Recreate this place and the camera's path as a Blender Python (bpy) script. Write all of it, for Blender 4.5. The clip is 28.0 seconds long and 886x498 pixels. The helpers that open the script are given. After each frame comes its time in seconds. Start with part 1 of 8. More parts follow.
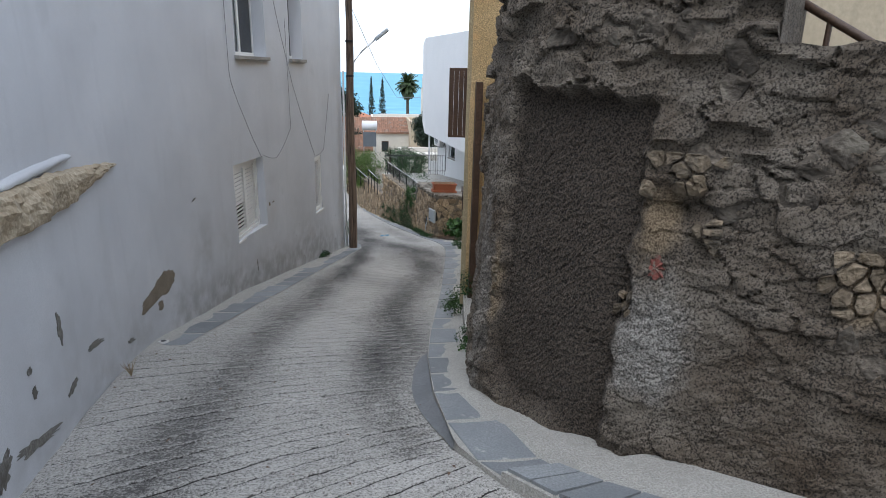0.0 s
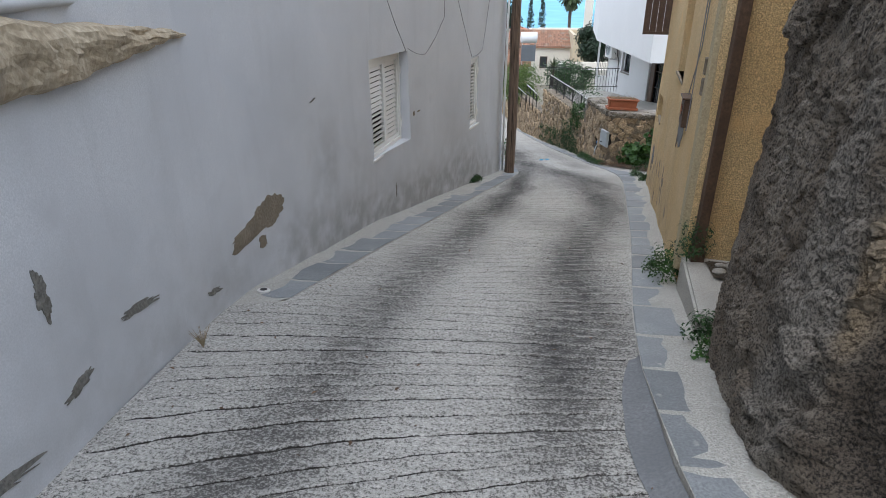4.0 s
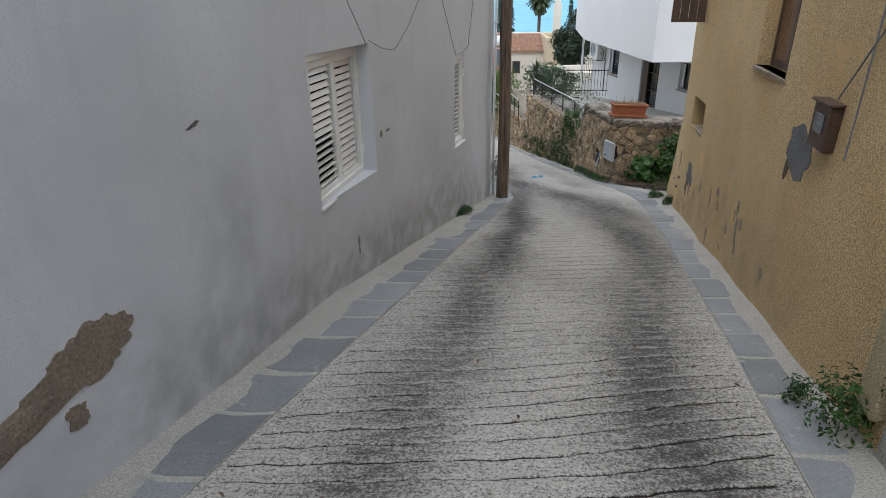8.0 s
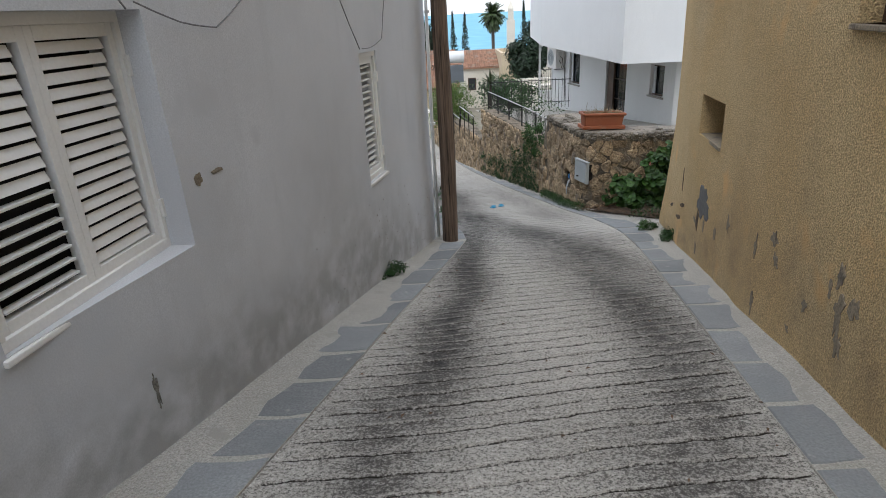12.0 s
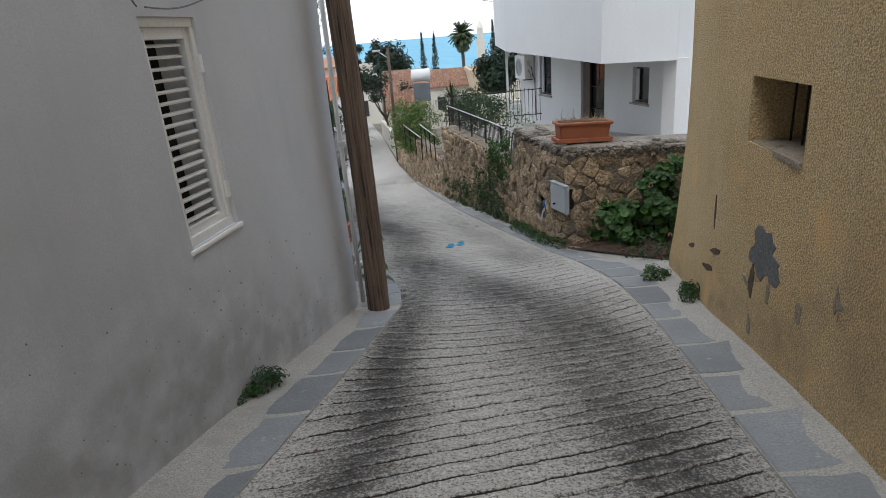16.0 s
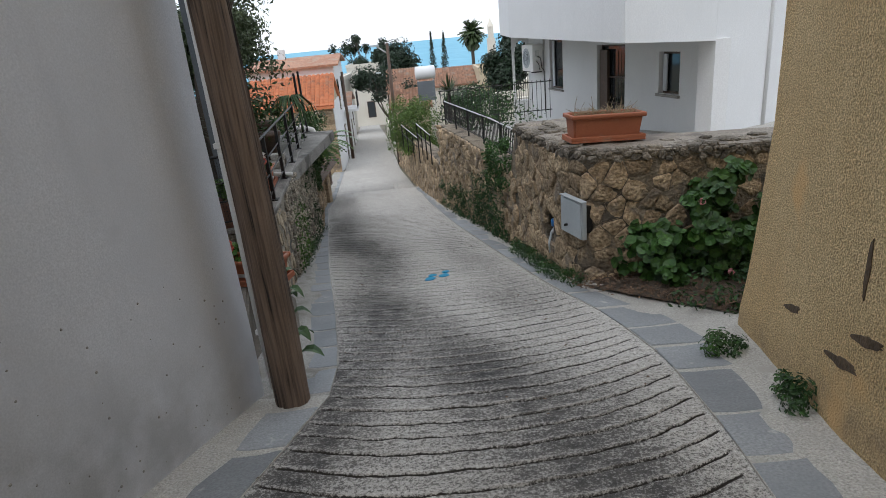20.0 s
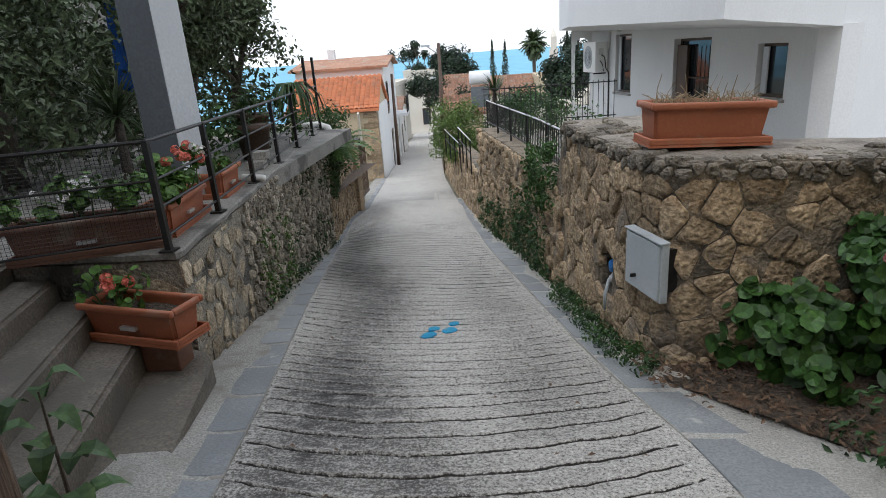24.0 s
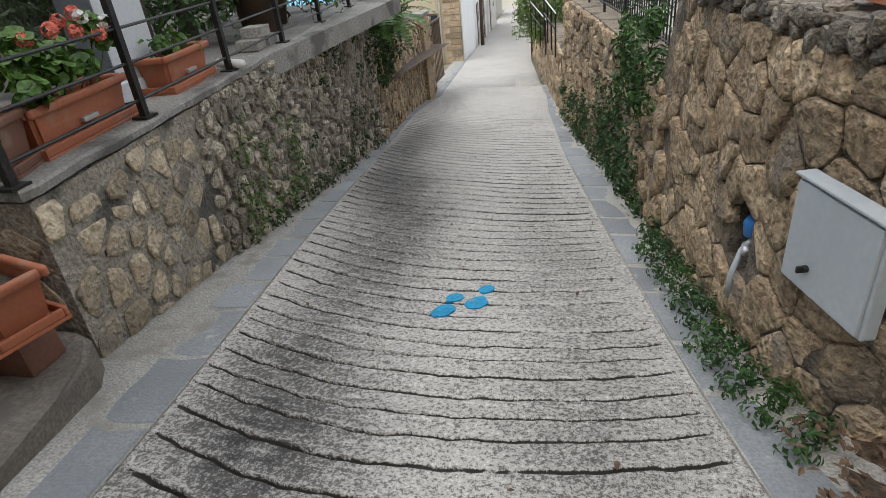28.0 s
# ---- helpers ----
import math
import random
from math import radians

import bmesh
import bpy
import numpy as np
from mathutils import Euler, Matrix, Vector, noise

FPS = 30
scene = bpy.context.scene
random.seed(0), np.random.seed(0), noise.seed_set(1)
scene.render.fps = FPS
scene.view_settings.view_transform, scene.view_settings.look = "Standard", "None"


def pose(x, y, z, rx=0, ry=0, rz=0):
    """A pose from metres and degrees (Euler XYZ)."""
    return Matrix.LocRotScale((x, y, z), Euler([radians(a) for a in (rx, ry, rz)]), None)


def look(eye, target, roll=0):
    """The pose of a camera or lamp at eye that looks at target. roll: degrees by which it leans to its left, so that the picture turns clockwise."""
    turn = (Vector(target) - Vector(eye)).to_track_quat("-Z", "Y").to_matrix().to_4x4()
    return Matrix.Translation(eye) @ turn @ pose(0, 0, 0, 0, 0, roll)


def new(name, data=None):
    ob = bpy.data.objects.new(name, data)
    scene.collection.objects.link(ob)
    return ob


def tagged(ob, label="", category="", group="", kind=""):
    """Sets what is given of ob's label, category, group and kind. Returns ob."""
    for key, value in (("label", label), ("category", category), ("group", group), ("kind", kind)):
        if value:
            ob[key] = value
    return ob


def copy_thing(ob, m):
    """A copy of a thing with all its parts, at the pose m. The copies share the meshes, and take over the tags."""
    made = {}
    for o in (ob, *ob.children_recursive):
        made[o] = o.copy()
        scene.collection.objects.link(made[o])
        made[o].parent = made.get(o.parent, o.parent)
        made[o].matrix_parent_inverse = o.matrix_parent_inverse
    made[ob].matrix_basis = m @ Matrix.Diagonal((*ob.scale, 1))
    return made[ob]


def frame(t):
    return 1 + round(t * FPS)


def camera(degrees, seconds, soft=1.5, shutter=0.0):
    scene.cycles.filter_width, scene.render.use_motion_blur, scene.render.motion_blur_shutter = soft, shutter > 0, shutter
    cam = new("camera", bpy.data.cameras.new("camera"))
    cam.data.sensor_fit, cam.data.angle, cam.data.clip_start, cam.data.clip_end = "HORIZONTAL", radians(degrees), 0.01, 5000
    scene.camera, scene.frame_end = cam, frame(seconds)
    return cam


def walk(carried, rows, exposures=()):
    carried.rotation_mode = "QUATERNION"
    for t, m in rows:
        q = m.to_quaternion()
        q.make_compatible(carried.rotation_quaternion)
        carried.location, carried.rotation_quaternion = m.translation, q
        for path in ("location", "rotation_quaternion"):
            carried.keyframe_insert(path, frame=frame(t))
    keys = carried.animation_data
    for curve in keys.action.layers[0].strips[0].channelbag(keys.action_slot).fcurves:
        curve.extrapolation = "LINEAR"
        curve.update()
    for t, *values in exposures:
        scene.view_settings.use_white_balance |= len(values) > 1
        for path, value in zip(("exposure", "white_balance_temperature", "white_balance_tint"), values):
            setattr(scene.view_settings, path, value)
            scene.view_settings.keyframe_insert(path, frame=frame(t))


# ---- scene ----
# camera and walk: seconds, eye, target, roll
cam = camera(74.0, 28.0, 0.9)
PATH = [
    (0, (2.200, 0.072, 1.759), (2.456, 1.970, 1.180), 1.4),
    (0.5, (2.214, 0.402, 1.596), (2.270, 2.283, 0.922), 0.8),
    (1, (2.146, 0.626, 1.509), (2.116, 2.482, 0.763), 0.3),
    (1.5, (2.163, 0.858, 1.456), (2.091, 2.699, 0.677), 0.2),
    (2, (2.131, 1.132, 1.388), (2.044, 2.966, 0.595), 0.3),
    (2.5, (2.171, 1.433, 1.344), (2.046, 3.261, 0.542), 0.1),
    (3, (2.076, 1.739, 1.250), (1.895, 3.559, 0.441), -0.3),
    (3.5, (2.017, 2.042, 1.179), (1.805, 3.854, 0.361), -0.4),
    (5.5, (1.686, 3.110, 1.009), (1.428, 4.908, 0.172), 0.8),
    (6, (1.601, 3.441, 0.944), (1.341, 5.239, 0.109), 0.6),
    (6.5, (1.498, 3.744, 0.889), (1.251, 5.546, 0.058), 0.5),
    (7, (1.492, 4.093, 0.847), (1.263, 5.900, 0.021), 0.2),
    (7.5, (1.470, 4.462, 0.779), (1.266, 6.278, -0.033), -0.5),
    (8, (1.549, 4.840, 0.735), (1.405, 6.665, -0.071), -0.9),
    (8.5, (1.578, 5.219, 0.629), (1.465, 7.047, -0.173), -1.3),
    (9, (1.653, 5.555, 0.557), (1.565, 7.386, -0.243), -1.5),
    (9.5, (1.695, 5.852, 0.512), (1.618, 7.686, -0.283), -1.8),
    (10, (1.715, 6.161, 0.458), (1.653, 7.997, -0.333), -2.1),
    (10.5, (1.799, 6.470, 0.418), (1.742, 8.311, -0.361), -2.5),
    (11, (1.841, 6.819, 0.352), (1.787, 8.666, -0.415), -2.7),
    (11.5, (1.878, 7.124, 0.309), (1.827, 8.974, -0.449), -2.9),
    (12, (1.884, 7.468, 0.216), (1.845, 9.322, -0.531), -3.1),
    (12.5, (1.963, 7.815, 0.157), (1.942, 9.673, -0.583), -3.0),
    (14.5, (2.152, 9.078, -0.107), (2.167, 10.950, -0.811), -4.5),
    (15, (2.298, 9.393, -0.177), (2.326, 11.266, -0.877), -4.4),
    (15.5, (2.348, 9.696, -0.257), (2.379, 11.573, -0.948), -4.5),
    (16, (2.439, 9.953, -0.300), (2.467, 11.831, -0.986), -4.9),
    (16.5, (2.506, 10.209, -0.342), (2.527, 12.088, -1.027), -5.2),
    (17, (2.507, 10.446, -0.376), (2.528, 12.326, -1.058), -5.7),
    (17.5, (2.610, 10.701, -0.422), (2.634, 12.580, -1.107), -5.4),
    (18, (2.632, 10.981, -0.486), (2.649, 12.860, -1.171), -5.8),
    (18.5, (2.717, 11.236, -0.526), (2.732, 13.115, -1.212), -5.8),
    (19, (2.777, 11.526, -0.594), (2.782, 13.407, -1.274), -5.8),
    (19.5, (2.845, 11.780, -0.651), (2.841, 13.661, -1.330), -5.8),
    (20, (2.910, 12.023, -0.697), (2.895, 13.904, -1.377), -5.6),
    (20.5, (2.975, 12.280, -0.751), (2.954, 14.160, -1.433), -5.7),
    (21, (3.081, 12.534, -0.818), (3.050, 14.414, -1.498), -5.5),
    (21.5, (3.112, 12.788, -0.884), (3.068, 14.669, -1.561), -5.5),
    (23.5, (3.283, 13.855, -1.119), (3.112, 15.741, -1.763), -4.4),
    (24, (3.280, 14.087, -1.164), (3.091, 15.974, -1.799), -4.2),
    (24.5, (3.338, 14.336, -1.208), (3.131, 16.224, -1.835), -4.1),
    (25, (3.319, 14.596, -1.282), (3.086, 16.481, -1.907), -4.3),
    (25.5, (3.348, 14.834, -1.337), (3.089, 16.715, -1.964), -4.3),
    (26, (3.310, 15.074, -1.408), (3.004, 16.949, -2.035), -4.3),
    (26.5, (3.281, 15.292, -1.459), (2.952, 17.161, -2.089), -4.1),
    (27, (3.300, 15.519, -1.502), (2.924, 17.375, -2.145), -4.4),
    (27.5, (3.300, 15.689, -1.531), (2.885, 17.507, -2.254), -5.0),
    (28, (3.452, 15.846, -1.509), (2.968, 17.533, -2.468), -6.3),
]
EXPOSURE = [(0, 0.5, 5880, 10), (1.5, 0.76, 5930, 10), (3, 0.82, 5950, 10), (6, 0.6, 6020, 10), (8, 0.56, 6180, 10), (12, 0.54, 6200, 10), (16, 0.34, 6180, 10), (20, 0.31, 6220, 10), (24, 0.47, 6200, 10), (26, 0.7, 6300, 10), (28, 0.82, 6450, 10)]
walk(cam, [(t, look(e, g, r)) for t, e, g, r in PATH], EXPOSURE)

# ---- light: bright overcast sky over a shaded lane ----
world = bpy.data.worlds.new("world")
scene.world = world
world.use_nodes = True
wn = world.node_tree
sky = wn.nodes.new("ShaderNodeTexSky")
sky.sky_type = "NISHITA"
sky.sun_disc = False
sky.sun_elevation, sky.sun_rotation = radians(62), radians(208)
sky.dust_density = 2.0
cloud = wn.nodes.new("ShaderNodeMix")
cloud.data_type = "RGBA"
cloud.inputs["Factor"].default_value = 0.7
cloud.inputs["B"].default_value = (8.6, 8.9, 9.3, 1)
wn.links.new(sky.outputs[0], cloud.inputs["A"])
wn.links.new(cloud.outputs["Result"], wn.nodes["Background"].inputs["Color"])
wn.nodes["Background"].inputs["Strength"].default_value = 0.14
sun = new("sun", bpy.data.lights.new("sun", "SUN"))
sun.data.energy, sun.data.angle, sun.data.color = 1.1, radians(45), (1.0, 0.97, 0.93)
sun.matrix_world = look((0, 0, 0), (0.22, 0.41, -0.88))


# ---- materials ----
def nodes_of(m):
    t = m.node_tree
    return t, t.nodes, t.links


def surface(name, c1, c2, scale=3.0, rough=0.85, bump=0.25, fine=70.0, metallic=0.0, vary=0.0, speck=0.0, streak=0.0, stain=None, stain_scale=0.9, stain_cut=0.56, attr=None, attr_col=None, dist=0.01, grit=0.66):
    """A weathered procedural surface: two tones at a large scale, fine grain, relief, stains, streaks and a per-piece shift."""
    m = bpy.data.materials.new(name)
    m.use_nodes = True
    t, n, k = nodes_of(m)
    b = n["Principled BSDF"]
    b.inputs["Roughness"].default_value, b.inputs["Metallic"].default_value = rough, metallic
    geo = n.new("ShaderNodeNewGeometry")
    pos = geo.outputs["Position"]

    def noise_tex(s, detail=5.0, stretch=None):
        tex = n.new("ShaderNodeTexNoise")
        tex.inputs["Scale"].default_value, tex.inputs["Detail"].default_value = s, detail
        if stretch:
            mp = n.new("ShaderNodeMapping")
            mp.inputs["Scale"].default_value = stretch
            k.new(pos, mp.inputs["Vector"])
            k.new(mp.outputs[0], tex.inputs["Vector"])
        else:
            k.new(pos, tex.inputs["Vector"])
        return tex.outputs["Fac"]

    def ramp(src, lo, hi):
        r = n.new("ShaderNodeMapRange")
        r.inputs["From Min"].default_value, r.inputs["From Max"].default_value = lo, hi
        k.new(src, r.inputs["Value"])
        return r.outputs["Result"]

    def blend(fac, a, bb, mode="MIX"):
        x = n.new("ShaderNodeMix")
        x.data_type, x.blend_type = "RGBA", mode
        for sock, v in (("Factor", fac), ("A", a), ("B", bb)):
            if isinstance(v, (tuple, list)):
                x.inputs[sock].default_value = (*v, 1)
            elif isinstance(v, float):
                x.inputs[sock].default_value = v
            else:
                k.new(v, x.inputs[sock])
        return x.outputs["Result"]

    col = blend(ramp(noise_tex(scale), 0.35, 0.65), tuple(c1), tuple(c2))
    grain = noise_tex(fine, 3.0)
    dark = tuple(v * grit for v in c1)
    col = blend(ramp(grain, 0.3, 0.75), dark, col)
    if speck:
        v = n.new("ShaderNodeTexVoronoi")
        v.inputs["Scale"].default_value = fine * 1.3
        k.new(pos, v.inputs["Vector"])
        sp = n.new("ShaderNodeMath")
        sp.operation = "MULTIPLY"
        sp.inputs[1].default_value = speck
        k.new(ramp(v.outputs["Distance"], 0.55, 0.2), sp.inputs[0])
        col = blend(sp.outputs[0], col, tuple(min(1, v2 * 1.7) for v2 in c2))
    if streak:
        st = noise_tex(2.2, 4.0, (3.5, 3.5, 0.35))
        sm = n.new("ShaderNodeMath")
        sm.operation = "MULTIPLY"
        sm.inputs[1].default_value = streak
        k.new(ramp(st, 0.55, 0.75), sm.inputs[0])
        col = blend(sm.outputs[0], col, tuple(v * 0.6 for v in c1))
    if stain:
        col = blend(ramp(noise_tex(stain_scale, 7.0), stain_cut, stain_cut + 0.09), col, tuple(stain))
    if attr:
        at = n.new("ShaderNodeAttribute")
        at.attribute_name = attr
        br = n.new("ShaderNodeMath")
        br.operation = "MULTIPLY"
        k.new(at.outputs["Fac"], br.inputs[0])
        k.new(ramp(noise_tex(5.0, 9.0), 0.22, 0.6), br.inputs[1])
        col = blend(br.outputs[0], col, tuple(attr_col))
    if vary:
        oi = n.new("ShaderNodeObjectInfo")
        hs = n.new("ShaderNodeHueSaturation")
        vv = n.new("ShaderNodeMapRange")
        vv.inputs["To Min"].default_value, vv.inputs["To Max"].default_value = 1 - vary, 1 + vary
        isl = n.new("ShaderNodeMath")
        isl.operation = "ADD"
        k.new(oi.outputs["Random"], isl.inputs[0])
        k.new(geo.outputs["Random Per Island"], isl.inputs[1])
        fr = n.new("ShaderNodeMath")
        fr.operation = "FRACT"
        k.new(isl.outputs[0], fr.inputs[0])
        k.new(fr.outputs[0], vv.inputs["Value"])
        k.new(vv.outputs["Result"], hs.inputs["Value"])
        k.new(col, hs.inputs["Color"])
        col = hs.outputs["Color"]
    k.new(col, b.inputs["Base Color"])
    if bump:
        bp = n.new("ShaderNodeBump")
        bp.inputs["Strength"].default_value, bp.inputs["Distance"].default_value = bump, dist
        both = n.new("ShaderNodeMath")
        both.operation = "ADD"
        k.new(grain, both.inputs[0])
        k.new(noise_tex(scale * 4, 4.0), both.inputs[1])
        k.new(both.outputs[0], bp.inputs["Height"])
        k.new(bp.outputs[0], b.inputs["Normal"])
    return m


def glass(name, tint=(0.03, 0.035, 0.04)):
    m = bpy.data.materials.new(name)
    m.use_nodes = True
    b = m.node_tree.nodes["Principled BSDF"]
    b.inputs["Base Color"].default_value, b.inputs["Roughness"].default_value = (*tint, 1), 0.06
    b.inputs["Specular IOR Level"].default_value = 0.6
    return m


def leafy(name, c1, c2, rough=0.5):
    m = surface(name, c1, c2, scale=9.0, rough=rough, bump=0.0, fine=40.0, vary=0.35)
    m.node_tree.nodes["Principled BSDF"].inputs["Specular IOR Level"].default_value = 0.35
    return m


def aggregate(name, tones, scale, large, rough=0.92, dist=0.02, layers=()):
    """Coarse concrete or roughcast: pale grit standing in a dark matrix, mottled at a larger scale, under layers of
    other tones kept in the mesh.
    """
    m = bpy.data.materials.new(name)
    m.use_nodes = True
    t, n, k = nodes_of(m)
    b = n["Principled BSDF"]
    b.inputs["Roughness"].default_value = rough
    pos = n.new("ShaderNodeNewGeometry").outputs["Position"]

    def tex(s, detail=4.0, roughness=0.6):
        x = n.new("ShaderNodeTexNoise")
        x.inputs["Scale"].default_value, x.inputs["Detail"].default_value, x.inputs["Roughness"].default_value = s, detail, roughness
        k.new(pos, x.inputs["Vector"])
        return x.outputs["Fac"]

    def calc(op, a, c):
        x = n.new("ShaderNodeMath")
        x.operation = op
        for sock, v in zip(x.inputs, (a, c)):
            if isinstance(v, (int, float)):
                sock.default_value = v
            else:
                k.new(v, sock)
        return x.outputs[0]

    def ramp(src, lo, hi):
        r = n.new("ShaderNodeMapRange")
        r.inputs["From Min"].default_value, r.inputs["From Max"].default_value = lo, hi
        k.new(src, r.inputs["Value"])
        return r.outputs["Result"]

    def blend(fac, a, c, mode="MIX"):
        x = n.new("ShaderNodeMix")
        x.data_type, x.blend_type = "RGBA", mode
        for sock, v in (("Factor", fac), ("A", a), ("B", c)):
            if isinstance(v, tuple):
                x.inputs[sock].default_value = (*v, 1)
            elif isinstance(v, float):
                x.inputs[sock].default_value = v
            else:
                k.new(v, x.inputs[sock])
        return x.outputs["Result"]

    grit = tex(scale, 6.0, 0.72)
    dust = tex(scale * 3.1, 2.0)
    height = calc("ADD", grit, calc("MULTIPLY", dust, 0.35))
    cover = grit
    cols = {}
    for key, _ in layers:
        a = n.new("ShaderNodeAttribute")
        a.attribute_name = key
        cols[key] = a.outputs["Fac"]
    if "dirt" in cols:
        cover = calc("SUBTRACT", cover, calc("MULTIPLY", cols["dirt"], 0.2))
    cover = calc("ADD", cover, calc("MULTIPLY", calc("SUBTRACT", tex(large * 3.3, 5.0), 0.5), 0.16))
    col = blend(ramp(cover, 0.41, 0.53), tones[0], tones[1])
    col = blend(ramp(tex(large, 6.0, 0.65), 0.36, 0.64), blend(1.0, col, tones[2], "MULTIPLY"), col)
    for key, c in layers:
        f = cols[key]
        if key == "dirt":
            f = calc("MULTIPLY", ramp(f, 0.05, 1.15), 0.72)
        if isinstance(c[0], tuple):
            c = blend(ramp(calc("ADD", calc("MULTIPLY", grit, 0.7), calc("MULTIPLY", dust, 0.3)), 0.45, 0.545), c[0], c[1])
        col = blend(f, col, c)
    k.new(col, b.inputs["Base Color"])
    bp = n.new("ShaderNodeBump")
    bp.inputs["Strength"].default_value, bp.inputs["Distance"].default_value = 1.0, dist
    k.new(height, bp.inputs["Height"])
    k.new(bp.outputs[0], b.inputs["Normal"])
    return m


def raked_concrete(name):
    """Rough lane concrete: pale paste full of grit pits, fine cross scratches, worn dark where tyres run, black in the grooves."""
    m = bpy.data.materials.new(name)
    m.use_nodes = True
    t, n, k = nodes_of(m)
    b = n["Principled BSDF"]
    b.inputs["Roughness"].default_value = 0.93
    pos = n.new("ShaderNodeNewGeometry").outputs["Position"]

    def tex(s, detail=3.0, roughness=0.6, stretch=None):
        x = n.new("ShaderNodeTexNoise")
        x.inputs["Scale"].default_value, x.inputs["Detail"].default_value, x.inputs["Roughness"].default_value = s, detail, roughness
        src = pos
        if stretch:
            mp = n.new("ShaderNodeMapping")
            mp.inputs["Scale"].default_value = stretch
            k.new(pos, mp.inputs["Vector"])
            src = mp.outputs[0]
        k.new(src, x.inputs["Vector"])
        return x.outputs["Fac"]

    def calc(op, a, c):
        x = n.new("ShaderNodeMath")
        x.operation = op
        for sock, v in zip(x.inputs, (a, c)):
            if isinstance(v, (int, float)):
                sock.default_value = v
            else:
                k.new(v, sock)
        return x.outputs[0]

    def ramp(src, lo, hi):
        r = n.new("ShaderNodeMapRange")
        r.inputs["From Min"].default_value, r.inputs["From Max"].default_value = lo, hi
        k.new(src, r.inputs["Value"])
        return r.outputs["Result"]

    def blend(fac, a, c):
        x = n.new("ShaderNodeMix")
        x.data_type = "RGBA"
        for sock, v in (("Factor", fac), ("A", a), ("B", c)):
            if isinstance(v, tuple):
                x.inputs[sock].default_value = (*v, 1)
            else:
                k.new(v, x.inputs[sock])
        return x.outputs["Result"]

    keys = {}
    for key in ("dirt", "groove"):
        a = n.new("ShaderNodeAttribute")
        a.attribute_name = key
        keys[key] = a.outputs["Fac"]
    grit = tex(58, 3.0, 0.7)
    fine = tex(150, 2.0, 0.6)
    ripple = tex(1.0, 4.0, 0.7, (5.0, 38.0, 1.0))
    patchy = tex(0.9, 5.0, 0.65)
    speckle = calc("ADD", calc("MULTIPLY", grit, 0.62), calc("MULTIPLY", fine, 0.38))
    paste = blend(ramp(patchy, 0.35, 0.65), (0.37, 0.355, 0.325), (0.46, 0.442, 0.405))
    # pits open where the surface is worn
    wear = calc("ADD", calc("MULTIPLY", keys["dirt"], 0.13), calc("MULTIPLY", calc("SUBTRACT", 0.5, ripple), 0.17))
    level = calc("SUBTRACT", speckle, wear)
    col = blend(ramp(level, 0.4, 0.475), (0.13, 0.122, 0.11), paste)
    col = blend(ramp(level, 0.54, 0.6), col, (0.62, 0.6, 0.56))
    soot = blend(ramp(level, 0.36, 0.53), (0.028, 0.027, 0.026), (0.235, 0.23, 0.22))
    col = blend(ramp(keys["dirt"], 0.1, 1.25), col, soot)
    # the tone turns near-black along the grooves, ragged at the edges
    groove_black = calc("ADD", keys["groove"], calc("MULTIPLY", calc("SUBTRACT", 0.5, speckle), 1.7))
    col = blend(ramp(groove_black, 0.25, 0.58), col, (0.02, 0.0165, 0.013))
    k.new(col, b.inputs["Base Color"])
    bp = n.new("ShaderNodeBump")
    bp.inputs["Strength"].default_value, bp.inputs["Distance"].default_value = 1.0, 0.012
    k.new(calc("ADD", speckle, calc("MULTIPLY", ripple, 0.5)), bp.inputs["Height"])
    k.new(bp.outputs[0], b.inputs["Normal"])
    return m


M_ROAD = raked_concrete("groove_cut_concrete")
M_CEMENT = surface("cement_strip", (0.47, 0.45, 0.405), (0.57, 0.55, 0.50), scale=3.0, bump=1.0, fine=85, speck=0.1, stain=(0.36, 0.345, 0.31), stain_scale=6.0, stain_cut=0.58, dist=0.015, grit=0.6)
M_CEMENTOLD = surface("dirty_cement_strip", (0.36, 0.345, 0.31), (0.47, 0.455, 0.415), scale=3.0, bump=1.0, fine=85, speck=0.1, stain=(0.24, 0.225, 0.195), stain_scale=5.0, stain_cut=0.54, dist=0.015, grit=0.55)
M_PAVER = surface("grey_slate_paver", (0.225, 0.238, 0.247), (0.315, 0.328, 0.332), scale=2.4, rough=0.7, bump=0.6, fine=75, vary=0.18, streak=0.0, stain=(0.40, 0.395, 0.37), stain_scale=9, stain_cut=0.66, grit=0.8)
M_PLASTER = surface("white_lime_plaster", (0.56, 0.57, 0.592), (0.69, 0.70, 0.72), scale=1.2, rough=0.9, bump=0.1, fine=120, streak=0.12, stain=(0.54, 0.55, 0.57), stain_scale=2.6, stain_cut=0.64, attr="smudge_tone", attr_col=(0.22, 0.215, 0.195), grit=0.94)
M_BARE = surface("bare_clay_render", (0.22, 0.18, 0.13), (0.31, 0.26, 0.19), scale=6, bump=0.8, fine=60)
M_CRACK = surface("old_grey_render", (0.2, 0.192, 0.168), (0.32, 0.305, 0.265), scale=6, bump=1.0, fine=60, dist=0.02, stain=(0.11, 0.1, 0.085), stain_scale=4)
M_TAN = surface("tan_limestone", (0.46, 0.37, 0.25), (0.58, 0.5, 0.37), scale=4, bump=0.8, fine=35, stain=(0.3, 0.25, 0.18), stain_scale=3)
M_YELLOW = surface("ochre_roughcast", (0.86, 0.605, 0.295), (0.93, 0.71, 0.39), scale=1.3, rough=0.95, bump=1.0, fine=90, streak=0.12, stain=(0.72, 0.47, 0.215), stain_scale=1.8, stain_cut=0.62, dist=0.022, grit=0.4, attr="grime", attr_col=(0.22, 0.165, 0.115))
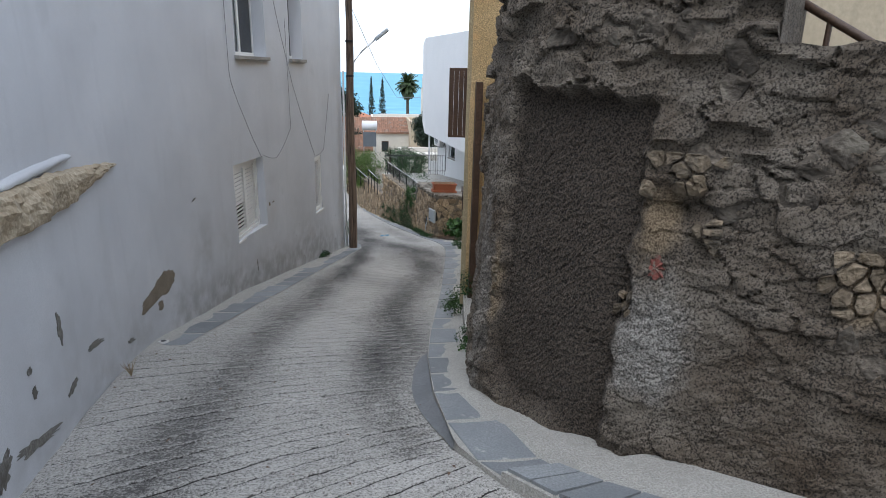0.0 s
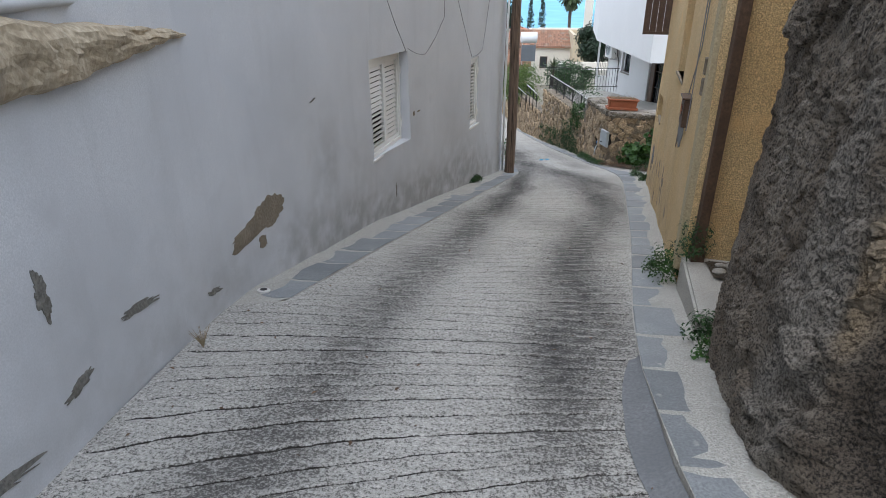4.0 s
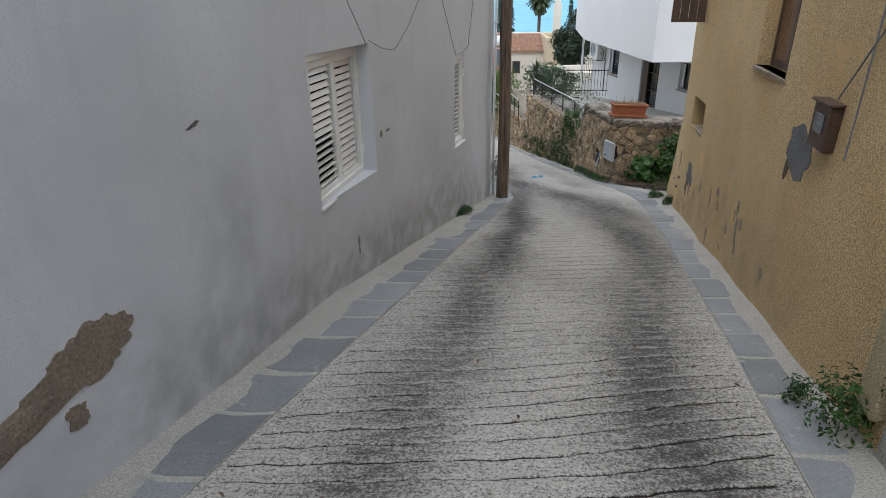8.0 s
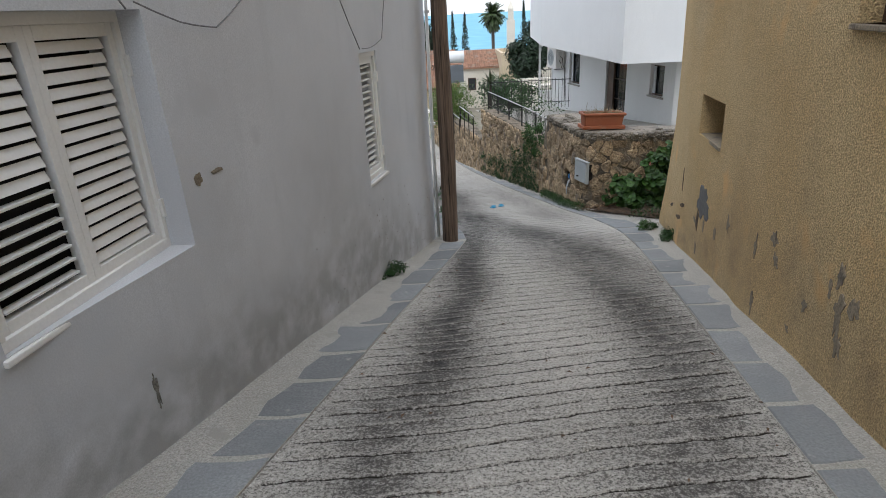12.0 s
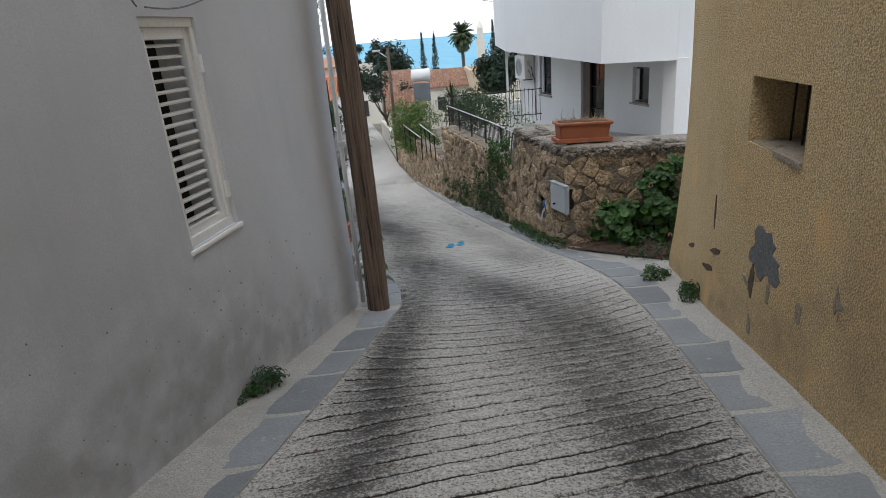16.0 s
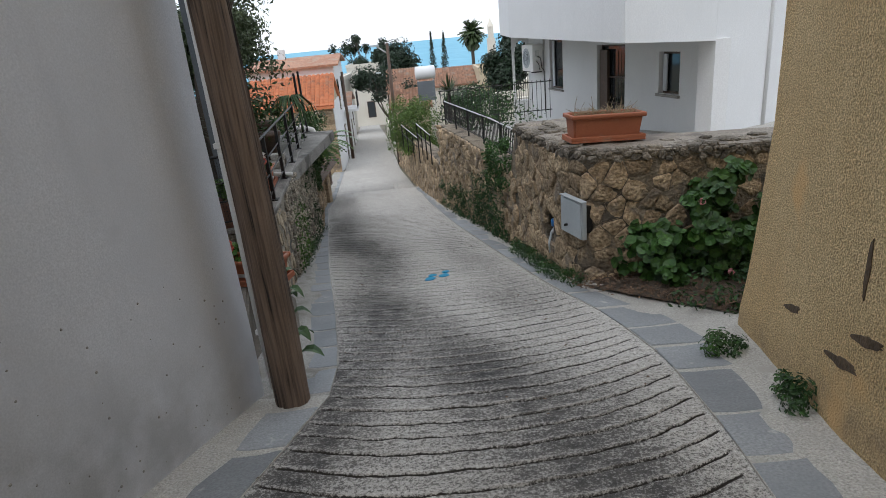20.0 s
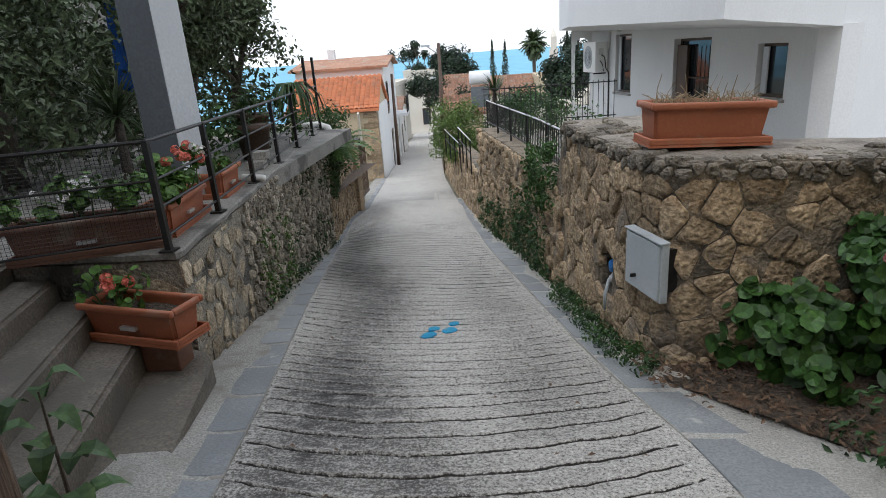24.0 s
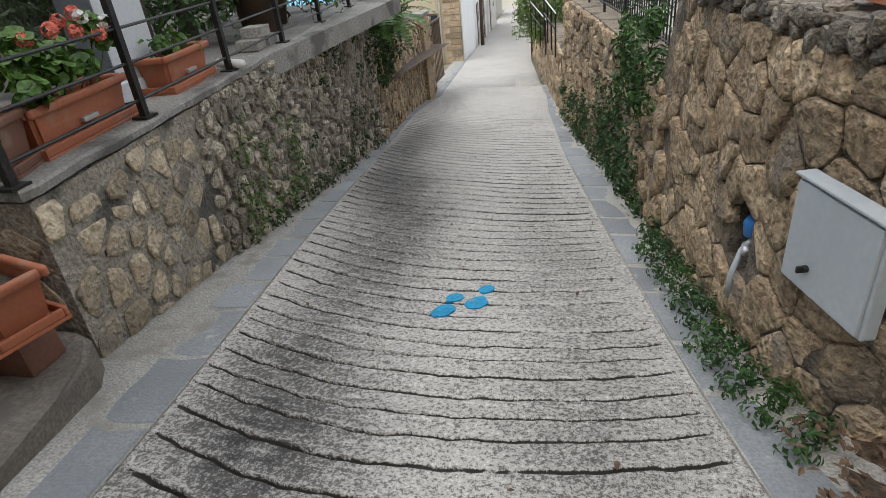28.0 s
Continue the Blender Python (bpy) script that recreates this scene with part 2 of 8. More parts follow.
M_CREAM = surface("pale_ochre_roughcast", (0.5, 0.41, 0.25), (0.58, 0.48, 0.3), scale=1.1, rough=0.95, bump=1.0, fine=75, streak=0.3, dist=0.02)
M_SCUFF = surface("worn_grey_ochre", (0.09, 0.06, 0.034), (0.17, 0.11, 0.06), scale=6, bump=0.6, fine=50)
M_FLAKE = surface("flaked_render", (0.3, 0.25, 0.18), (0.42, 0.34, 0.24), scale=9, bump=0.8, fine=60, stain=(0.16, 0.13, 0.1), stain_scale=8)
M_PATCH = surface("grey_mortar_patch", (0.14, 0.14, 0.14), (0.2, 0.2, 0.195), scale=6, bump=0.4, fine=50)
# roughcast layer: its own brown plus the recess's shade, both in the colour
M_ROCK = aggregate("weathered_rubble_mortar", ((0.042, 0.034, 0.027), (0.30, 0.258, 0.205), (0.5, 0.43, 0.36)), 75, 1.5, dist=0.03, layers=(("render", ((0.012, 0.0095, 0.0075), (0.135, 0.106, 0.079))), ("pale", ((0.11, 0.1, 0.088), (0.54, 0.51, 0.46))), ("tan", ((0.13, 0.09, 0.05), (0.46, 0.35, 0.22)))))
M_RUINTAN = surface("sandy_ruin_stone", (0.17, 0.13, 0.085), (0.30, 0.24, 0.165), scale=8, bump=1.0, fine=35, vary=0.35, dist=0.03, stain=(0.09, 0.075, 0.055), stain_scale=5, stain_cut=0.55)
M_ROCKSTONE = surface("dark_field_stone", (0.075, 0.062, 0.048), (0.19, 0.16, 0.125), scale=3, rough=0.95, bump=0.9, fine=30, vary=0.3, stain=(0.16, 0.14, 0.11), stain_scale=4, dist=0.03)
M_STONE = surface("honey_rubble_stone", (0.43, 0.31, 0.19), (0.66, 0.515, 0.335), scale=7, rough=0.93, bump=1.0, fine=30, vary=0.34, stain=(0.22, 0.18, 0.135), stain_scale=3.2, stain_cut=0.55, dist=0.035, grit=0.45)
M_MORTAR = surface("dark_wall_mortar", (0.24, 0.195, 0.14), (0.36, 0.30, 0.22), scale=4, rough=0.95, bump=1.0, fine=40, stain=(0.1, 0.085, 0.066), stain_scale=3.0, stain_cut=0.5, dist=0.03)
M_STONEL = surface("grey_rubble_stone", (0.44, 0.36, 0.25), (0.66, 0.56, 0.41), scale=5, rough=0.93, bump=1.0, fine=32, vary=0.34, stain=(0.2, 0.175, 0.14), stain_scale=2.5, stain_cut=0.57, dist=0.03)
M_MORTARL = surface("grey_wall_mortar", (0.31, 0.28, 0.225), (0.42, 0.385, 0.32), scale=3, rough=0.95, bump=1.0, fine=40, stain=(0.09, 0.086, 0.074), stain_scale=2.2, stain_cut=0.52, dist=0.03)
M_STONEOLD = surface("mossy_old_rubble", (0.43, 0.375, 0.29), (0.70, 0.62, 0.50), scale=9, rough=0.95, bump=1.0, fine=28, vary=0.45, stain=(0.23, 0.21, 0.16), stain_scale=3.2, stain_cut=0.57, dist=0.05, grit=0.42)
M_CAP = surface("cement_coping", (0.33, 0.31, 0.28), (0.46, 0.44, 0.4), scale=3, bump=0.6, fine=50, stain=(0.17, 0.165, 0.15), stain_scale=1.6, stain_cut=0.55)
M_CAPROUGH = surface("stained_wall_cap", (0.27, 0.235, 0.19), (0.4, 0.355, 0.3), scale=4, bump=0.9, fine=50, stain=(0.14, 0.12, 0.1), stain_scale=3.5, stain_cut=0.52, dist=0.02)
M_STEP = surface("worn_step_concrete", (0.145, 0.126, 0.102), (0.235, 0.208, 0.172), scale=2.5, bump=0.6, fine=55, stain=(0.105, 0.094, 0.078), stain_scale=2.0, stain_cut=0.53)
M_STEPPALE = surface("speckled_step", (0.42, 0.40, 0.36), (0.52, 0.5, 0.45), scale=3, rough=0.7, bump=0.4, fine=110, speck=0.35, grit=0.42)
M_COPING = surface("rough_coping_stone", (0.19, 0.163, 0.125), (0.36, 0.315, 0.25), scale=5, bump=1.0, fine=40, vary=0.35, stain=(0.12, 0.104, 0.082), stain_scale=3.5, stain_cut=0.54, dist=0.03)
def timber(name, dark, mid, pale):
    """Weathered pole timber: long upright grain with open cracks."""
    m = bpy.data.materials.new(name)
    m.use_nodes = True
    t, n, k = nodes_of(m)
    b = n["Principled BSDF"]
    b.inputs["Roughness"].default_value = 0.85
    pos = n.new("ShaderNodeNewGeometry").outputs["Position"]
    facs = []
    for s, stretch in ((1.0, (46, 46, 1.1)), (1.0, (110, 110, 4)), (1.0, (6, 6, 1.6))):
        mp = n.new("ShaderNodeMapping")
        mp.inputs["Scale"].default_value = stretch
        x = n.new("ShaderNodeTexNoise")
        x.inputs["Scale"].default_value, x.inputs["Detail"].default_value = s, 5.0
        k.new(pos, mp.inputs["Vector"])
        k.new(mp.outputs[0], x.inputs["Vector"])
        facs.append(x.outputs["Fac"])
    ramp = n.new("ShaderNodeValToRGB")
    e = ramp.color_ramp.elements
    e[0].position, e[0].color = 0.405, (*dark, 1)
    e[1].position, e[1].color = 0.59, (*pale, 1)
    e.new(0.45).color = (*mid, 1)
    mix = n.new("ShaderNodeMix")
    mix.inputs["Factor"].default_value = 0.35
    k.new(facs[0], mix.inputs["A"])
    k.new(facs[1], mix.inputs["B"])
    add = n.new("ShaderNodeMix")
    add.inputs["Factor"].default_value = 0.25
    k.new(mix.outputs["Result"], add.inputs["A"])
    k.new(facs[2], add.inputs["B"])
    k.new(add.outputs["Result"], ramp.inputs[0])
    k.new(ramp.outputs[0], b.inputs["Base Color"])
    bp = n.new("ShaderNodeBump")
    bp.inputs["Strength"].default_value, bp.inputs["Distance"].default_value = 1.0, 0.035
    k.new(mix.outputs["Result"], bp.inputs["Height"])
    k.new(bp.outputs[0], b.inputs["Normal"])
    return m


M_WOOD = timber("weathered_pole_wood", (0.012, 0.009, 0.007), (0.092, 0.062, 0.044), (0.2, 0.142, 0.102))
M_COPE = surface("grimy_terrace_cement", (0.23, 0.218, 0.195), (0.37, 0.355, 0.32), scale=3, bump=0.7, fine=50, stain=(0.09, 0.085, 0.075), stain_scale=2.0, stain_cut=0.54)
M_TERRAD = surface("dark_brown_plastic", (0.15, 0.07, 0.045), (0.2, 0.095, 0.06), scale=4, rough=0.6, bump=0.12, fine=60, stain=(0.2, 0.14, 0.1), stain_scale=5, grit=0.9)
M_BROWN = surface("brown_painted_wood", (0.075, 0.042, 0.025), (0.12, 0.07, 0.042), scale=4, rough=0.6, bump=0.3, fine=50, streak=0.5)
M_SLATWOOD = surface("varnished_shutter_wood", (0.2, 0.1, 0.045), (0.28, 0.15, 0.07), scale=4, rough=0.55, bump=0.3, fine=50, streak=0.6)
M_FRAME = surface("white_window_enamel", (0.80, 0.79, 0.76), (0.84, 0.83, 0.80), scale=3, rough=0.45, bump=0.05, fine=60, grit=0.95)
# near-black colour for sheets that stand in for shade behind openings
M_DARK = surface("interior_shade_black", (0.012, 0.012, 0.013), (0.02, 0.02, 0.02), bump=0.0)
M_GLASS = glass("window_glass")
M_TERRA = surface("terracotta_plastic", (0.34, 0.108, 0.05), (0.41, 0.142, 0.068), scale=4, rough=0.6, bump=0.12, fine=60, vary=0.12, stain=(0.33, 0.15, 0.09), stain_scale=5, grit=0.92)
M_SOIL = surface("potting_soil", (0.06, 0.045, 0.03), (0.12, 0.09, 0.06), scale=12, bump=1.0, fine=60, dist=0.03)
M_EARTH = surface("leaf_strewn_earth", (0.065, 0.046, 0.031), (0.13, 0.095, 0.064), scale=7, bump=1.0, fine=45, dist=0.03, stain=(0.1, 0.055, 0.03), stain_scale=6, stain_cut=0.52)
M_IRON = surface("black_iron", (0.018, 0.018, 0.019), (0.04, 0.036, 0.032), scale=14, rough=0.5, bump=0.2, fine=80, metallic=0.3)
M_STEEL = surface("grey_cabinet_enamel", (0.4, 0.44, 0.46), (0.46, 0.5, 0.52), scale=2.5, rough=0.4, bump=0.03, fine=40, streak=0.15, grit=0.95)
M_ALU = surface("dull_aluminium", (0.5, 0.5, 0.5), (0.6, 0.6, 0.6), scale=6, rough=0.4, metallic=0.6, bump=0.05, grit=0.95)
M_BLUE = surface("blue_plastic", (0.02, 0.17, 0.5), (0.03, 0.22, 0.58), scale=5, rough=0.45, bump=0.05, grit=0.95)
M_PAINT = surface("blue_road_paint", (0.0, 0.24, 0.46), (0.02, 0.36, 0.58), scale=12, rough=0.8, bump=0.6, fine=60, stain=(0.17, 0.27, 0.3), stain_scale=9, stain_cut=0.6)
M_CLOTH = surface("blue_canvas", (0.012, 0.075, 0.3), (0.025, 0.12, 0.4), scale=6, rough=0.9, bump=0.3, fine=90, grit=0.85)
M_HOUSE = surface("bright_white_render", (0.68, 0.68, 0.675), (0.74, 0.74, 0.735), scale=1.0, rough=0.88, bump=0.1, fine=40, streak=0.06, grit=0.95)
M_COLUMN = surface("pale_grey_render", (0.55, 0.57, 0.59), (0.62, 0.64, 0.66), scale=1.2, rough=0.9, bump=0.15, fine=40, grit=0.93)
M_SLATEGREY = surface("slate_grey", (0.11, 0.122, 0.135), (0.145, 0.16, 0.175), scale=1.2, rough=0.85, bump=0.1, fine=40, grit=0.93)
M_BEIGE = surface("beige_render", (0.5, 0.41, 0.28), (0.6, 0.5, 0.36), scale=1.0, bump=0.2, fine=20, streak=0.3, grit=0.88)
M_PALE = surface("pale_town_render", (0.62, 0.58, 0.5), (0.72, 0.69, 0.62), scale=0.5, bump=0.1, fine=10, vary=0.14, grit=0.9)
M_ROOF = surface("orange_clay_tile", (0.5, 0.165, 0.07), (0.6, 0.24, 0.11), scale=5, rough=0.85, bump=0.3, fine=30, vary=0.22, stain=(0.36, 0.17, 0.1), stain_scale=2.5, grit=0.8)
M_ROOFOLD = surface("weathered_clay_tile", (0.3, 0.155, 0.095), (0.42, 0.235, 0.15), scale=1.2, rough=0.9, bump=0.4, fine=9, vary=0.25, dist=0.05, stain=(0.26, 0.19, 0.14), stain_scale=1.5, stain_cut=0.55)
M_LIME = leafy("lime_shrub_leaf", (0.07, 0.13, 0.02), (0.17, 0.25, 0.05))
M_LEAF = leafy("geranium_leaf", (0.026, 0.072, 0.013), (0.07, 0.16, 0.027))
M_LEAFDARK = leafy("ivy_leaf", (0.022, 0.062, 0.016), (0.055, 0.12, 0.032))
M_GERAN = leafy("fresh_geranium_leaf", (0.06, 0.14, 0.02), (0.15, 0.28, 0.05))
M_LEAFTREE = leafy("olive_tree_leaf", (0.055, 0.085, 0.035), (0.19, 0.23, 0.125))
M_LEAFFAR = leafy("garden_shrub_leaf", (0.035, 0.085, 0.02), (0.09, 0.15, 0.045))
M_CYPRESS = leafy("cypress_leaf", (0.012, 0.028, 0.012), (0.025, 0.05, 0.02))
M_PALM = leafy("palm_leaf", (0.035, 0.06, 0.02), (0.08, 0.11, 0.04))
M_LITTER = surface("fallen_leaf", (0.1, 0.06, 0.034), (0.2, 0.13, 0.08), scale=12, bump=0.2, vary=0.3)
M_DRY = surface("dry_stalk", (0.33, 0.25, 0.15), (0.46, 0.36, 0.23), scale=12, bump=0.2)
M_BARK = surface("tree_bark", (0.07, 0.055, 0.042), (0.13, 0.105, 0.08), scale=8, bump=0.8, fine=40)
M_FLOWER = surface("coral_petal", (0.78, 0.17, 0.12), (0.88, 0.3, 0.21), scale=30, rough=0.6, bump=0.0, vary=0.15)
M_PINK = surface("dusty_pink_petal", (0.55, 0.2, 0.22), (0.72, 0.34, 0.35), scale=30, rough=0.6, bump=0.0, vary=0.15)
M_WHITEPETAL = surface("white_petal", (0.75, 0.74, 0.7), (0.82, 0.8, 0.78), scale=30, rough=0.6, bump=0.0)
M_TERRAIN = surface("dry_hillside", (0.2, 0.18, 0.13), (0.3, 0.27, 0.2), scale=0.12, bump=0.4, fine=3, stain=(0.08, 0.1, 0.05), stain_scale=0.08, stain_cut=0.5)
M_SEA = surface("sea_water", (0.14, 0.36, 0.48), (0.2, 0.44, 0.55), scale=0.004, rough=0.9, bump=0.0, fine=0.05, grit=0.9)
M_CABLE = surface("grey_cable", (0.2, 0.2, 0.21), (0.3, 0.3, 0.31), scale=10, bump=0.0)
M_PIPE = surface("white_plastic_pipe", (0.6, 0.59, 0.56), (0.7, 0.69, 0.66), scale=6, rough=0.5, bump=0.05, grit=0.95)
M_RED = surface("faded_red_paint", (0.2, 0.06, 0.045), (0.3, 0.1, 0.075), scale=14, bump=0.6, fine=60, stain=(0.16, 0.13, 0.1), stain_scale=30, stain_cut=0.5)


# ---- building helpers ----
def to_mesh(name, bm, m, normals=True):
    if normals:
        bmesh.ops.recalc_face_normals(bm, faces=bm.faces)
    me = bpy.data.meshes.new(name)
    bm.to_mesh(me)
    bm.free()
    me.materials.append(m)
    return me


def part(name, bm, m, parent=None, label="", smooth=False, kind=""):
    """Links a bmesh as one mesh object under a thing or a part."""
    me = to_mesh(name, bm, m)
    if smooth:
        me.polygons.foreach_set("use_smooth", [True] * len(me.polygons))
    ob = new(name, me)
    ob.parent = parent
    return tagged(ob, label, kind=kind)


def raw(name, verts, faces, m, parent=None, label="", smooth=False, kind=""):
    me = bpy.data.meshes.new(name)
    me.from_pydata(verts, [], faces)
    me.materials.append(m)
    if smooth:
        me.polygons.foreach_set("use_smooth", [True] * len(me.polygons))
    ob = new(name, me)
    ob.parent = parent
    return tagged(ob, label, kind=kind)


def thing(name, label, category, m=None, group="", kind=""):
    ob = new(name)
    ob.empty_display_size = 0.1
    if m is not None:
        ob.matrix_basis = m
    return tagged(ob, label, category, group, kind)


def box(bm, x0, x1, y0, y1, z0, z1, m=None, bevel=0.0):
    made = bmesh.ops.create_cube(bm, size=1.0)["verts"]
    for v in made:
        v.co = ((x0 + x1) / 2 + v.co.x * (x1 - x0), (y0 + y1) / 2 + v.co.y * (y1 - y0), (z0 + z1) / 2 + v.co.z * (z1 - z0))
    if bevel:
        edges = list({e for v in made for e in v.link_edges})
        made = list({v for f in bmesh.ops.bevel(bm, geom=edges, offset=bevel, segments=2, affect="EDGES", profile=0.6)["faces"] for v in f.verts} | {v for v in made if v.is_valid})
    if m is not None:
        for v in made:
            v.co = m @ v.co
    return made


def boxed(name, dims, m, parent=None, label="", bevel=0.0, mx=None):
    bm = bmesh.new()
    box(bm, *dims, mx, bevel)
    return part(name, bm, m, parent, label)


def tube(bm, pts, radii, n=8, cap=True):
    pts = [Vector(p) for p in pts]
    rings = []
    for i, p in enumerate(pts):
        d = (pts[min(i + 1, len(pts) - 1)] - pts[max(i - 1, 0)]).normalized()
        a = d.cross(Vector((0, 0, 1)) if abs(d.z) < 0.9 else Vector((1, 0, 0))).normalized()
        b = d.cross(a)
        r = radii[i] if isinstance(radii, (list, tuple)) else radii
        rings.append([bm.verts.new(p + a * math.cos(2 * math.pi * j / n) * r + b * math.sin(2 * math.pi * j / n) * r) for j in range(n)])
    for q, r in zip(rings, rings[1:]):
        for j in range(n):
            bm.faces.new((q[j], q[(j + 1) % n], r[(j + 1) % n], r[j]))
    if cap:
        bm.faces.new(rings[0])
        bm.faces.new(rings[-1])


def tubed(name, pts, radii, m, parent=None, label="", n=8):
    bm = bmesh.new()
    tube(bm, pts, radii, n)
    return part(name, bm, m, parent, label, smooth=n > 6)


class Line:
    """A plan line of walls; its outer side lies to the right of the way it runs."""

    def __init__(self, pts):
        self.p = [Vector(q) for q in pts]
        self.s = [0.0]
        for a, b in zip(self.p, self.p[1:]):
            self.s.append(self.s[-1] + (b - a).length)
        self.len = self.s[-1]
        self.t = []
        for i in range(len(self.p)):
            d = Vector((0, 0))
            if i > 0:
                d += (self.p[i] - self.p[i - 1]).normalized()
            if i < len(self.p) - 1:
                d += (self.p[i + 1] - self.p[i]).normalized()
            self.t.append(d.normalized())

    def at(self, s, z, off=0.0):
        i = 0
        while i < len(self.s) - 2 and s > self.s[i + 1]:
            i += 1
        f = (s - self.s[i]) / (self.s[i + 1] - self.s[i])
        q = self.p[i].lerp(self.p[i + 1], f)
        t = self.t[i].lerp(self.t[i + 1], min(max(f, 0), 1)).normalized()
        return Vector((q.x + t.y * off, q.y - t.x * off, z))

    def near(self, x, y):
        best = None
        for i, (a, b) in enumerate(zip(self.p, self.p[1:])):
            d = b - a
            f = min(1, max(0, (Vector((x, y)) - a).dot(d) / d.dot(d)))
            w = (a.lerp(b, f) - Vector((x, y))).length
            if best is None or w < best[0]:
                best = (w, self.s[i] + f * d.length)
        return best[1]

    def mount(self, s, z):
        """A pose on the wall: x along it, y into it, z up."""
        p, q = self.at(s - 0.05, z), self.at(s + 0.05, z)
        u = (q - p).normalized()
        o = self.at(s, z)
        return Matrix(((u.x, -u.y, 0, o.x), (u.y, u.x, 0, o.y), (0, 0, 1, z), (0, 0, 0, 1)))


def strip(name, line, z0, z1, m, parent=None, holes=(), thick=0.35, step=0.5, wob=0.0, label="", s0=0.0, s1=None, lean=None):
    """A thick upright wall along a line, with openings (s, s, z, z) cut through it."""
    s1 = line.len if s1 is None else s1
    f0 = z0 if callable(z0) else (lambda s: z0)
    f1 = z1 if callable(z1) else (lambda s: z1)
    cuts = sorted({round(v, 4) for v in [s0, s1] + [s for s in line.s if s0 < s < s1] + [h[i] for h in holes for i in (0, 1)]})
    ss = []
    for a, b in zip(cuts, cuts[1:]):
        k = max(1, math.ceil((b - a) / step))
        ss += [a + (b - a) * i / k for i in range(k)]
    ss.append(cuts[-1])
    lo, hi = min(f0(s) for s in ss), max(f1(s) for s in ss)
    zs = [lo] + sorted({h[i] for h in holes for i in (2, 3)}) + [hi]
    zz = []
    for a, b in zip(zs, zs[1:]):
        k = max(1, math.ceil((b - a) / step))
        zz += [a + (b - a) * i / k for i in range(k)]
    zz.append(hi)
    bm = bmesh.new()
    grid = {}

    def vert(i, j, side):
        if (i, j, side) not in grid:
            s, z = ss[i], min(max(zz[j], f0(ss[i])), f1(ss[i]))
            q = line.at(s, z, -thick if side else 0.0)
            if wob and not side:
                q += (line.at(s, z, 1) - line.at(s, z)) * wob * noise.noise(q * 0.9)
            if lean and not side:
                q += (line.at(s, z, 1) - line.at(s, z)) * lean(q)
            grid[i, j, side] = bm.verts.new(q)
        return grid[i, j, side]

    def filled(i, j):
        if not (0 <= i < len(ss) - 1 and 0 <= j < len(zz) - 1):
            return False
        s, z = (ss[i] + ss[i + 1]) / 2, (zz[j] + zz[j + 1]) / 2
        return not any(h[0] < s < h[1] and h[2] < z < h[3] for h in holes)

    for i in range(len(ss) - 1):
        for j in range(len(zz) - 1):
            if not filled(i, j):
                continue
            bm.faces.new([vert(i, j, 0), vert(i + 1, j, 0), vert(i + 1, j + 1, 0), vert(i, j + 1, 0)])
            bm.faces.new([vert(i, j, 1), vert(i, j + 1, 1), vert(i + 1, j + 1, 1), vert(i + 1, j, 1)])
            for di, dj, a, b in ((-1, 0, (0, 0), (0, 1)), (1, 0, (1, 1), (1, 0)), (0, -1, (1, 0), (0, 0)), (0, 1, (0, 1), (1, 1))):
                if not filled(i + di, j + dj):
                    p, q = (i + a[0], j + a[1]), (i + b[0], j + b[1])
                    bm.faces.new([vert(*p, 0), vert(*q, 0), vert(*q, 1), vert(*p, 1)])
    return part(name, bm, m, parent, label)


def clip(poly, a, b, c):
    """The part of a polygon where a*x + b*y <= c."""
    out = []
    for p, q in zip(poly, poly[1:] + poly[:1]):
        d, e = a * p[0] + b * p[1] - c, a * q[0] + b * q[1] - c
        if d <= 0:
            out.append(p)
        if d * e < 0:
            f = d / (d - e)
            out.append((p[0] + (q[0] - p[0]) * f, p[1] + (q[1] - p[1]) * f))
    return out


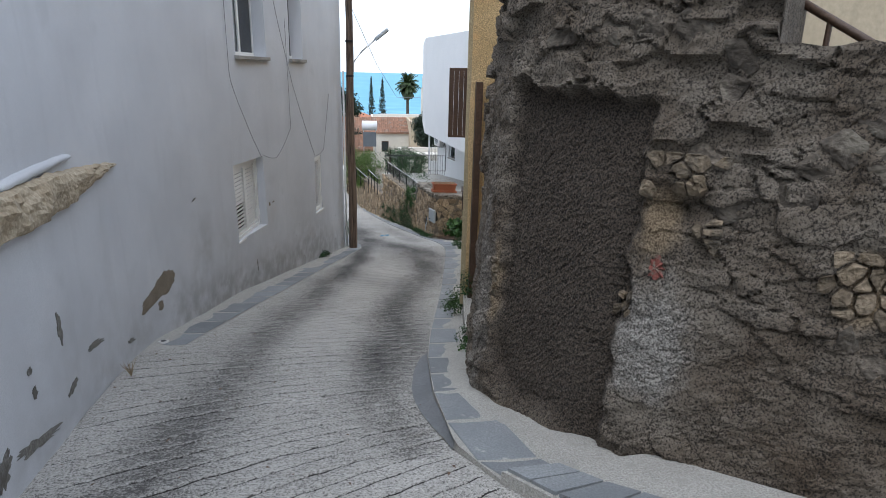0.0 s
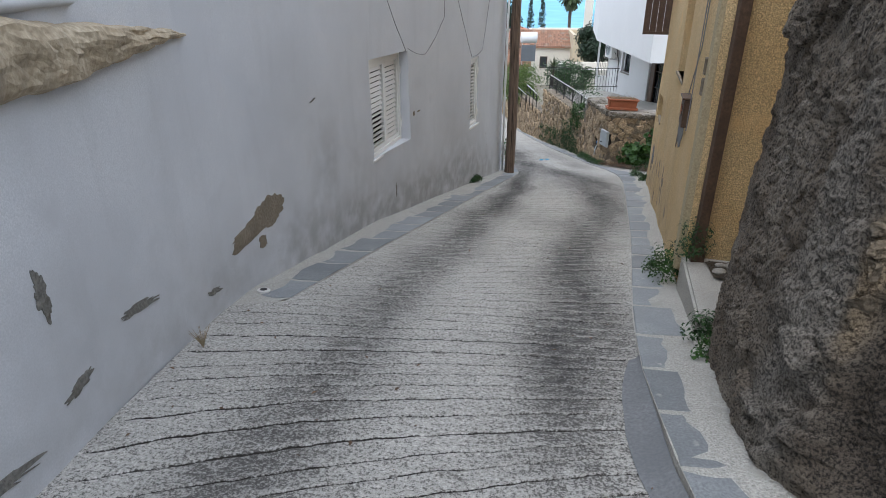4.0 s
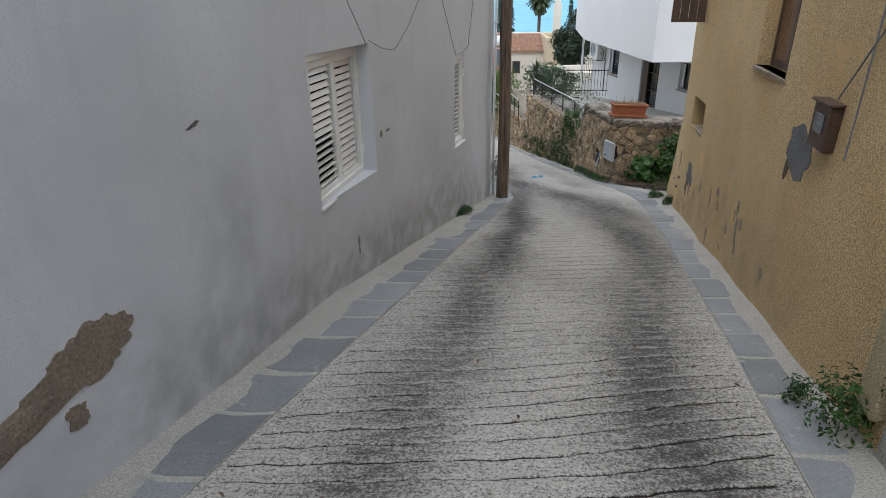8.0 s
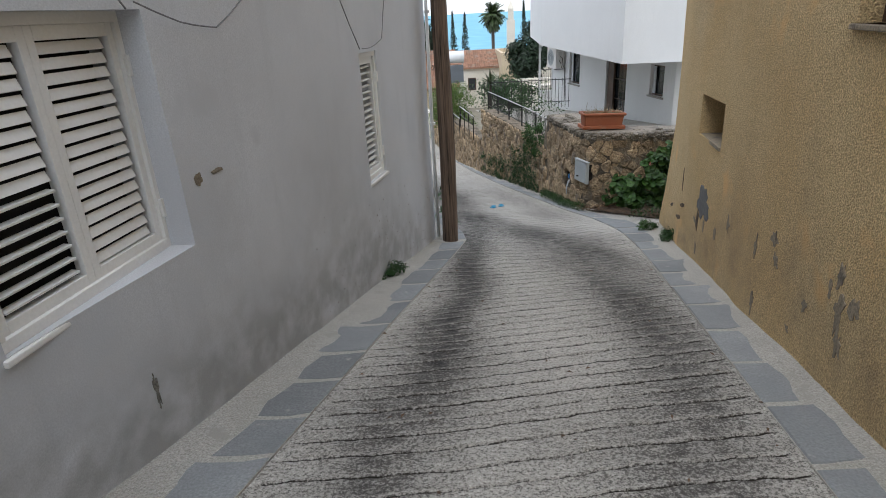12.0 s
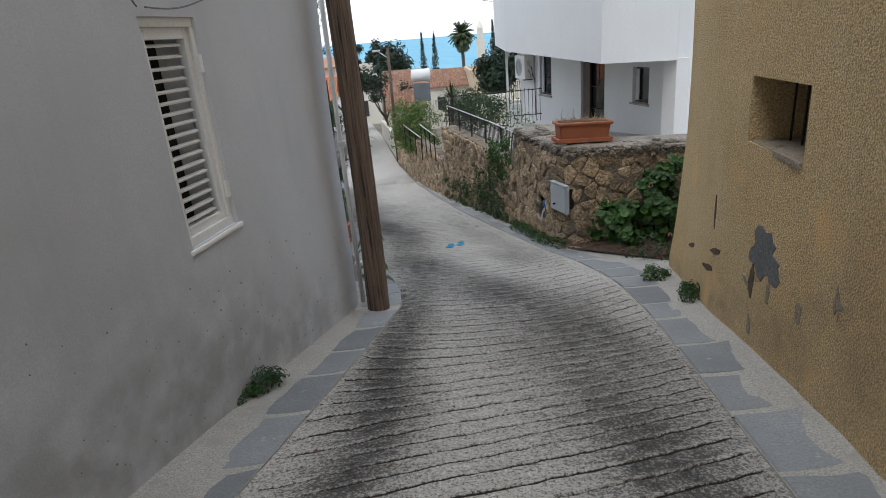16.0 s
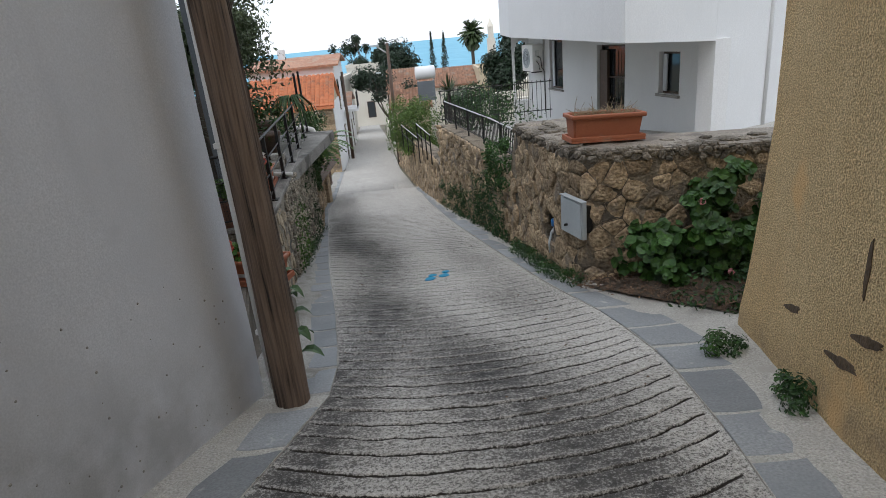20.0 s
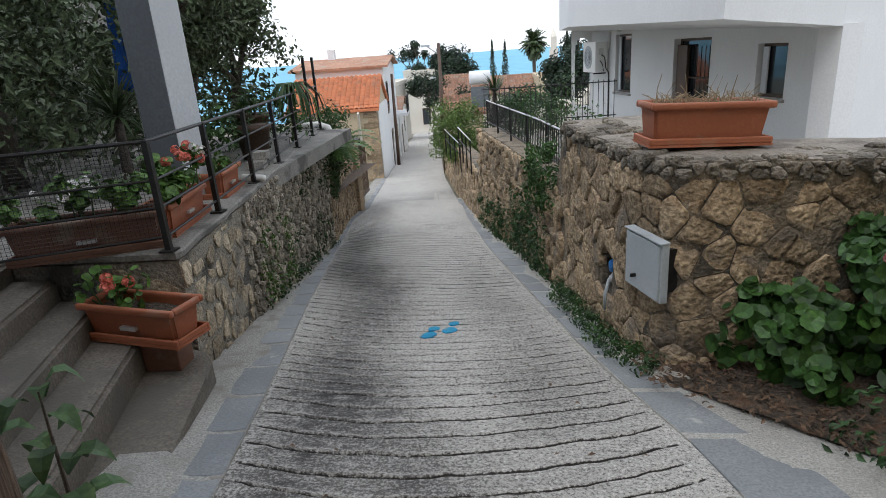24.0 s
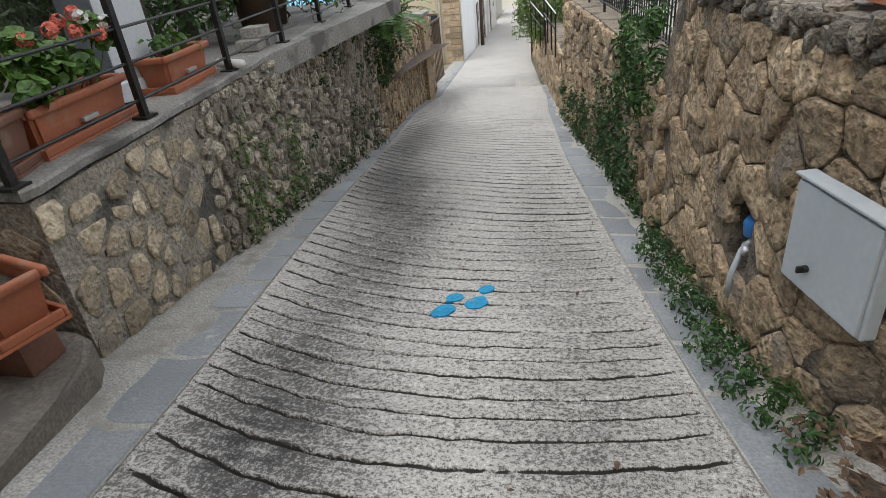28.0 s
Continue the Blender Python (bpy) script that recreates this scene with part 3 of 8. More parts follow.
def rubble(s0, s1, zlo, zhi, w, h, seed, gap=0.016, jitter=0.4, cut=0.13):
    """Irregular stones packed over a wall's face: polygons in (s, z)."""
    rnd = random.Random(seed)
    pts = {}
    ni = int((s1 - s0) / w) + 1
    lo = min(zlo(s0 + (s1 - s0) * i / 20) for i in range(21))
    hi = max(zhi(s0 + (s1 - s0) * i / 20) for i in range(21))
    nj = int((hi - lo) / h) + 1
    for i in range(-1, ni + 1):
        for j in range(-1, nj + 1):
            pts[i, j] = (s0 + (i + 0.5 + (j % 2) * 0.5 + rnd.uniform(-jitter, jitter)) * w, lo + (j + 0.5 + rnd.uniform(-jitter, jitter)) * h)
    out = []
    for (i, j), p in pts.items():
        if not (0 <= i < ni and 0 <= j < nj) or not (s0 < p[0] < s1) or not (zlo(p[0]) - h * 0.2 < p[1] < zhi(p[0])):
            continue
        poly = [(p[0] - w * 1.2, p[1] - h * 1.2), (p[0] + w * 1.2, p[1] - h * 1.2), (p[0] + w * 1.2, p[1] + h * 1.2), (p[0] - w * 1.2, p[1] + h * 1.2)]
        for di in (-2, -1, 0, 1, 2):
            for dj in (-2, -1, 0, 1, 2):
                q = pts.get((i + di, j + dj))
                if q and (di or dj):
                    a, b = q[0] - p[0], q[1] - p[1]
                    ln = math.hypot(a, b)
                    poly = clip(poly, a / ln, b / ln, (a * (p[0] + q[0]) / 2 + b * (p[1] + q[1]) / 2) / ln - gap / 2 * rnd.uniform(0.6, 1.8))
        poly = clip(poly, 1, 0, s1 - 0.005)
        poly = clip(poly, -1, 0, -s0 - 0.005)
        poly = clip(poly, 0, 1, zhi(p[0]) - 0.012)
        if len(poly) < 3:
            continue
        soft = []
        for a, b in zip(poly, poly[1:] + poly[:1]):
            soft += [(a[0] * (1 - cut) + b[0] * cut, a[1] * (1 - cut) + b[1] * cut), (a[0] * cut + b[0] * (1 - cut), a[1] * cut + b[1] * (1 - cut))]
        out.append(soft)
    return out


def stone_mesh(bm, place, poly, depth, rnd):
    """One stone: its foot in the mortar, a sharp shoulder and a pitted, uneven face."""
    cx, cz = sum(p[0] for p in poly) / len(poly), sum(p[1] for p in poly) / len(poly)
    rings = []
    tilt_a, tilt_b = rnd.uniform(-0.14, 0.14), rnd.uniform(-0.14, 0.14)
    for k, d in ((1.0, -0.03), (0.99, depth * 0.55), (0.955, depth * 0.9), (0.7, depth), (0.35, depth * 1.05)):
        ring = []
        for p in poly:
            a, c = cx + (p[0] - cx) * k, cz + (p[1] - cz) * k
            o = d
            if k < 0.98:
                o += (p[0] - cx) * k * tilt_a + (p[1] - cz) * k * tilt_b + 0.5 * depth * noise.noise((a * 13, c * 13, depth * 90)) + 0.3 * depth * noise.noise((a * 31, c * 31, 4.0))
            ring.append(bm.verts.new(place(a, c, o)))
        rings.append(ring)
    n = len(poly)
    for q, r in zip(rings, rings[1:]):
        for j in range(n):
            bm.faces.new((q[j], q[(j + 1) % n], r[(j + 1) % n], r[j]))
    bm.faces.new(rings[-1])


def stone_wall(parent, line, polys, m, seed, near, depth=0.035, limit=300, smooth=True, rest="distant_stones"):
    """The stones nearest to the stretch 'near' are pieces of their own, the rest one joined part."""
    rnd = random.Random(seed)
    order = sorted(polys, key=lambda p: abs(p[0][0] - near))
    for poly in order[:limit]:
        bm = bmesh.new()
        stone_mesh(bm, lambda s, z, d: line.at(s, z, d), poly, depth * rnd.uniform(0.6, 1.5), rnd)
        part("stone", bm, m, parent, smooth=smooth)
    if order[limit:]:
        bm = bmesh.new()
        for poly in order[limit:]:
            stone_mesh(bm, lambda s, z, d: line.at(s, z, d), poly, depth * rnd.uniform(0.6, 1.5), rnd)
        part(rest, bm, m, parent, smooth=smooth, kind="stuff")


def leaf(verts, faces, p, n, size, rnd, rnd_round=False):
    """One leaf at p facing n: a bent kite, or a scalloped round blade."""
    n = Vector(n).normalized()
    a = n.cross(Vector((rnd.uniform(-1, 1), rnd.uniform(-1, 1), rnd.uniform(-1, 1)))).normalized()
    b = n.cross(a)
    i = len(verts)
    p = Vector(p)
    if rnd_round:
        verts.append(p - n * size * 0.12)
        k = 9
        for j in range(k):
            w = 2 * math.pi * j / k
            r = size * 0.5 * (0.86 + 0.14 * (j % 2))
            verts.append(p + a * math.cos(w) * r + b * math.sin(w) * r + n * rnd.uniform(-0.05, 0.08) * size)
        faces.extend((i, i + 1 + j, i + 1 + (j + 1) % k) for j in range(k))
    else:
        verts.extend((p - a * size * 0.5, p + b * size * 0.24 + n * size * 0.08, p + a * size * 0.5 - n * size * 0.1, p - b * size * 0.24 + n * size * 0.08))
        faces.extend(((i, i + 1, i + 2), (i, i + 2, i + 3)))


def foliage(name, spots, size, m, parent, seed, up=0.4, rounded=False, label="", out=None):
    """Leaves at many spots (point, spread, count); they face outward and up."""
    rnd = random.Random(seed)
    verts, faces = [], []
    for c, r, k in spots:
        c = Vector(c)
        r = Vector(r) if isinstance(r, (tuple, list, Vector)) else Vector((r, r, r))
        for _ in range(k):
            d = Vector((rnd.gauss(0, 1), rnd.gauss(0, 1), rnd.gauss(0, 1))).normalized()
            q = rnd.random() ** 0.45
            p = c + Vector((d.x * r.x, d.y * r.y, d.z * r.z)) * q
            nn = d + Vector((0, 0, up)) + (Vector(out) if out else Vector())
            nn += Vector((rnd.uniform(-0.5, 0.5), rnd.uniform(-0.5, 0.5), rnd.uniform(-0.5, 0.5)))
            leaf(verts, faces, p, nn, size * rnd.uniform(0.6, 1.3), rnd, rounded)
    return raw(name, verts, faces, m, parent, label)


def sample(table, v):
    for (a, *p), (b, *q) in zip(table, table[1:]):
        if v <= b:
            f = (v - a) / (b - a)
            return p[0] + (q[0] - p[0]) * f if len(p) == 1 else [x + (y - x) * f for x, y in zip(p, q)]
    return table[-1][1]


# ---- ground, road and kerbs ----
PROFILE = [(-60, 10.5), (0, -0.112), (33, -5.95), (40, -6.5), (60, -8.2), (85, -10.3), (250, -24), (5000, -26)]


def zg(y):
    return sample(PROFILE, y)


LEFT_EDGE = [(-6, 0.75), (2.74, 0.23), (3.7, 0.07), (4.6, -0.05), (6.1, -0.25), (6.3, 0.17), (8, 0.51), (9.6, 0.85), (12, 1.36), (14.6, 1.93), (15.3, 2.06), (15.9, 2.02), (17.3, 1.75), (19.9, 1.2), (25.2, 0.2), (28.8, -0.48), (33.5, -1.05), (40, -1.71), (60, -3.74), (85, -6.3), (120, -10)]
RIGHT_EDGE = [(-6, 12), (-1.5, 8.2), (0.6, 5.8), (2.0, 4.1), (2.6, 3.35), (2.96, 3.02), (3.5, 2.78), (4.4, 2.73), (5.4, 2.79), (6.4, 2.92), (9.1, 3.4), (12, 3.85), (14.4, 4.2), (15.4, 4.28), (16.4, 4.2), (17.4, 3.98), (18.3, 3.82), (19.9, 3.58), (23, 3.12), (28, 2.55), (32, 2.2), (40, 1.01), (60, -1.01), (85, -3.9), (120, -7)]

xs = [-2600, -900, -300, -100, -40, -16, -6, 0, 6, 16, 40, 100, 300, 900, 2600]
ys = [-60, -30, -14, -6, 0, 5, 10, 15, 20, 26, 33, 40, 50, 60, 85, 130, 250]
verts = [(x, y, zg(y) - 0.09) for y in ys for x in xs]
nx = len(xs)
tagged(raw("ground", verts, [(j * nx + i, j * nx + i + 1, (j + 1) * nx + i + 1, (j + 1) * nx + i) for j in range(len(ys) - 1) for i in range(nx - 1)], M_TERRAIN), "dry sloping hillside ground falling towards the sea", "ground", kind="structure")
tagged(raw("water", [(-4900, 230, -22.5), (4900, 230, -22.5), (4900, 4950, -22.5), (-4900, 4950, -22.5)], [(0, 1, 2, 3)], M_SEA), "calm turquoise sea reaching the horizon", "water", kind="structure")

FAN = [(-3, 0.5), (3.3, 0.48), (4.2, 0.36), (5, 0.16), (6.2, 0.02), (7.3, 0.22), (8.2, 0.2), (9.3, 0.1), (11, 0.14), (13, 0.24), (14.3, 0.34), (15.5, 0.15), (16.8, -0.15), (18.5, -0.06), (22, 0.0), (40, 0.0)]
# dark tyre tracks: (along y, across x, half width, strength)
TRACKS = (
    [(1.0, 0.85, 0.32, 0.5), (3.0, 0.85, 0.34, 0.75), (4.4, 0.9, 0.32, 0.65), (6.0, 0.92, 0.3, 0.6), (7.4, 1.12, 0.32, 0.7), (8.5, 1.3, 0.3, 0.75), (10.0, 1.52, 0.3, 0.85), (11.4, 1.78, 0.27, 0.95), (12.6, 1.98, 0.26, 1.0), (14.4, 2.08, 0.28, 0.95), (15.9, 2.12, 0.3, 0.85), (17.0, 2.08, 0.36, 0.6), (18.3, 2.12, 0.4, 0.85), (20.1, 1.9, 0.46, 1.0), (21.8, 1.3, 0.45, 0.95), (23.0, 0.95, 0.4, 0.8), (27.4, 0.35, 0.3, 0.55), (33.0, -0.45, 0.3, 0.35)],
    [(3.4, 2.5, 0.25, 0.35), (4.5, 2.3, 0.3, 0.6), (5.4, 2.4, 0.34, 1.0), (6.4, 2.5, 0.36, 1.05), (7.4, 2.5, 0.34, 0.75), (8.4, 2.68, 0.36, 0.75), (9.7, 2.98, 0.36, 0.65), (10.5, 3.2, 0.36, 0.7), (11.7, 3.4, 0.34, 0.75), (13.2, 3.42, 0.45, 0.8), (14.0, 3.5, 0.5, 0.9), (15.0, 3.35, 0.55, 0.9), (15.7, 2.95, 0.6, 0.8), (16.4, 2.7, 0.45, 0.6), (17.2, 2.4, 0.4, 0.6), (18.0, 2.3, 0.3, 0.3)],
    [(16.6, 3.5, 0.3, 0.2), (17.6, 3.44, 0.35, 0.45), (18.6, 3.3, 0.32, 0.4), (20.0, 3.1, 0.3, 0.25), (24.0, 2.5, 0.3, 0.1)],
)


def build_road():
    """Concrete with cross grooves raked into it by hand; the mesh runs along the grooves."""
    rnd = random.Random(5)
    profile = [(0.0, 0.0), (0.2, 0.0), (0.36, -0.04), (0.44, -0.08), (0.472, 0.75), (0.5, 1.0), (0.528, 0.75), (0.56, -0.2), (0.64, -0.12), (0.8, -0.03)]
    pitch = []
    q = -1.0
    while q < 39.5:
        w = (0.172 if q < 13 else 0.158 if q < 24 else 0.185) * rnd.uniform(0.75, 1.25)
        pitch.append((q, w, rnd.uniform(0.6, 1.25)))
        q += w
    cols = 110
    fine = [-3 + 0.025 * i for i in range(1481)]
    side = [(sample(LEFT_EDGE, y), sample(RIGHT_EDGE, y), sample(FAN, y)) for y in fine]
    columns = []
    for c in range(cols):
        u = c / (cols - 1)
        qs = []
        for y, (a, b, fan) in zip(fine, side):
            x, xm = a + (b - a) * u, (a + b) / 2
            wav = noise.noise((x * 0.9, y * 0.5, 1.0)) * 0.06 + noise.noise((x * 4.0, y * 3.0, 7.0)) * 0.016 + noise.noise((x * 12.0, y * 5.0, 5.0)) * 0.012
            fan_w = min(1.0, max(0.0, (y - 12.6) / 1.5))
            qs.append(y + wav - (1 - fan_w) * fan * (x - xm) - fan_w * 0.19 * (x - 2.85) ** 2 + 4.0)
        columns.append(np.maximum.accumulate(qs))
    lines = [(q + (0.5 + (f - 0.5) * (0.95 if q < 14 else 1.3 if q < 22.5 else 1.6 if q < 24 else 2.1)) * w if 0.4 < f < 0.6 else q + f * w, h, s, w) for q, w, s in pitch for f, h in profile]
    ty = np.array([np.interp([ln[0] for ln in lines], qs, fine) for qs in columns])
    verts, dirt, groove = [], [], []
    for r, (q, h, strong, w) in enumerate(lines):
        for c in range(cols):
            y = float(ty[c, r])
            u = c / (cols - 1)
            a, b = sample(LEFT_EDGE, y), sample(RIGHT_EDGE, y)
            x = a + (b - a) * u
            worn = 0.85 + 0.8 * noise.noise((x * 1.1, y * 0.45, 21.0)) + (0.25 if (u > 0.5 if y < 15 else u < 0.5) else -0.1)
            amp = max(0.22, min(1.35, worn + (0.5 if y > 19 and u < 0.6 else 0.0))) * strong * (0.95 + 0.6 * noise.noise((x * 4, y * 2, 40.0)) + 0.75 * noise.noise((x * 19, y * 6, 44.0)))
            amp = max(0.0, amp) * min(1.0, u * 14, (1 - u) * 14) * min(1.0, max(0.1, (33.0 - y) / 8)) * (1.0 if y < 17.5 else 1.0 - 0.45 * min(1.0, max(0.0, (u - 0.5) * 4)))
            z = zg(y) - (0.019 if y < 11 else 0.026 if y < 19 else 0.032) * h * amp + 0.005 * noise.noise((x * 9, y * 9, 3.0)) + 0.012 * noise.noise((x * 0.7, y * 0.7, 9.0))
            d = 0.05 + 0.35 * max(0.0, noise.noise((x * 0.9, y * 0.35, 33.0)))
            for track in TRACKS:
                if track[0][0] < y < track[-1][0]:
                    tx, hw, wt = sample(track, y)
                    e = ((x + 0.1 * noise.noise((x, y * 1.3, 50.0)) - tx) / hw) ** 2
                    if e < 4:
                        d += wt * math.exp(-e * 1.1) * max(0.0, 0.9 + 0.4 * noise.noise((x * 2.2, y * 0.8, 61.0)) + 0.55 * noise.noise((x * 9, y * 20, 62.0)))
            verts.append((x, y, z))
            dirt.append(min(1.4, d) * (1.0 if h > -0.1 else 0.6) * (1.0 if y < 17.5 else 0.85 if y < 24 else 0.7))
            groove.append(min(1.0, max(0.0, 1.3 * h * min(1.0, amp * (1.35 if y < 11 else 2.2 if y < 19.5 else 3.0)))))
    for i in range(40):
        y = 34 + 2 * i
        for c in range(cols):
            u = c / (cols - 1)
            verts.append((sample(LEFT_EDGE, y) * (1 - u) + sample(RIGHT_EDGE, y) * u, y, zg(y)))
            dirt.append(0.1)
            groove.append(0.0)
    n = len(verts) // cols
    faces = [(j * cols + i, j * cols + i + 1, (j + 1) * cols + i + 1, (j + 1) * cols + i) for j in range(n - 1) for i in range(cols - 1)]
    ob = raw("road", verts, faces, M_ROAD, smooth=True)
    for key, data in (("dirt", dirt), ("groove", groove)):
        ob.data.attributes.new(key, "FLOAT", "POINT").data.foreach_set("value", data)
    return tagged(ob, "steep grey concrete lane raked with cross grooves", "road", kind="structure")


build_road()


def kerb(name, inner, outer, y0, y1, label, raised, seed, slab=0.46, width=0.45, margin=0.09, arch=0.03, m=M_CEMENT):
    """A cement bed between the road and the walls, with slate slabs laid along the road's edge."""
    rnd = random.Random(seed)
    n = int((y1 - y0) / 0.12)
    verts, faces = [], []
    for i in range(n + 1):
        y = y0 + (y1 - y0) * i / n
        e, w = sample(inner, y), sample(outer, y)
        s = 1 if w > e else -1
        lift = raised(y)
        b = 0.012 * noise.noise((w * 3, y * 3, 2.0))
        for x, z in ((e - s * 0.012, -0.12), (e, lift), (e + (w - e) * 0.5, lift + 0.004 + b * 0.4), (w, lift + 0.02 + b), (w + s * 0.25, lift + 0.02)):
            verts.append((x, y, zg(y) + z))
    k = 5
    faces = [(j * k + i, j * k + i + 1, (j + 1) * k + i + 1, (j + 1) * k + i) for j in range(n) for i in range(k - 1)]
    bed = tagged(raw(name, verts, faces, m), label, "pavement", kind="structure")
    y = y0 + 0.35 if 5 < y0 < 9 else y0 + 0.06
    while y < y1 - (0.6 if y1 < 16 else 0.35):
        ln = slab * rnd.uniform(0.8, 1.25)
        gap = rnd.uniform(0.03, 0.06)
        ring, tops = [], []
        for yy, way, bow in ((y, (0, 0.25, 0.5, 0.75, 1), -1), (y + ln - gap, (1, 0.75, 0.5, 0.25, 0), -1)):
            e, w = sample(inner, yy), sample(outer, yy)
            s = 1 if w > e else -1
            wd = max(0.2, min(width, abs(w - e) - margin)) * rnd.uniform(0.99, 1.01)
            skew = rnd.uniform(-0.025, 0.025)
            for f in way:
                ring.append((e + s * (0.004 + wd * f), yy + skew * f + bow * arch * (1 - (2 * f - 1) ** 2) + rnd.uniform(-0.006, 0.006)))
        y += ln
        bm = bmesh.new()
        cx, cy = sum(c[0] for c in ring) / 10, sum(c[1] for c in ring) / 10
        tip = rnd.uniform(-0.003, 0.004)
        low = [bm.verts.new((c[0], c[1], zg(c[1]) + raised(c[1]) - 0.03)) for c in ring]
        mid = [bm.verts.new((c[0], c[1], zg(c[1]) + raised(c[1]) + 0.001)) for c in ring]
        top = [bm.verts.new((cx + (c[0] - cx) * 0.96, cy + (c[1] - cy) * 0.97, zg(cy + (c[1] - cy) * 0.97) + raised(c[1]) + 0.006 + tip)) for c in ring]
        for g, h in ((low, mid), (mid, top)):
            for j in range(10):
                bm.faces.new((g[j], g[(j + 1) % 10], h[(j + 1) % 10], h[j]))
        bm.faces.new(top)
        part("paver", bm, M_PAVER, bed)
    return bed


WALL_L = [(6.0, -0.27), (9.4, 0.22), (15.3, 1.62), (15.5, 1.66), (16.37, 1.58), (17.65, 1.25), (19.8, 0.88), (24.5, 0.2), (28.8, -0.66), (33.8, -1.36), (42, -2.2)]
WALL_R = [(2.7, 4.35), (3.08, 3.95), (3.48, 3.52), (3.84, 3.32), (4.33, 3.07), (4.8, 3.09), (6.3, 3.36), (8.28, 3.65), (11.1, 4.12), (14.2, 4.65), (15.84, 4.97), (16.4, 4.95), (17.3, 4.4), (17.8, 4.28), (19.3, 4.0), (22, 3.66), (26.5, 2.97), (33, 2.3), (42, 1.2)]
kerb("pavement_left", LEFT_EDGE, WALL_L, 6.02, 15.3, "cement kerb strip laid with grey slate slabs", lambda y: 0.012 * min(1, max(0, (y - 6.2) / 0.4)), 3, 0.5)
kerb("pavement_left_lower", LEFT_EDGE, WALL_L, 15.3, 41, "dirty cement kerb strip laid with grey slate slabs", lambda y: 0.012, 13, 0.5, m=M_CEMENTOLD)
kerb("pavement_right", RIGHT_EDGE, WALL_R, 2.75, 34, "cement kerb strip laid with grey slate slabs", lambda y: 0.012 + 0.09 * max(0, 1 - abs(y - 4.4) / 1.6), 4, 0.5, 0.4, 0.08, 0.012)
# the kerb swings round the ruined corner, up the side street
bm = bmesh.new()
RIM = [(2.99, 3.02), (3.2, 2.7), (3.55, 2.35), (4.1, 1.95), (5.0, 1.2), (6.3, 0.1), (8.3, -1.7)]
FOOT = [(3.95, 3.08), (4.1, 2.95), (4.3, 2.75), (4.7, 2.35), (5.5, 1.6), (6.8, 0.4), (8.9, -1.4)]
rows = []
for (a, b), (c, d) in zip(RIM, FOOT):
    rows.append([bm.verts.new((a - 0.01, b - 0.01, zg(b) - 0.1)), bm.verts.new((a, b, zg(b) + 0.09)), bm.verts.new((c, d, zg(d) + 0.12))])
for p, q in zip(rows, rows[1:]):
    for i in range(2):
        bm.faces.new((p[i], p[i + 1], q[i + 1], q[i]))
corner_kerb = tagged(part("pavement_corner", bm, M_CEMENT), "cement kerb curving round the ruined wall", "pavement", kind="structure")
rnd = random.Random(8)
for i in range(len(RIM) - 2):
    for g0, g1 in ((0.03, 0.48), (0.52, 0.97)):
        bm = bmesh.new()
        ring = []
        for f, w in ((g0, 0.03), (g1, 0.03), (g1, 0.36), (g0, 0.36)):
            a = Vector(RIM[i]).lerp(Vector(RIM[i + 1]), f)
            c = Vector(FOOT[i]).lerp(Vector(FOOT[i + 1]), f)
            ring.append(a + (c - a).normalized() * min(w, (c - a).length * 0.8))
        lo = [bm.verts.new((p.x, p.y, zg(p.y) + 0.08)) for p in ring]
        hi = [bm.verts.new((p.x, p.y, zg(p.y) + 0.116)) for p in ring]
        for j in range(4):
            bm.faces.new((lo[j], lo[(j + 1) % 4], hi[(j + 1) % 4], hi[j]))
        bm.faces.new(hi)
        part("paver", bm, M_PAVER, corner_kerb)


# a smooth dark cement fillet fills the gutter where the kerb bends
bm = bmesh.new()
rows = []
for i in range(13):
    y = 3.5 + 2.1 * i / 12
    e = sample(RIGHT_EDGE, y)
    wide = 0.17 * math.sin(math.pi * (0.1 + 0.9 * (1 - i / 12))) ** 0.8 + 0.02 * noise.noise((y * 5, 0, 1.0))
    rows.append([bm.verts.new((e - max(0.02, wide), y, zg(y) + 0.008)), bm.verts.new((e - max(0.02, wide) * 0.4, y, zg(y) + 0.028)), bm.verts.new((e - 0.006, y, zg(y) + 0.06))])
for p, q in zip(rows, rows[1:]):
    for j in range(2):
        bm.faces.new((p[j], p[j + 1], q[j + 1], q[j]))
tagged(part("trim_gutter", bm, surface("smooth_dark_cement", (0.15, 0.155, 0.16), (0.21, 0.215, 0.22), scale=4, rough=0.6, bump=0.3, fine=60, stain=(0.3, 0.3, 0.29), stain_scale=8, stain_cut=0.66, grit=0.8), smooth=True), "smooth dark cement fillet in the kerb's gutter", "gutter", kind="structure")


# ---- blue painted footprints on the road ----
def blob(bm, cx, cy, rx, ry, turn, seed, lift=0.012):
    rnd = random.Random(seed)
    ring = []
    for i in range(16):
        w = 2 * math.pi * i / 16
        r = 1 + rnd.uniform(-0.1, 0.1)
        x, y = math.cos(w) * rx * r, math.sin(w) * ry * r
        x, y = cx + x * math.cos(turn) - y * math.sin(turn), cy + x * math.sin(turn) + y * math.cos(turn)
        ring.append((x, y))
    lo = [bm.verts.new((x, y, zg(y) + lift - 0.03)) for x, y in ring]
    hi = [bm.verts.new((x, y, zg(y) + lift)) for x, y in ring]
    for i in range(16):
        bm.faces.new((lo[i], lo[(i + 1) % 16], hi[(i + 1) % 16], hi[i]))
    bm.faces.new(hi)


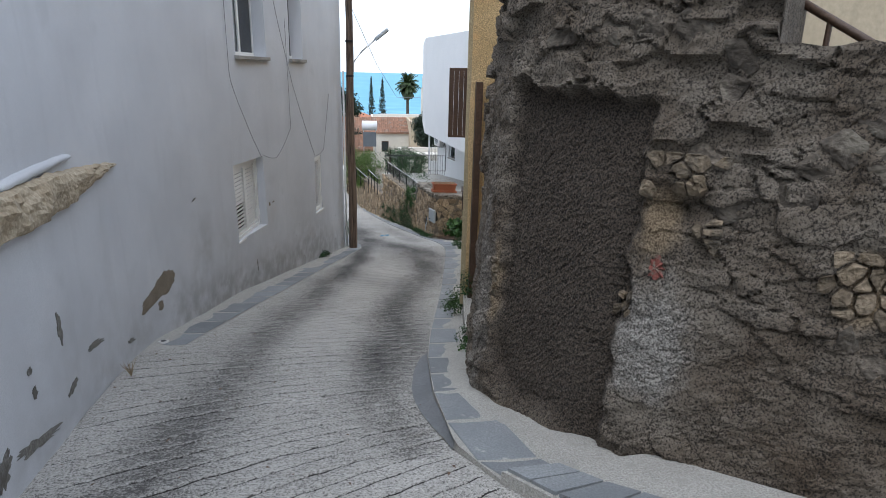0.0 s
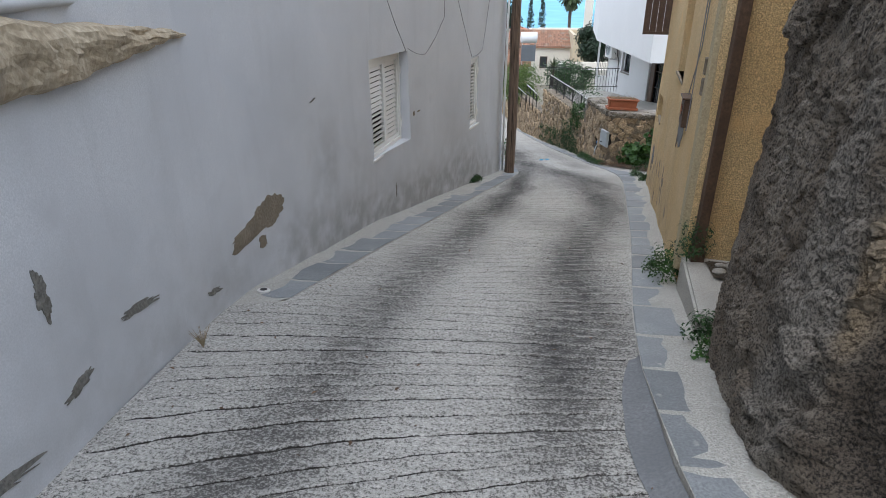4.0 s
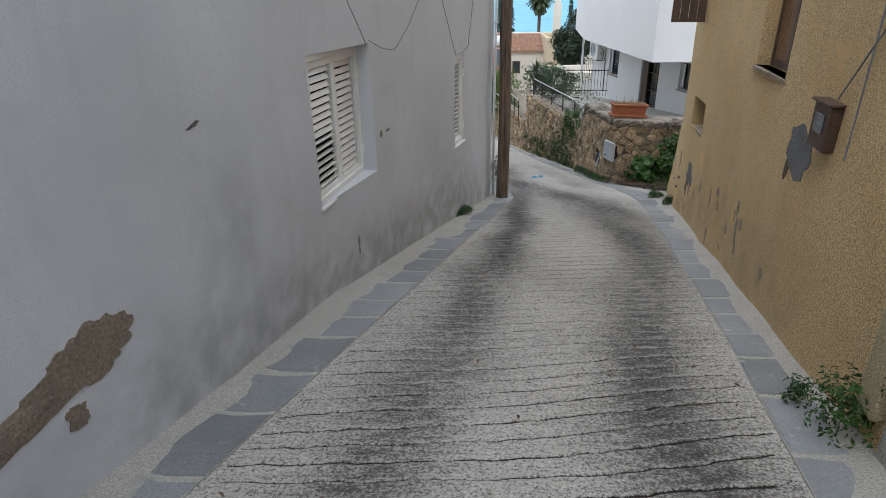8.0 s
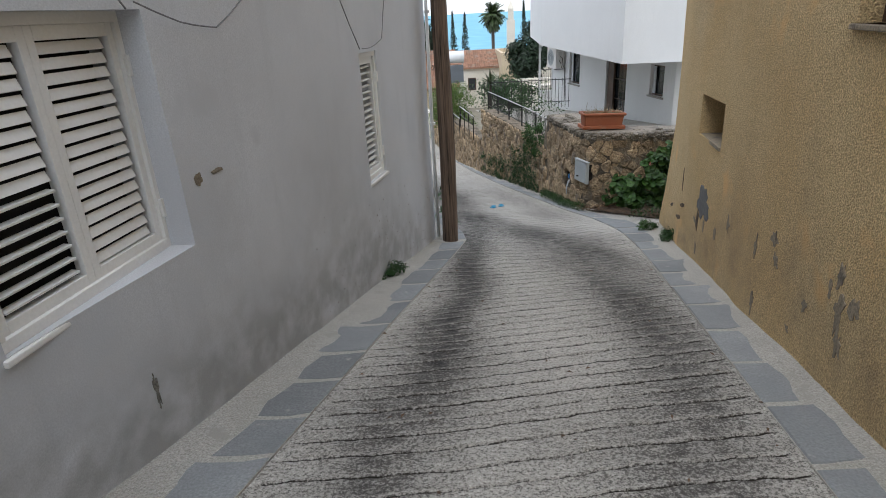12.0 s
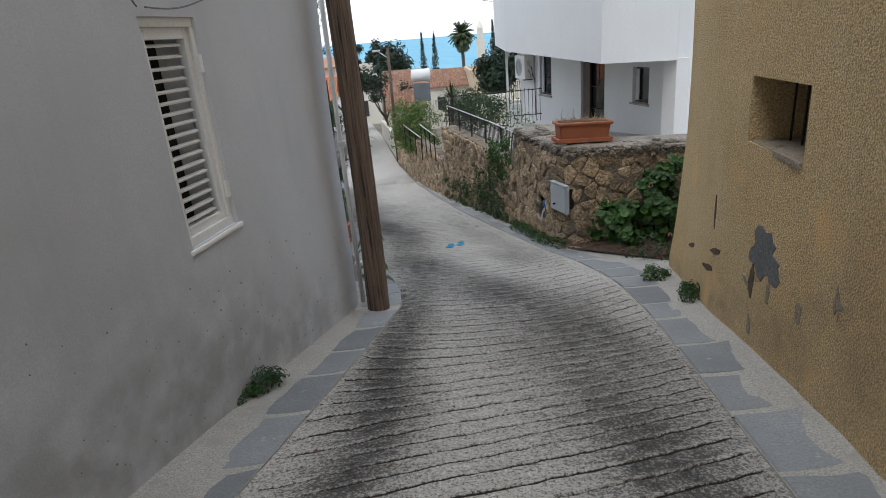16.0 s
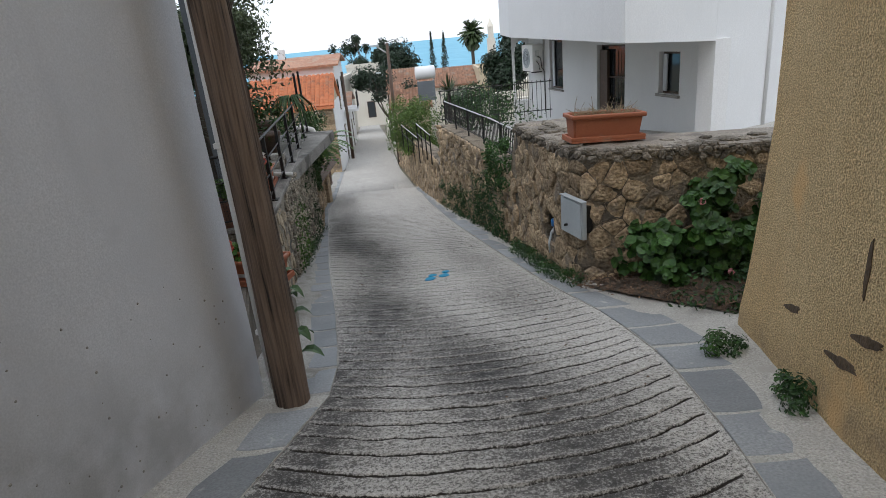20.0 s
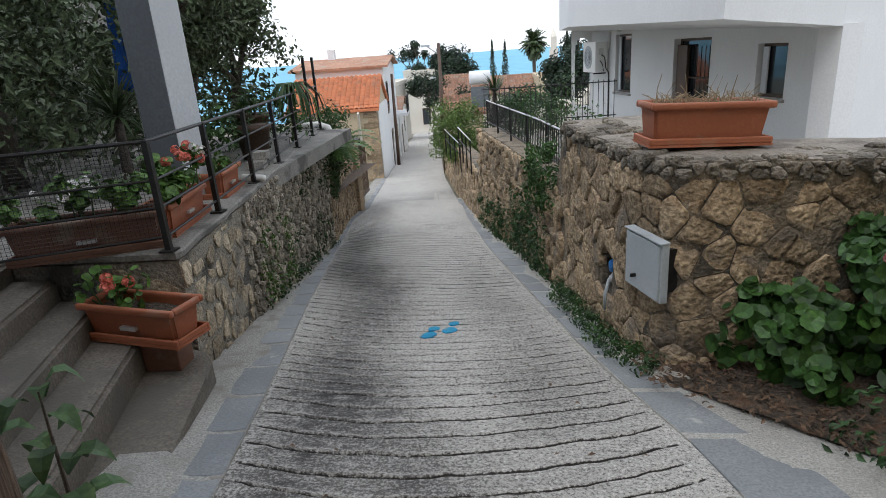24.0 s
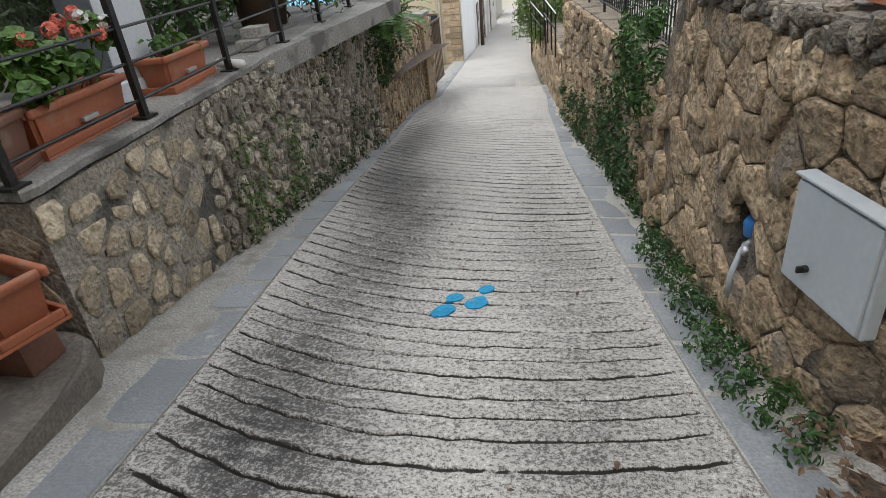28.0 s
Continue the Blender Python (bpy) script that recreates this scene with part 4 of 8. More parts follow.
prints = thing("painted_footprints", "pair of bright blue footprints painted on the concrete", "road marking")
for sole, toe, sd in (((2.675, 18.42), (2.70, 18.6), 1), ((2.838, 18.545), (2.862, 18.74), 2)):
    for kind_of, spot, rx, ry, k in (("sole", sole, 0.058, 0.085, 0), ("toe", toe, 0.046, 0.062, 5)):
        bm = bmesh.new()
        blob(bm, *spot, rx, ry, -0.35, sd + k, 0.009)
        part(kind_of, bm, M_PAINT, prints)
cover = thing("stopcock_cover", "small round iron stopcock cover with a pale ring", "cover", pose(-0.09, 6.45, zg(6.45) + 0.016, -10))
bm = bmesh.new()
tube(bm, [(0, 0, -0.03), (0, 0, 0.012), (0, 0, 0.016)], [0.055, 0.055, 0.05], 20)
part("ring", bm, M_PIPE, cover)
bm = bmesh.new()
tube(bm, [(0, 0, 0.0), (0, 0, 0.02), (0, 0, 0.022)], [0.03, 0.03, 0.026], 16)
part("lid", bm, M_IRON, cover)


# ---- the white plastered house on the left ----
LW = Line([(0.75, -6), (0.23, 2.74), (0.07, 3.7), (-0.05, 4.6), (-0.16, 5.4), (-0.215, 6.0), (-0.2, 6.5), (-0.13, 7.0), (0.2, 9.4), (1.62, 15.36), (-6, 16.9)])
house = thing("plastered_house", "white lime-plastered old house with stained peeling walls", "house")
A0, A1 = LW.near(0.18, 9.35), LW.near(0.46, 10.47)
B0, B1 = LW.near(1.08, 13.1), LW.near(1.195, 13.6)
C0, C1 = LW.near(0.27, 9.75), LW.near(0.54, 10.87)
D0, D1 = LW.near(0.79, 11.95), LW.near(0.98, 12.72)
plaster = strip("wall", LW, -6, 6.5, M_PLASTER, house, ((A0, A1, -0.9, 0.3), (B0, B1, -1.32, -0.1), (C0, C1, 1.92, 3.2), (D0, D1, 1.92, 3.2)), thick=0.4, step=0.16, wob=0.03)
# drips and smudges on the plaster, with darker blobs along its foot: (along y, height over the road, half width, half
# height, strength)
SMUDGE_TONES = [(7.9, 1.05, 0.22, 0.45, 0.35), (8.2, 0.95, 0.14, 0.4, 0.4), (7.55, 1.75, 0.05, 0.5, 0.4), (8.8, 0.9, 0.3, 0.35, 0.25), (7.4, 0.2, 0.5, 0.4, 0.6), (8.4, 0.12, 0.8, 0.35, 0.7), (9.7, 0.12, 0.9, 0.33, 0.75), (11.0, 0.12, 1.0, 0.36, 0.75), (12.4, 0.2, 0.9, 0.45, 0.7), (13.6, 0.2, 0.9, 0.45, 0.5), (14.7, 0.15, 0.7, 0.35, 0.45), (12.2, 1.0, 0.8, 0.6, 0.16), (13.4, 0.9, 0.8, 0.6, 0.12), (10.8, 1.0, 0.2, 0.5, 0.2), (5.5, 1.15, 0.06, 0.6, 0.25), (4.4, 1.0, 0.05, 0.7, 0.25), (6.2, 0.15, 0.5, 0.25, 0.4), (3.6, 0.1, 0.5, 0.15, 0.4), (5.0, 0.1, 0.6, 0.12, 0.35), (5.2, 0.45, 0.9, 0.5, 0.16), (3.9, 0.5, 0.7, 0.5, 0.14)]
smudge_tone = []
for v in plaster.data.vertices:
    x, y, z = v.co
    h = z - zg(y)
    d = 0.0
    for sy, sh, ry, rh, w in SMUDGE_TONES:
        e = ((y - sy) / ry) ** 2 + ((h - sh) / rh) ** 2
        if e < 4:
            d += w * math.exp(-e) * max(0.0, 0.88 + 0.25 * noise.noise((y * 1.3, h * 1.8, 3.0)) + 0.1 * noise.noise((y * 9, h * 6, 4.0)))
    smudge_tone.append(min(0.62, d))
plaster.data.attributes.new("smudge_tone", "FLOAT", "POINT").data.foreach_set("value", smudge_tone)


def louvre(bm, x0, x1, z0, z1, n, open_from, y):
    """Shutter slats between x0 and x1; those below open_from lie flat and let the dark through."""
    pitch = (z1 - z0) / n
    return [(x0 + 0.008, x1 - 0.008, z0 + pitch * (i + 0.5), pitch, (z0 + pitch * (i + 0.5)) < open_from, y) for i in range(n)]


def shuttered_window(s, z, w, h, leaves, slats, open_from, lab):
    """A louvred window set back in its opening, with a sloping sill."""
    mx = LW.mount(s, z)
    bm = bmesh.new()
    y0, y1 = 0.04, 0.08
    box(bm, 0, w, y0 - 0.02, y1 + 0.03, 0, 0.05, None, 0.004)
    box(bm, 0, w, y0 - 0.02, y1 + 0.03, h - 0.05, h, None, 0.004)
    box(bm, 0, 0.045, y0 - 0.02, y1 + 0.03, 0.05, h - 0.05, None, 0.004)
    box(bm, w - 0.045, w, y0 - 0.02, y1 + 0.03, 0.05, h - 0.05, None, 0.004)
    win = part("window", bm, M_FRAME, house, lab)
    win.matrix_basis = mx
    lw = (w - 0.09) / leaves
    rows = []
    for i in range(leaves):
        a, b = 0.045 + lw * i, 0.045 + lw * (i + 1)
        bm = bmesh.new()
        for q in ((a, a + 0.044, 0.05, h - 0.05), (b - 0.044, b, 0.05, h - 0.05), (a + 0.044, b - 0.044, 0.05, 0.1), (a + 0.044, b - 0.044, h - 0.11, h - 0.05)):
            box(bm, q[0], q[1], y0, y1 + 0.01, q[2], q[3], None, 0.004)
        part("shutter_frame", bm, M_FRAME, win)
        rows += louvre(None, a + 0.046, b - 0.046, 0.1, h - 0.11, slats, open_from[i], y0 + 0.02)
    for x0, x1, zc, pitch, opened, y in rows:
        bm = bmesh.new()
        tilt = Matrix.Translation((0, y + 0.005, zc)) @ Matrix.Rotation(radians((-84 if leaves > 1 else -74) if opened else -20), 4, "X")
        half = pitch * ((0.33 if leaves > 1 else 0.27) if opened else 0.38)
        box(bm, x0, x1 - 0.018, -0.005, 0.005, -half, half, tilt, 0.0)
        part("slat", bm, M_FRAME, win)
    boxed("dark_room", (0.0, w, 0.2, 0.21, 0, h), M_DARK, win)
    bm = bmesh.new()
    box(bm, -0.02, w + 0.03, -0.022, 0.1, -0.035, -0.005, None, 0.008)
    part("sill", bm, M_FRAME, win, "projecting white-painted sill")
    for zc in (0.22, h - 0.25):
        boxed("hinge", (w - 0.035, w + 0.0, y0 - 0.035, y0 - 0.018, zc - 0.05, zc + 0.05), M_FRAME, win, bevel=0.003)
    return win


shuttered_window(A0, -0.9, A1 - A0, 1.2, 2, 16, (0.56, 0.0), "white two-leaf louvred window with some slats open")
shuttered_window(B0, -1.32, B1 - B0, 1.22, 1, 17, (2.0,), "narrow white louvred window with open slats")
for a, b in ((C0, C1), (D0, D1)):
    w = b - a
    bm = bmesh.new()
    for q in ((0, 0.06, 0, 1.28), (w - 0.06, w, 0, 1.28), (0.06, w - 0.06, 0, 0.06), (w / 2 - 0.03, w / 2 + 0.03, 0.06, 1.28)):
        box(bm, q[0], q[1], 0.2, 0.25, q[2], q[3], None, 0.004)
    win = part("window", bm, M_FRAME, house, "deep-set upper window")
    win.matrix_basis = LW.mount(a, 1.92)
    boxed("pane", (0.06, w - 0.06, 0.225, 0.235, 0.06, 1.28), M_GLASS, win)
    boxed("sill", (-0.04, w + 0.04, -0.06, 0.18, -0.06, -0.004), M_CAP, win, bevel=0.008)


def patch(line, s, z, outline, m, name, parent, wob, lean=None, label=""):
    """A flake of other render lying on a wall's uneven face, with a ragged outline given round its middle."""
    def skin(a, b, off):
        q = line.at(a, b)
        return line.at(a, b, off + wob * noise.noise(q * 0.9) + (lean(q) if lean else 0.0))

    bm = bmesh.new()
    lo = [bm.verts.new(skin(s + a, z + b, -0.01)) for a, b in outline]
    hi = [bm.verts.new(skin(s + a * 0.97, z + b * 0.97, 0.005)) for a, b in outline]
    mid = bm.verts.new(skin(s + sum(a for a, b in outline) / len(outline), z + sum(b for a, b in outline) / len(outline), 0.006))
    n = len(outline)
    for i in range(n):
        bm.faces.new((lo[i], lo[(i + 1) % n], hi[(i + 1) % n], hi[i]))
        bm.faces.new((hi[i], hi[(i + 1) % n], mid))
    return part(name, bm, m, parent, label)


def ragged(w, h, seed, n=26, rough=0.22, slant=0.0):
    """A torn outline: an ellipse bitten and drawn out at several scales."""
    out = []
    for i in range(n):
        t = 2 * math.pi * i / n
        c, d = math.cos(t), math.sin(t)
        r = 1 + 2.0 * rough * noise.noise((c * 1.6, d * 1.6, seed * 3.7)) + 1.3 * rough * noise.noise((c * 4.5, d * 4.5, seed * 3.7)) + 0.6 * rough * noise.noise((c * 11, d * 11, seed * 3.7))
        x = c * w / 2 * r
        out.append((x, d * h / 2 * r + slant * x))
    return out


for x, y, z, w, h, sl, sd, m in ((-0.19, 6.62, -0.73, 0.9, 0.19, 0.06, 1, M_BARE), (-0.16, 6.86, -0.68, 0.5, 0.25, -0.02, 11, M_BARE), (-0.18, 6.72, -0.89, 0.11, 0.13, 0, 2, M_BARE), (0.1, 3.6, -0.57, 0.62, 0.08, -0.3, 3, M_CRACK), (0.01, 4.26, -0.07, 0.07, 0.17, 0, 4, M_CRACK), (-0.08, 4.94, -0.53, 0.4, 0.045, -0.2, 5, M_CRACK), (0.09, 3.71, -0.28, 0.07, 0.07, 0, 6, M_CRACK), (0.0, 4.33, -0.58, 0.22, 0.06, 0.1, 7, M_CRACK), (0.09, 3.71, -0.12, 0.06, 0.06, 0, 8, M_CRACK), (0.14, 3.1, -0.45, 0.25, 0.14, 0.3, 9, M_CRACK), (0.46, 10.62, -0.57, 0.07, 0.07, 0, 10, M_BARE), (0.52, 10.8, -0.57, 0.12, 0.025, 0, 13, M_BARE), (-0.2, 5.9, -0.95, 0.2, 0.05, -0.3, 14, M_CRACK), (0.33, 9.98, -1.5, 0.03, 0.22, 0.0, 15, M_CRACK), (-0.02, 7.85, 0.1, 0.1, 0.018, 0.3, 16, M_CRACK)):
    patch(LW, LW.near(x, y), z, ragged(w, h, sd, 54, 0.2 if m is M_BARE else 0.36, sl), m, "peeled_patch", house, 0.03)
rnd = random.Random(58)
bm = bmesh.new()
for _ in range(120):
    y = rnd.uniform(11.8, 15.2)
    h = 0.1 + 0.9 * rnd.random() ** 1.4
    q = LW.at(LW.near(sample(WALL_L, y), y), zg(y) + h)
    r = rnd.uniform(0.003, 0.008)
    place = Matrix.Translation(LW.at(LW.near(q.x, q.y), q.z, 0.03 * noise.noise(q * 0.9))) @ Matrix.Scale(r, 4)
    bmesh.ops.create_icosphere(bm, subdivisions=1, radius=1.0, matrix=place)
part("mud_splashes", bm, M_CAP, house, "tiny dried mud splashes", kind="stuff")
# the broken end of an older, thicker wall shows as a tan stone ledge
LEDGE_TOP = [(1.0, 1.12), (3.2, 1.06), (3.72, 1.03), (4.44, 1.01), (5.5, 0.92), (6.1, 0.84)]
LEDGE_FOOT = [(1.0, 0.74), (3.05, 0.75), (3.57, 0.74), (4.28, 0.70), (4.78, 0.71), (5.45, 0.77), (6.1, 0.82)]
bm = bmesh.new()
rows = []
for i in range(118):
    y = 1.4 + i * 0.04
    s = LW.near(sample([(-6, 0.75), (2.74, 0.23), (3.7, 0.07), (4.6, -0.05), (5.4, -0.16), (6.0, -0.215), (6.5, -0.2)], y), y)
    top, foot = sample(LEDGE_TOP, y), sample(LEDGE_FOOT, y)
    fade = min(1.0, (6.12 - y) / 0.7 + 0.12)
    ring = []
    for q in range(13):
        f = q / 12
        p = Vector((s * 2.2, f * 1.4, 1.0))
        n = noise.fractal(p * 1.6, 0.8, 2.0, 5)
        o = (0.075 * math.sin(math.pi * (0.12 + 0.8 * f)) ** 0.6 + 0.04 * n) * fade + (0.018 if 0 < q < 12 else -0.03)
        edge = 0.025 * noise.noise((s * 5, f, 6.0))
        ring.append(bm.verts.new(LW.at(s, top + (foot - top) * f + edge, o)))
    rows.append(ring)
for p, q in zip(rows, rows[1:]):
    for i in range(12):
        bm.faces.new((p[i], p[i + 1], q[i + 1], q[i]))
part("stone_ledge", bm, M_TAN, house, "broken tan stone ledge under white plaster")
bm = bmesh.new()
rows = []
for i in range(36):
    y = 3.5 + i * 0.042
    s = LW.near(sample([(2.74, 0.23), (3.7, 0.07), (4.6, -0.05), (5.4, -0.16)], y), y)
    f = i / 35
    hgt = 0.05 * math.sin(math.pi * (0.08 + 0.84 * f)) ** 0.5
    rows.append([bm.verts.new(LW.at(s, 1.02 + 0.03 * f + hgt * q + 0.01 * noise.noise((s * 6, q, 2.0)), o)) for q, o in ((-0.4, 0.0), (0.0, 0.035), (0.8, 0.03), (1.3, -0.02))])
for p, q in zip(rows, rows[1:]):
    for i in range(3):
        bm.faces.new((p[i], p[i + 1], q[i + 1], q[i]))
part("plaster_ledge", bm, M_PLASTER, house, "white plastered ledge cap", smooth=True)
# below the ledge the plaster has come away from old grey rubble
bm = bmesh.new()
rows = []
for i in range(46):
    z = -0.85 + i * 0.036
    y1 = 3.02 + 0.05 * noise.noise((z * 3, 0, 5.0)) + 0.02 * noise.noise((z * 14, 0, 5.0)) - 0.22 * max(0.0, -0.52 - z)
    ring = []
    for k in range(50):
        y = 0.9 + (y1 - 0.9) * k / 49
        s = LW.near(0.23 + (2.74 - y) * (0.0595 if y < 2.74 else 0.167), y)
        p = Vector((y, z, 0.0))
        c = noise.voronoi(Vector((y * 6 + 0.6 * noise.noise(p * 4), z * 7, 2.0)))[0]
        ring.append(bm.verts.new(LW.at(s, z, 0.012 + 0.022 * min(1.0, (c[1] - c[0]) / 0.25) + 0.012 * noise.noise(p * 14) if k < 49 else -0.02)))
    rows.append(ring)
for p, q in zip(rows, rows[1:]):
    for i in range(49):
        bm.faces.new((p[i], p[i + 1], q[i + 1], q[i]))
part("bare_rubble", bm, M_CRACK, house, "bare old grey rubble where the plaster fell away")
rnd = random.Random(31)


def cable(name, line, pts, r, m, off=0.02):
    sm = []
    for (y0, z0), (y1, z1) in zip(pts, pts[1:]):
        for i in range(6):
            f = i / 6
            sm.append((y0 + (y1 - y0) * f, z0 + (z1 - z0) * f - 0.05 * math.sin(math.pi * f) * (abs(y1 - y0) > 0.3) * min(1, abs(y1 - y0))))
    sm.append(pts[-1])
    lookup = [(line.at(line.len * i / 400, 0).y, line.len * i / 400) for i in range(401)]
    out = []
    for y, z in sm:
        s = min(lookup, key=lambda q: abs(q[0] - y))[1]
        out.append(line.at(s, z, off))
    return tubed(name, out, r, m, n=5)


WALLCUT = Line([(0.2, 9.4), (1.62, 15.36)])
for pts in (((8.85, 2.9), (9.07, 2.33), (9.5, 1.41), (10.34, 0.3)), ((10.4, 0.33), (11.0, 0.2), (11.75, 0.66), (11.7, 2.6)), ((11.0, 3.3), (11.22, 2.86), (11.95, 1.45), (13.1, -0.06)), ((13.15, -0.06), (13.7, 0.0), (14.2, 1.2))):
    tagged(cable("cable", WALLCUT, pts, 0.0045, M_CABLE, 0.03), "thin grey cable hanging against the plaster wall", "cable", "wall cables")


# ---- the ruined rubble building at the bend ----
RK = Line([(4.6, 6.35), (3.5, 6.3), (3.25, 5.6), (3.1, 4.8), (3.07, 4.4), (3.16, 4.1), (3.49, 3.52), (4.19, 2.84), (9.5, -2.2)])
ruin = thing("ruined_stone_building", "crumbling dark rubble building with a roughcast patch", "building")
R_IN, R_OUT = RK.near(3.13, 4.2), RK.near(3.76, 3.26)
R_STEP = RK.near(4.2, 2.83)


def ruin_top(s):
    return 2.75 if s < R_STEP - 0.05 else 1.93 - 0.05 * min(2, s - R_STEP)


def ruin_off(s, z):
    """Relief of the ruin's face: a set-back bed of roughcast and lumpy stones round it."""
    edge = R_OUT - 0.07 * max(0, 0.4 - z) + 0.09 * noise.noise((z * 3.5, 2.0, 4.0)) + 0.04 * noise.noise((z * 11, 2.0, 4.0))
    a = max(0, min(1, (s - (R_IN - 0.02 + 0.07 * noise.noise((z * 6, 1, 8)))) / 0.06))
    b = max(0, min(1, (edge - s) / 0.06))
    c = max(0, min(1, (1.72 - 0.06 * (s - R_IN) + 0.09 * noise.noise((s * 6, 3, 1)) - z) / 0.06))
    d = max(0, min(1, (z + 0.75 + 0.2 * noise.noise((s * 2, 7, 1))) / 0.2))
    inside = a * b * c * d
    p = Vector((s, z * 1.25, 0.0))
    w = p + Vector((noise.noise(p * 3), noise.noise(p * 3 + Vector((5, 5, 5))), 0)) * 0.09
    cells = noise.voronoi(Vector((w.x * 3.4, w.y * 5.6, 0.5)))
    lump = min(0.07, cells[0][1] - cells[0][0]) / 0.07
    tone = noise.cell(cells[1][0] * 7.0)
    flake = 0.02 * abs(noise.noise(w * 9)) + 0.016 * abs(noise.noise(w * 21))
    stony = min(1.0, max(0.0, 0.45 + 1.6 * noise.noise(p * 0.9 + Vector((3, 1, 0))) + 0.5 * (z - 0.9)))
    rubble_h = (0.014 + (0.02 + 0.06 * tone) * stony) * lump + 0.024 * noise.fractal(p * 3.2, 0.75, 2.0, 5) + flake
    cast = 0.012 * noise.noise(p * 26) + 0.012 * noise.noise(p * 55) + 0.016 * noise.noise(p * 3) + 0.02 * max(0.0, noise.noise(p * 1.7) - 0.25)
    hole = math.exp(-(((s - R_OUT - 0.2) / 0.17) ** 2 + ((z - 1.03) / 0.13) ** 2)) * 0.13 + math.exp(-(((s - R_OUT - 1.25) / 0.14) ** 2 + ((z - 0.82) / 0.16) ** 2)) * 0.12
    return inside * (cast - 0.075) + (1 - inside) * (rubble_h - hole) - 0.06 * (z + 1.0), inside


ss, s = [0.0], 0.0
while s < RK.len:
    s += 0.018 if 0.9 < s < R_STEP + 1.7 else 0.25
    ss.append(min(s, RK.len))
zz = [-1.6 + 0.02 * i for i in range(219)]
verts, mask, pale, tan = [], [], [], []
for s in ss:
    top = ruin_top(s) + 0.05 * noise.noise((s * 4, 0, 0))
    for z in zz:
        z = min(z, top)
        o, ins = ruin_off(s, z)
        verts.append(RK.at(s, z, o))
        mask.append(min(0.97, ins))
        rag = 0.35 * noise.noise((s * 5, z * 5, 11.0)) + 0.2 * noise.noise((s * 15, z * 15, 12.0))
        out = 1 - ins
        pale.append(out * max(0.0, min(0.9, 1.6 * (1.0 + rag - math.hypot((s - R_OUT - 0.12) / 0.34, (z - 0.2) / 0.5))), min(0.42, 0.9 * (1.0 + rag - math.hypot((s - R_IN + 0.3) / 0.3, (z + 0.1) / 1.3)))))
        tan.append(out * max(0.0, min(0.85, 1.6 * (1.0 + rag - min(math.hypot((s - R_OUT - 0.1) / 0.17, (z - 0.92) / 0.22), math.hypot((s - R_OUT - 1.2) / 0.16, (z - 0.75) / 0.24), math.hypot((s - R_IN + 0.04) / 0.07, (z - 0.2) / 0.4))))))
    verts.append(RK.at(s, top + 0.02, -0.9))
    mask.append(0)
    pale.append(0)
    tan.append(0)
k = len(zz) + 1
ob = raw("wall", verts, [(i * k + j, (i + 1) * k + j, (i + 1) * k + j + 1, i * k + j + 1) for i in range(len(ss) - 1) for j in range(k - 1)], M_ROCK, ruin, smooth=False)
for key, data in (("render", mask), ("pale", pale), ("tan", tan)):
    ob.data.attributes.new(key, "FLOAT", "POINT").data.foreach_set("value", data)
rnd = random.Random(77)
for poly in rubble(R_OUT + 0.05, R_STEP + 1.6, lambda s: 1.08, lambda s: ruin_top(s) - 0.02, 0.27, 0.15, 5, 0.03) + rubble(R_IN - 0.12, R_OUT + 0.05, lambda s: 1.76, lambda s: 2.4, 0.3, 0.16, 6, 0.03) + rubble(R_OUT + 0.85, R_STEP + 1.7, lambda s: 0.35, lambda s: 0.72, 0.16, 0.09, 9, 0.03):
    if rnd.random() < 0.42:
        bm = bmesh.new()
        stone_mesh(bm, lambda s, z, d: RK.at(s, z, ruin_off(s, z)[0] * 0.6 - 0.024 * (z + 1) + d), poly, rnd.uniform(0.006, 0.026), rnd)
        part("stone", bm, M_ROCKSTONE, ruin, smooth=True)
nests = rubble(R_OUT - 0.04, R_OUT + 0.46, lambda s: 1.1, lambda s: 1.36, 0.14, 0.085, 41, 0.012, 0.45) + rubble(R_OUT - 0.12, R_OUT + 0.02, lambda s: 0.3, lambda s: 0.52, 0.07, 0.05, 42, 0.01, 0.45) + rubble(R_IN - 0.1, R_IN - 0.01, lambda s: 0.0, lambda s: 0.42, 0.07, 0.09, 43, 0.012, 0.45) + rubble(R_OUT + 0.95, R_OUT + 1.35, lambda s: 0.6, lambda s: 0.95, 0.12, 0.07, 44, 0.015, 0.45) + rubble(R_OUT + 0.3, R_OUT + 0.48, lambda s: 0.86, lambda s: 1.02, 0.1, 0.06, 45, 0.012, 0.45)
for poly in nests:
    if rnd.random() < 0.8:
        bm = bmesh.new()
        stone_mesh(bm, lambda a, b, d: RK.at(a, b, ruin_off(a, b)[0] * 0.7 - 0.015 * (b + 1) + d), poly, rnd.uniform(0.012, 0.04), rnd)
        part("stone", bm, M_RUINTAN, ruin, "tan stone")
bm = bmesh.new()
ring = [bm.verts.new(RK.at(R_OUT + 0.13 + a, 0.66 + b, ruin_off(R_OUT + 0.13 + a, 0.66 + b)[0] + 0.012)) for a, b in ragged(0.09, 0.11, 5, 20, 0.4)]
mid = bm.verts.new(RK.at(R_OUT + 0.13, 0.66, ruin_off(R_OUT + 0.13, 0.66)[0] + 0.014))
for a, b in zip(ring, ring[1:] + ring[:1]):
    bm.faces.new((a, b, mid))
part("paint_mark", bm, M_RED, ruin, "faded red paint daub")
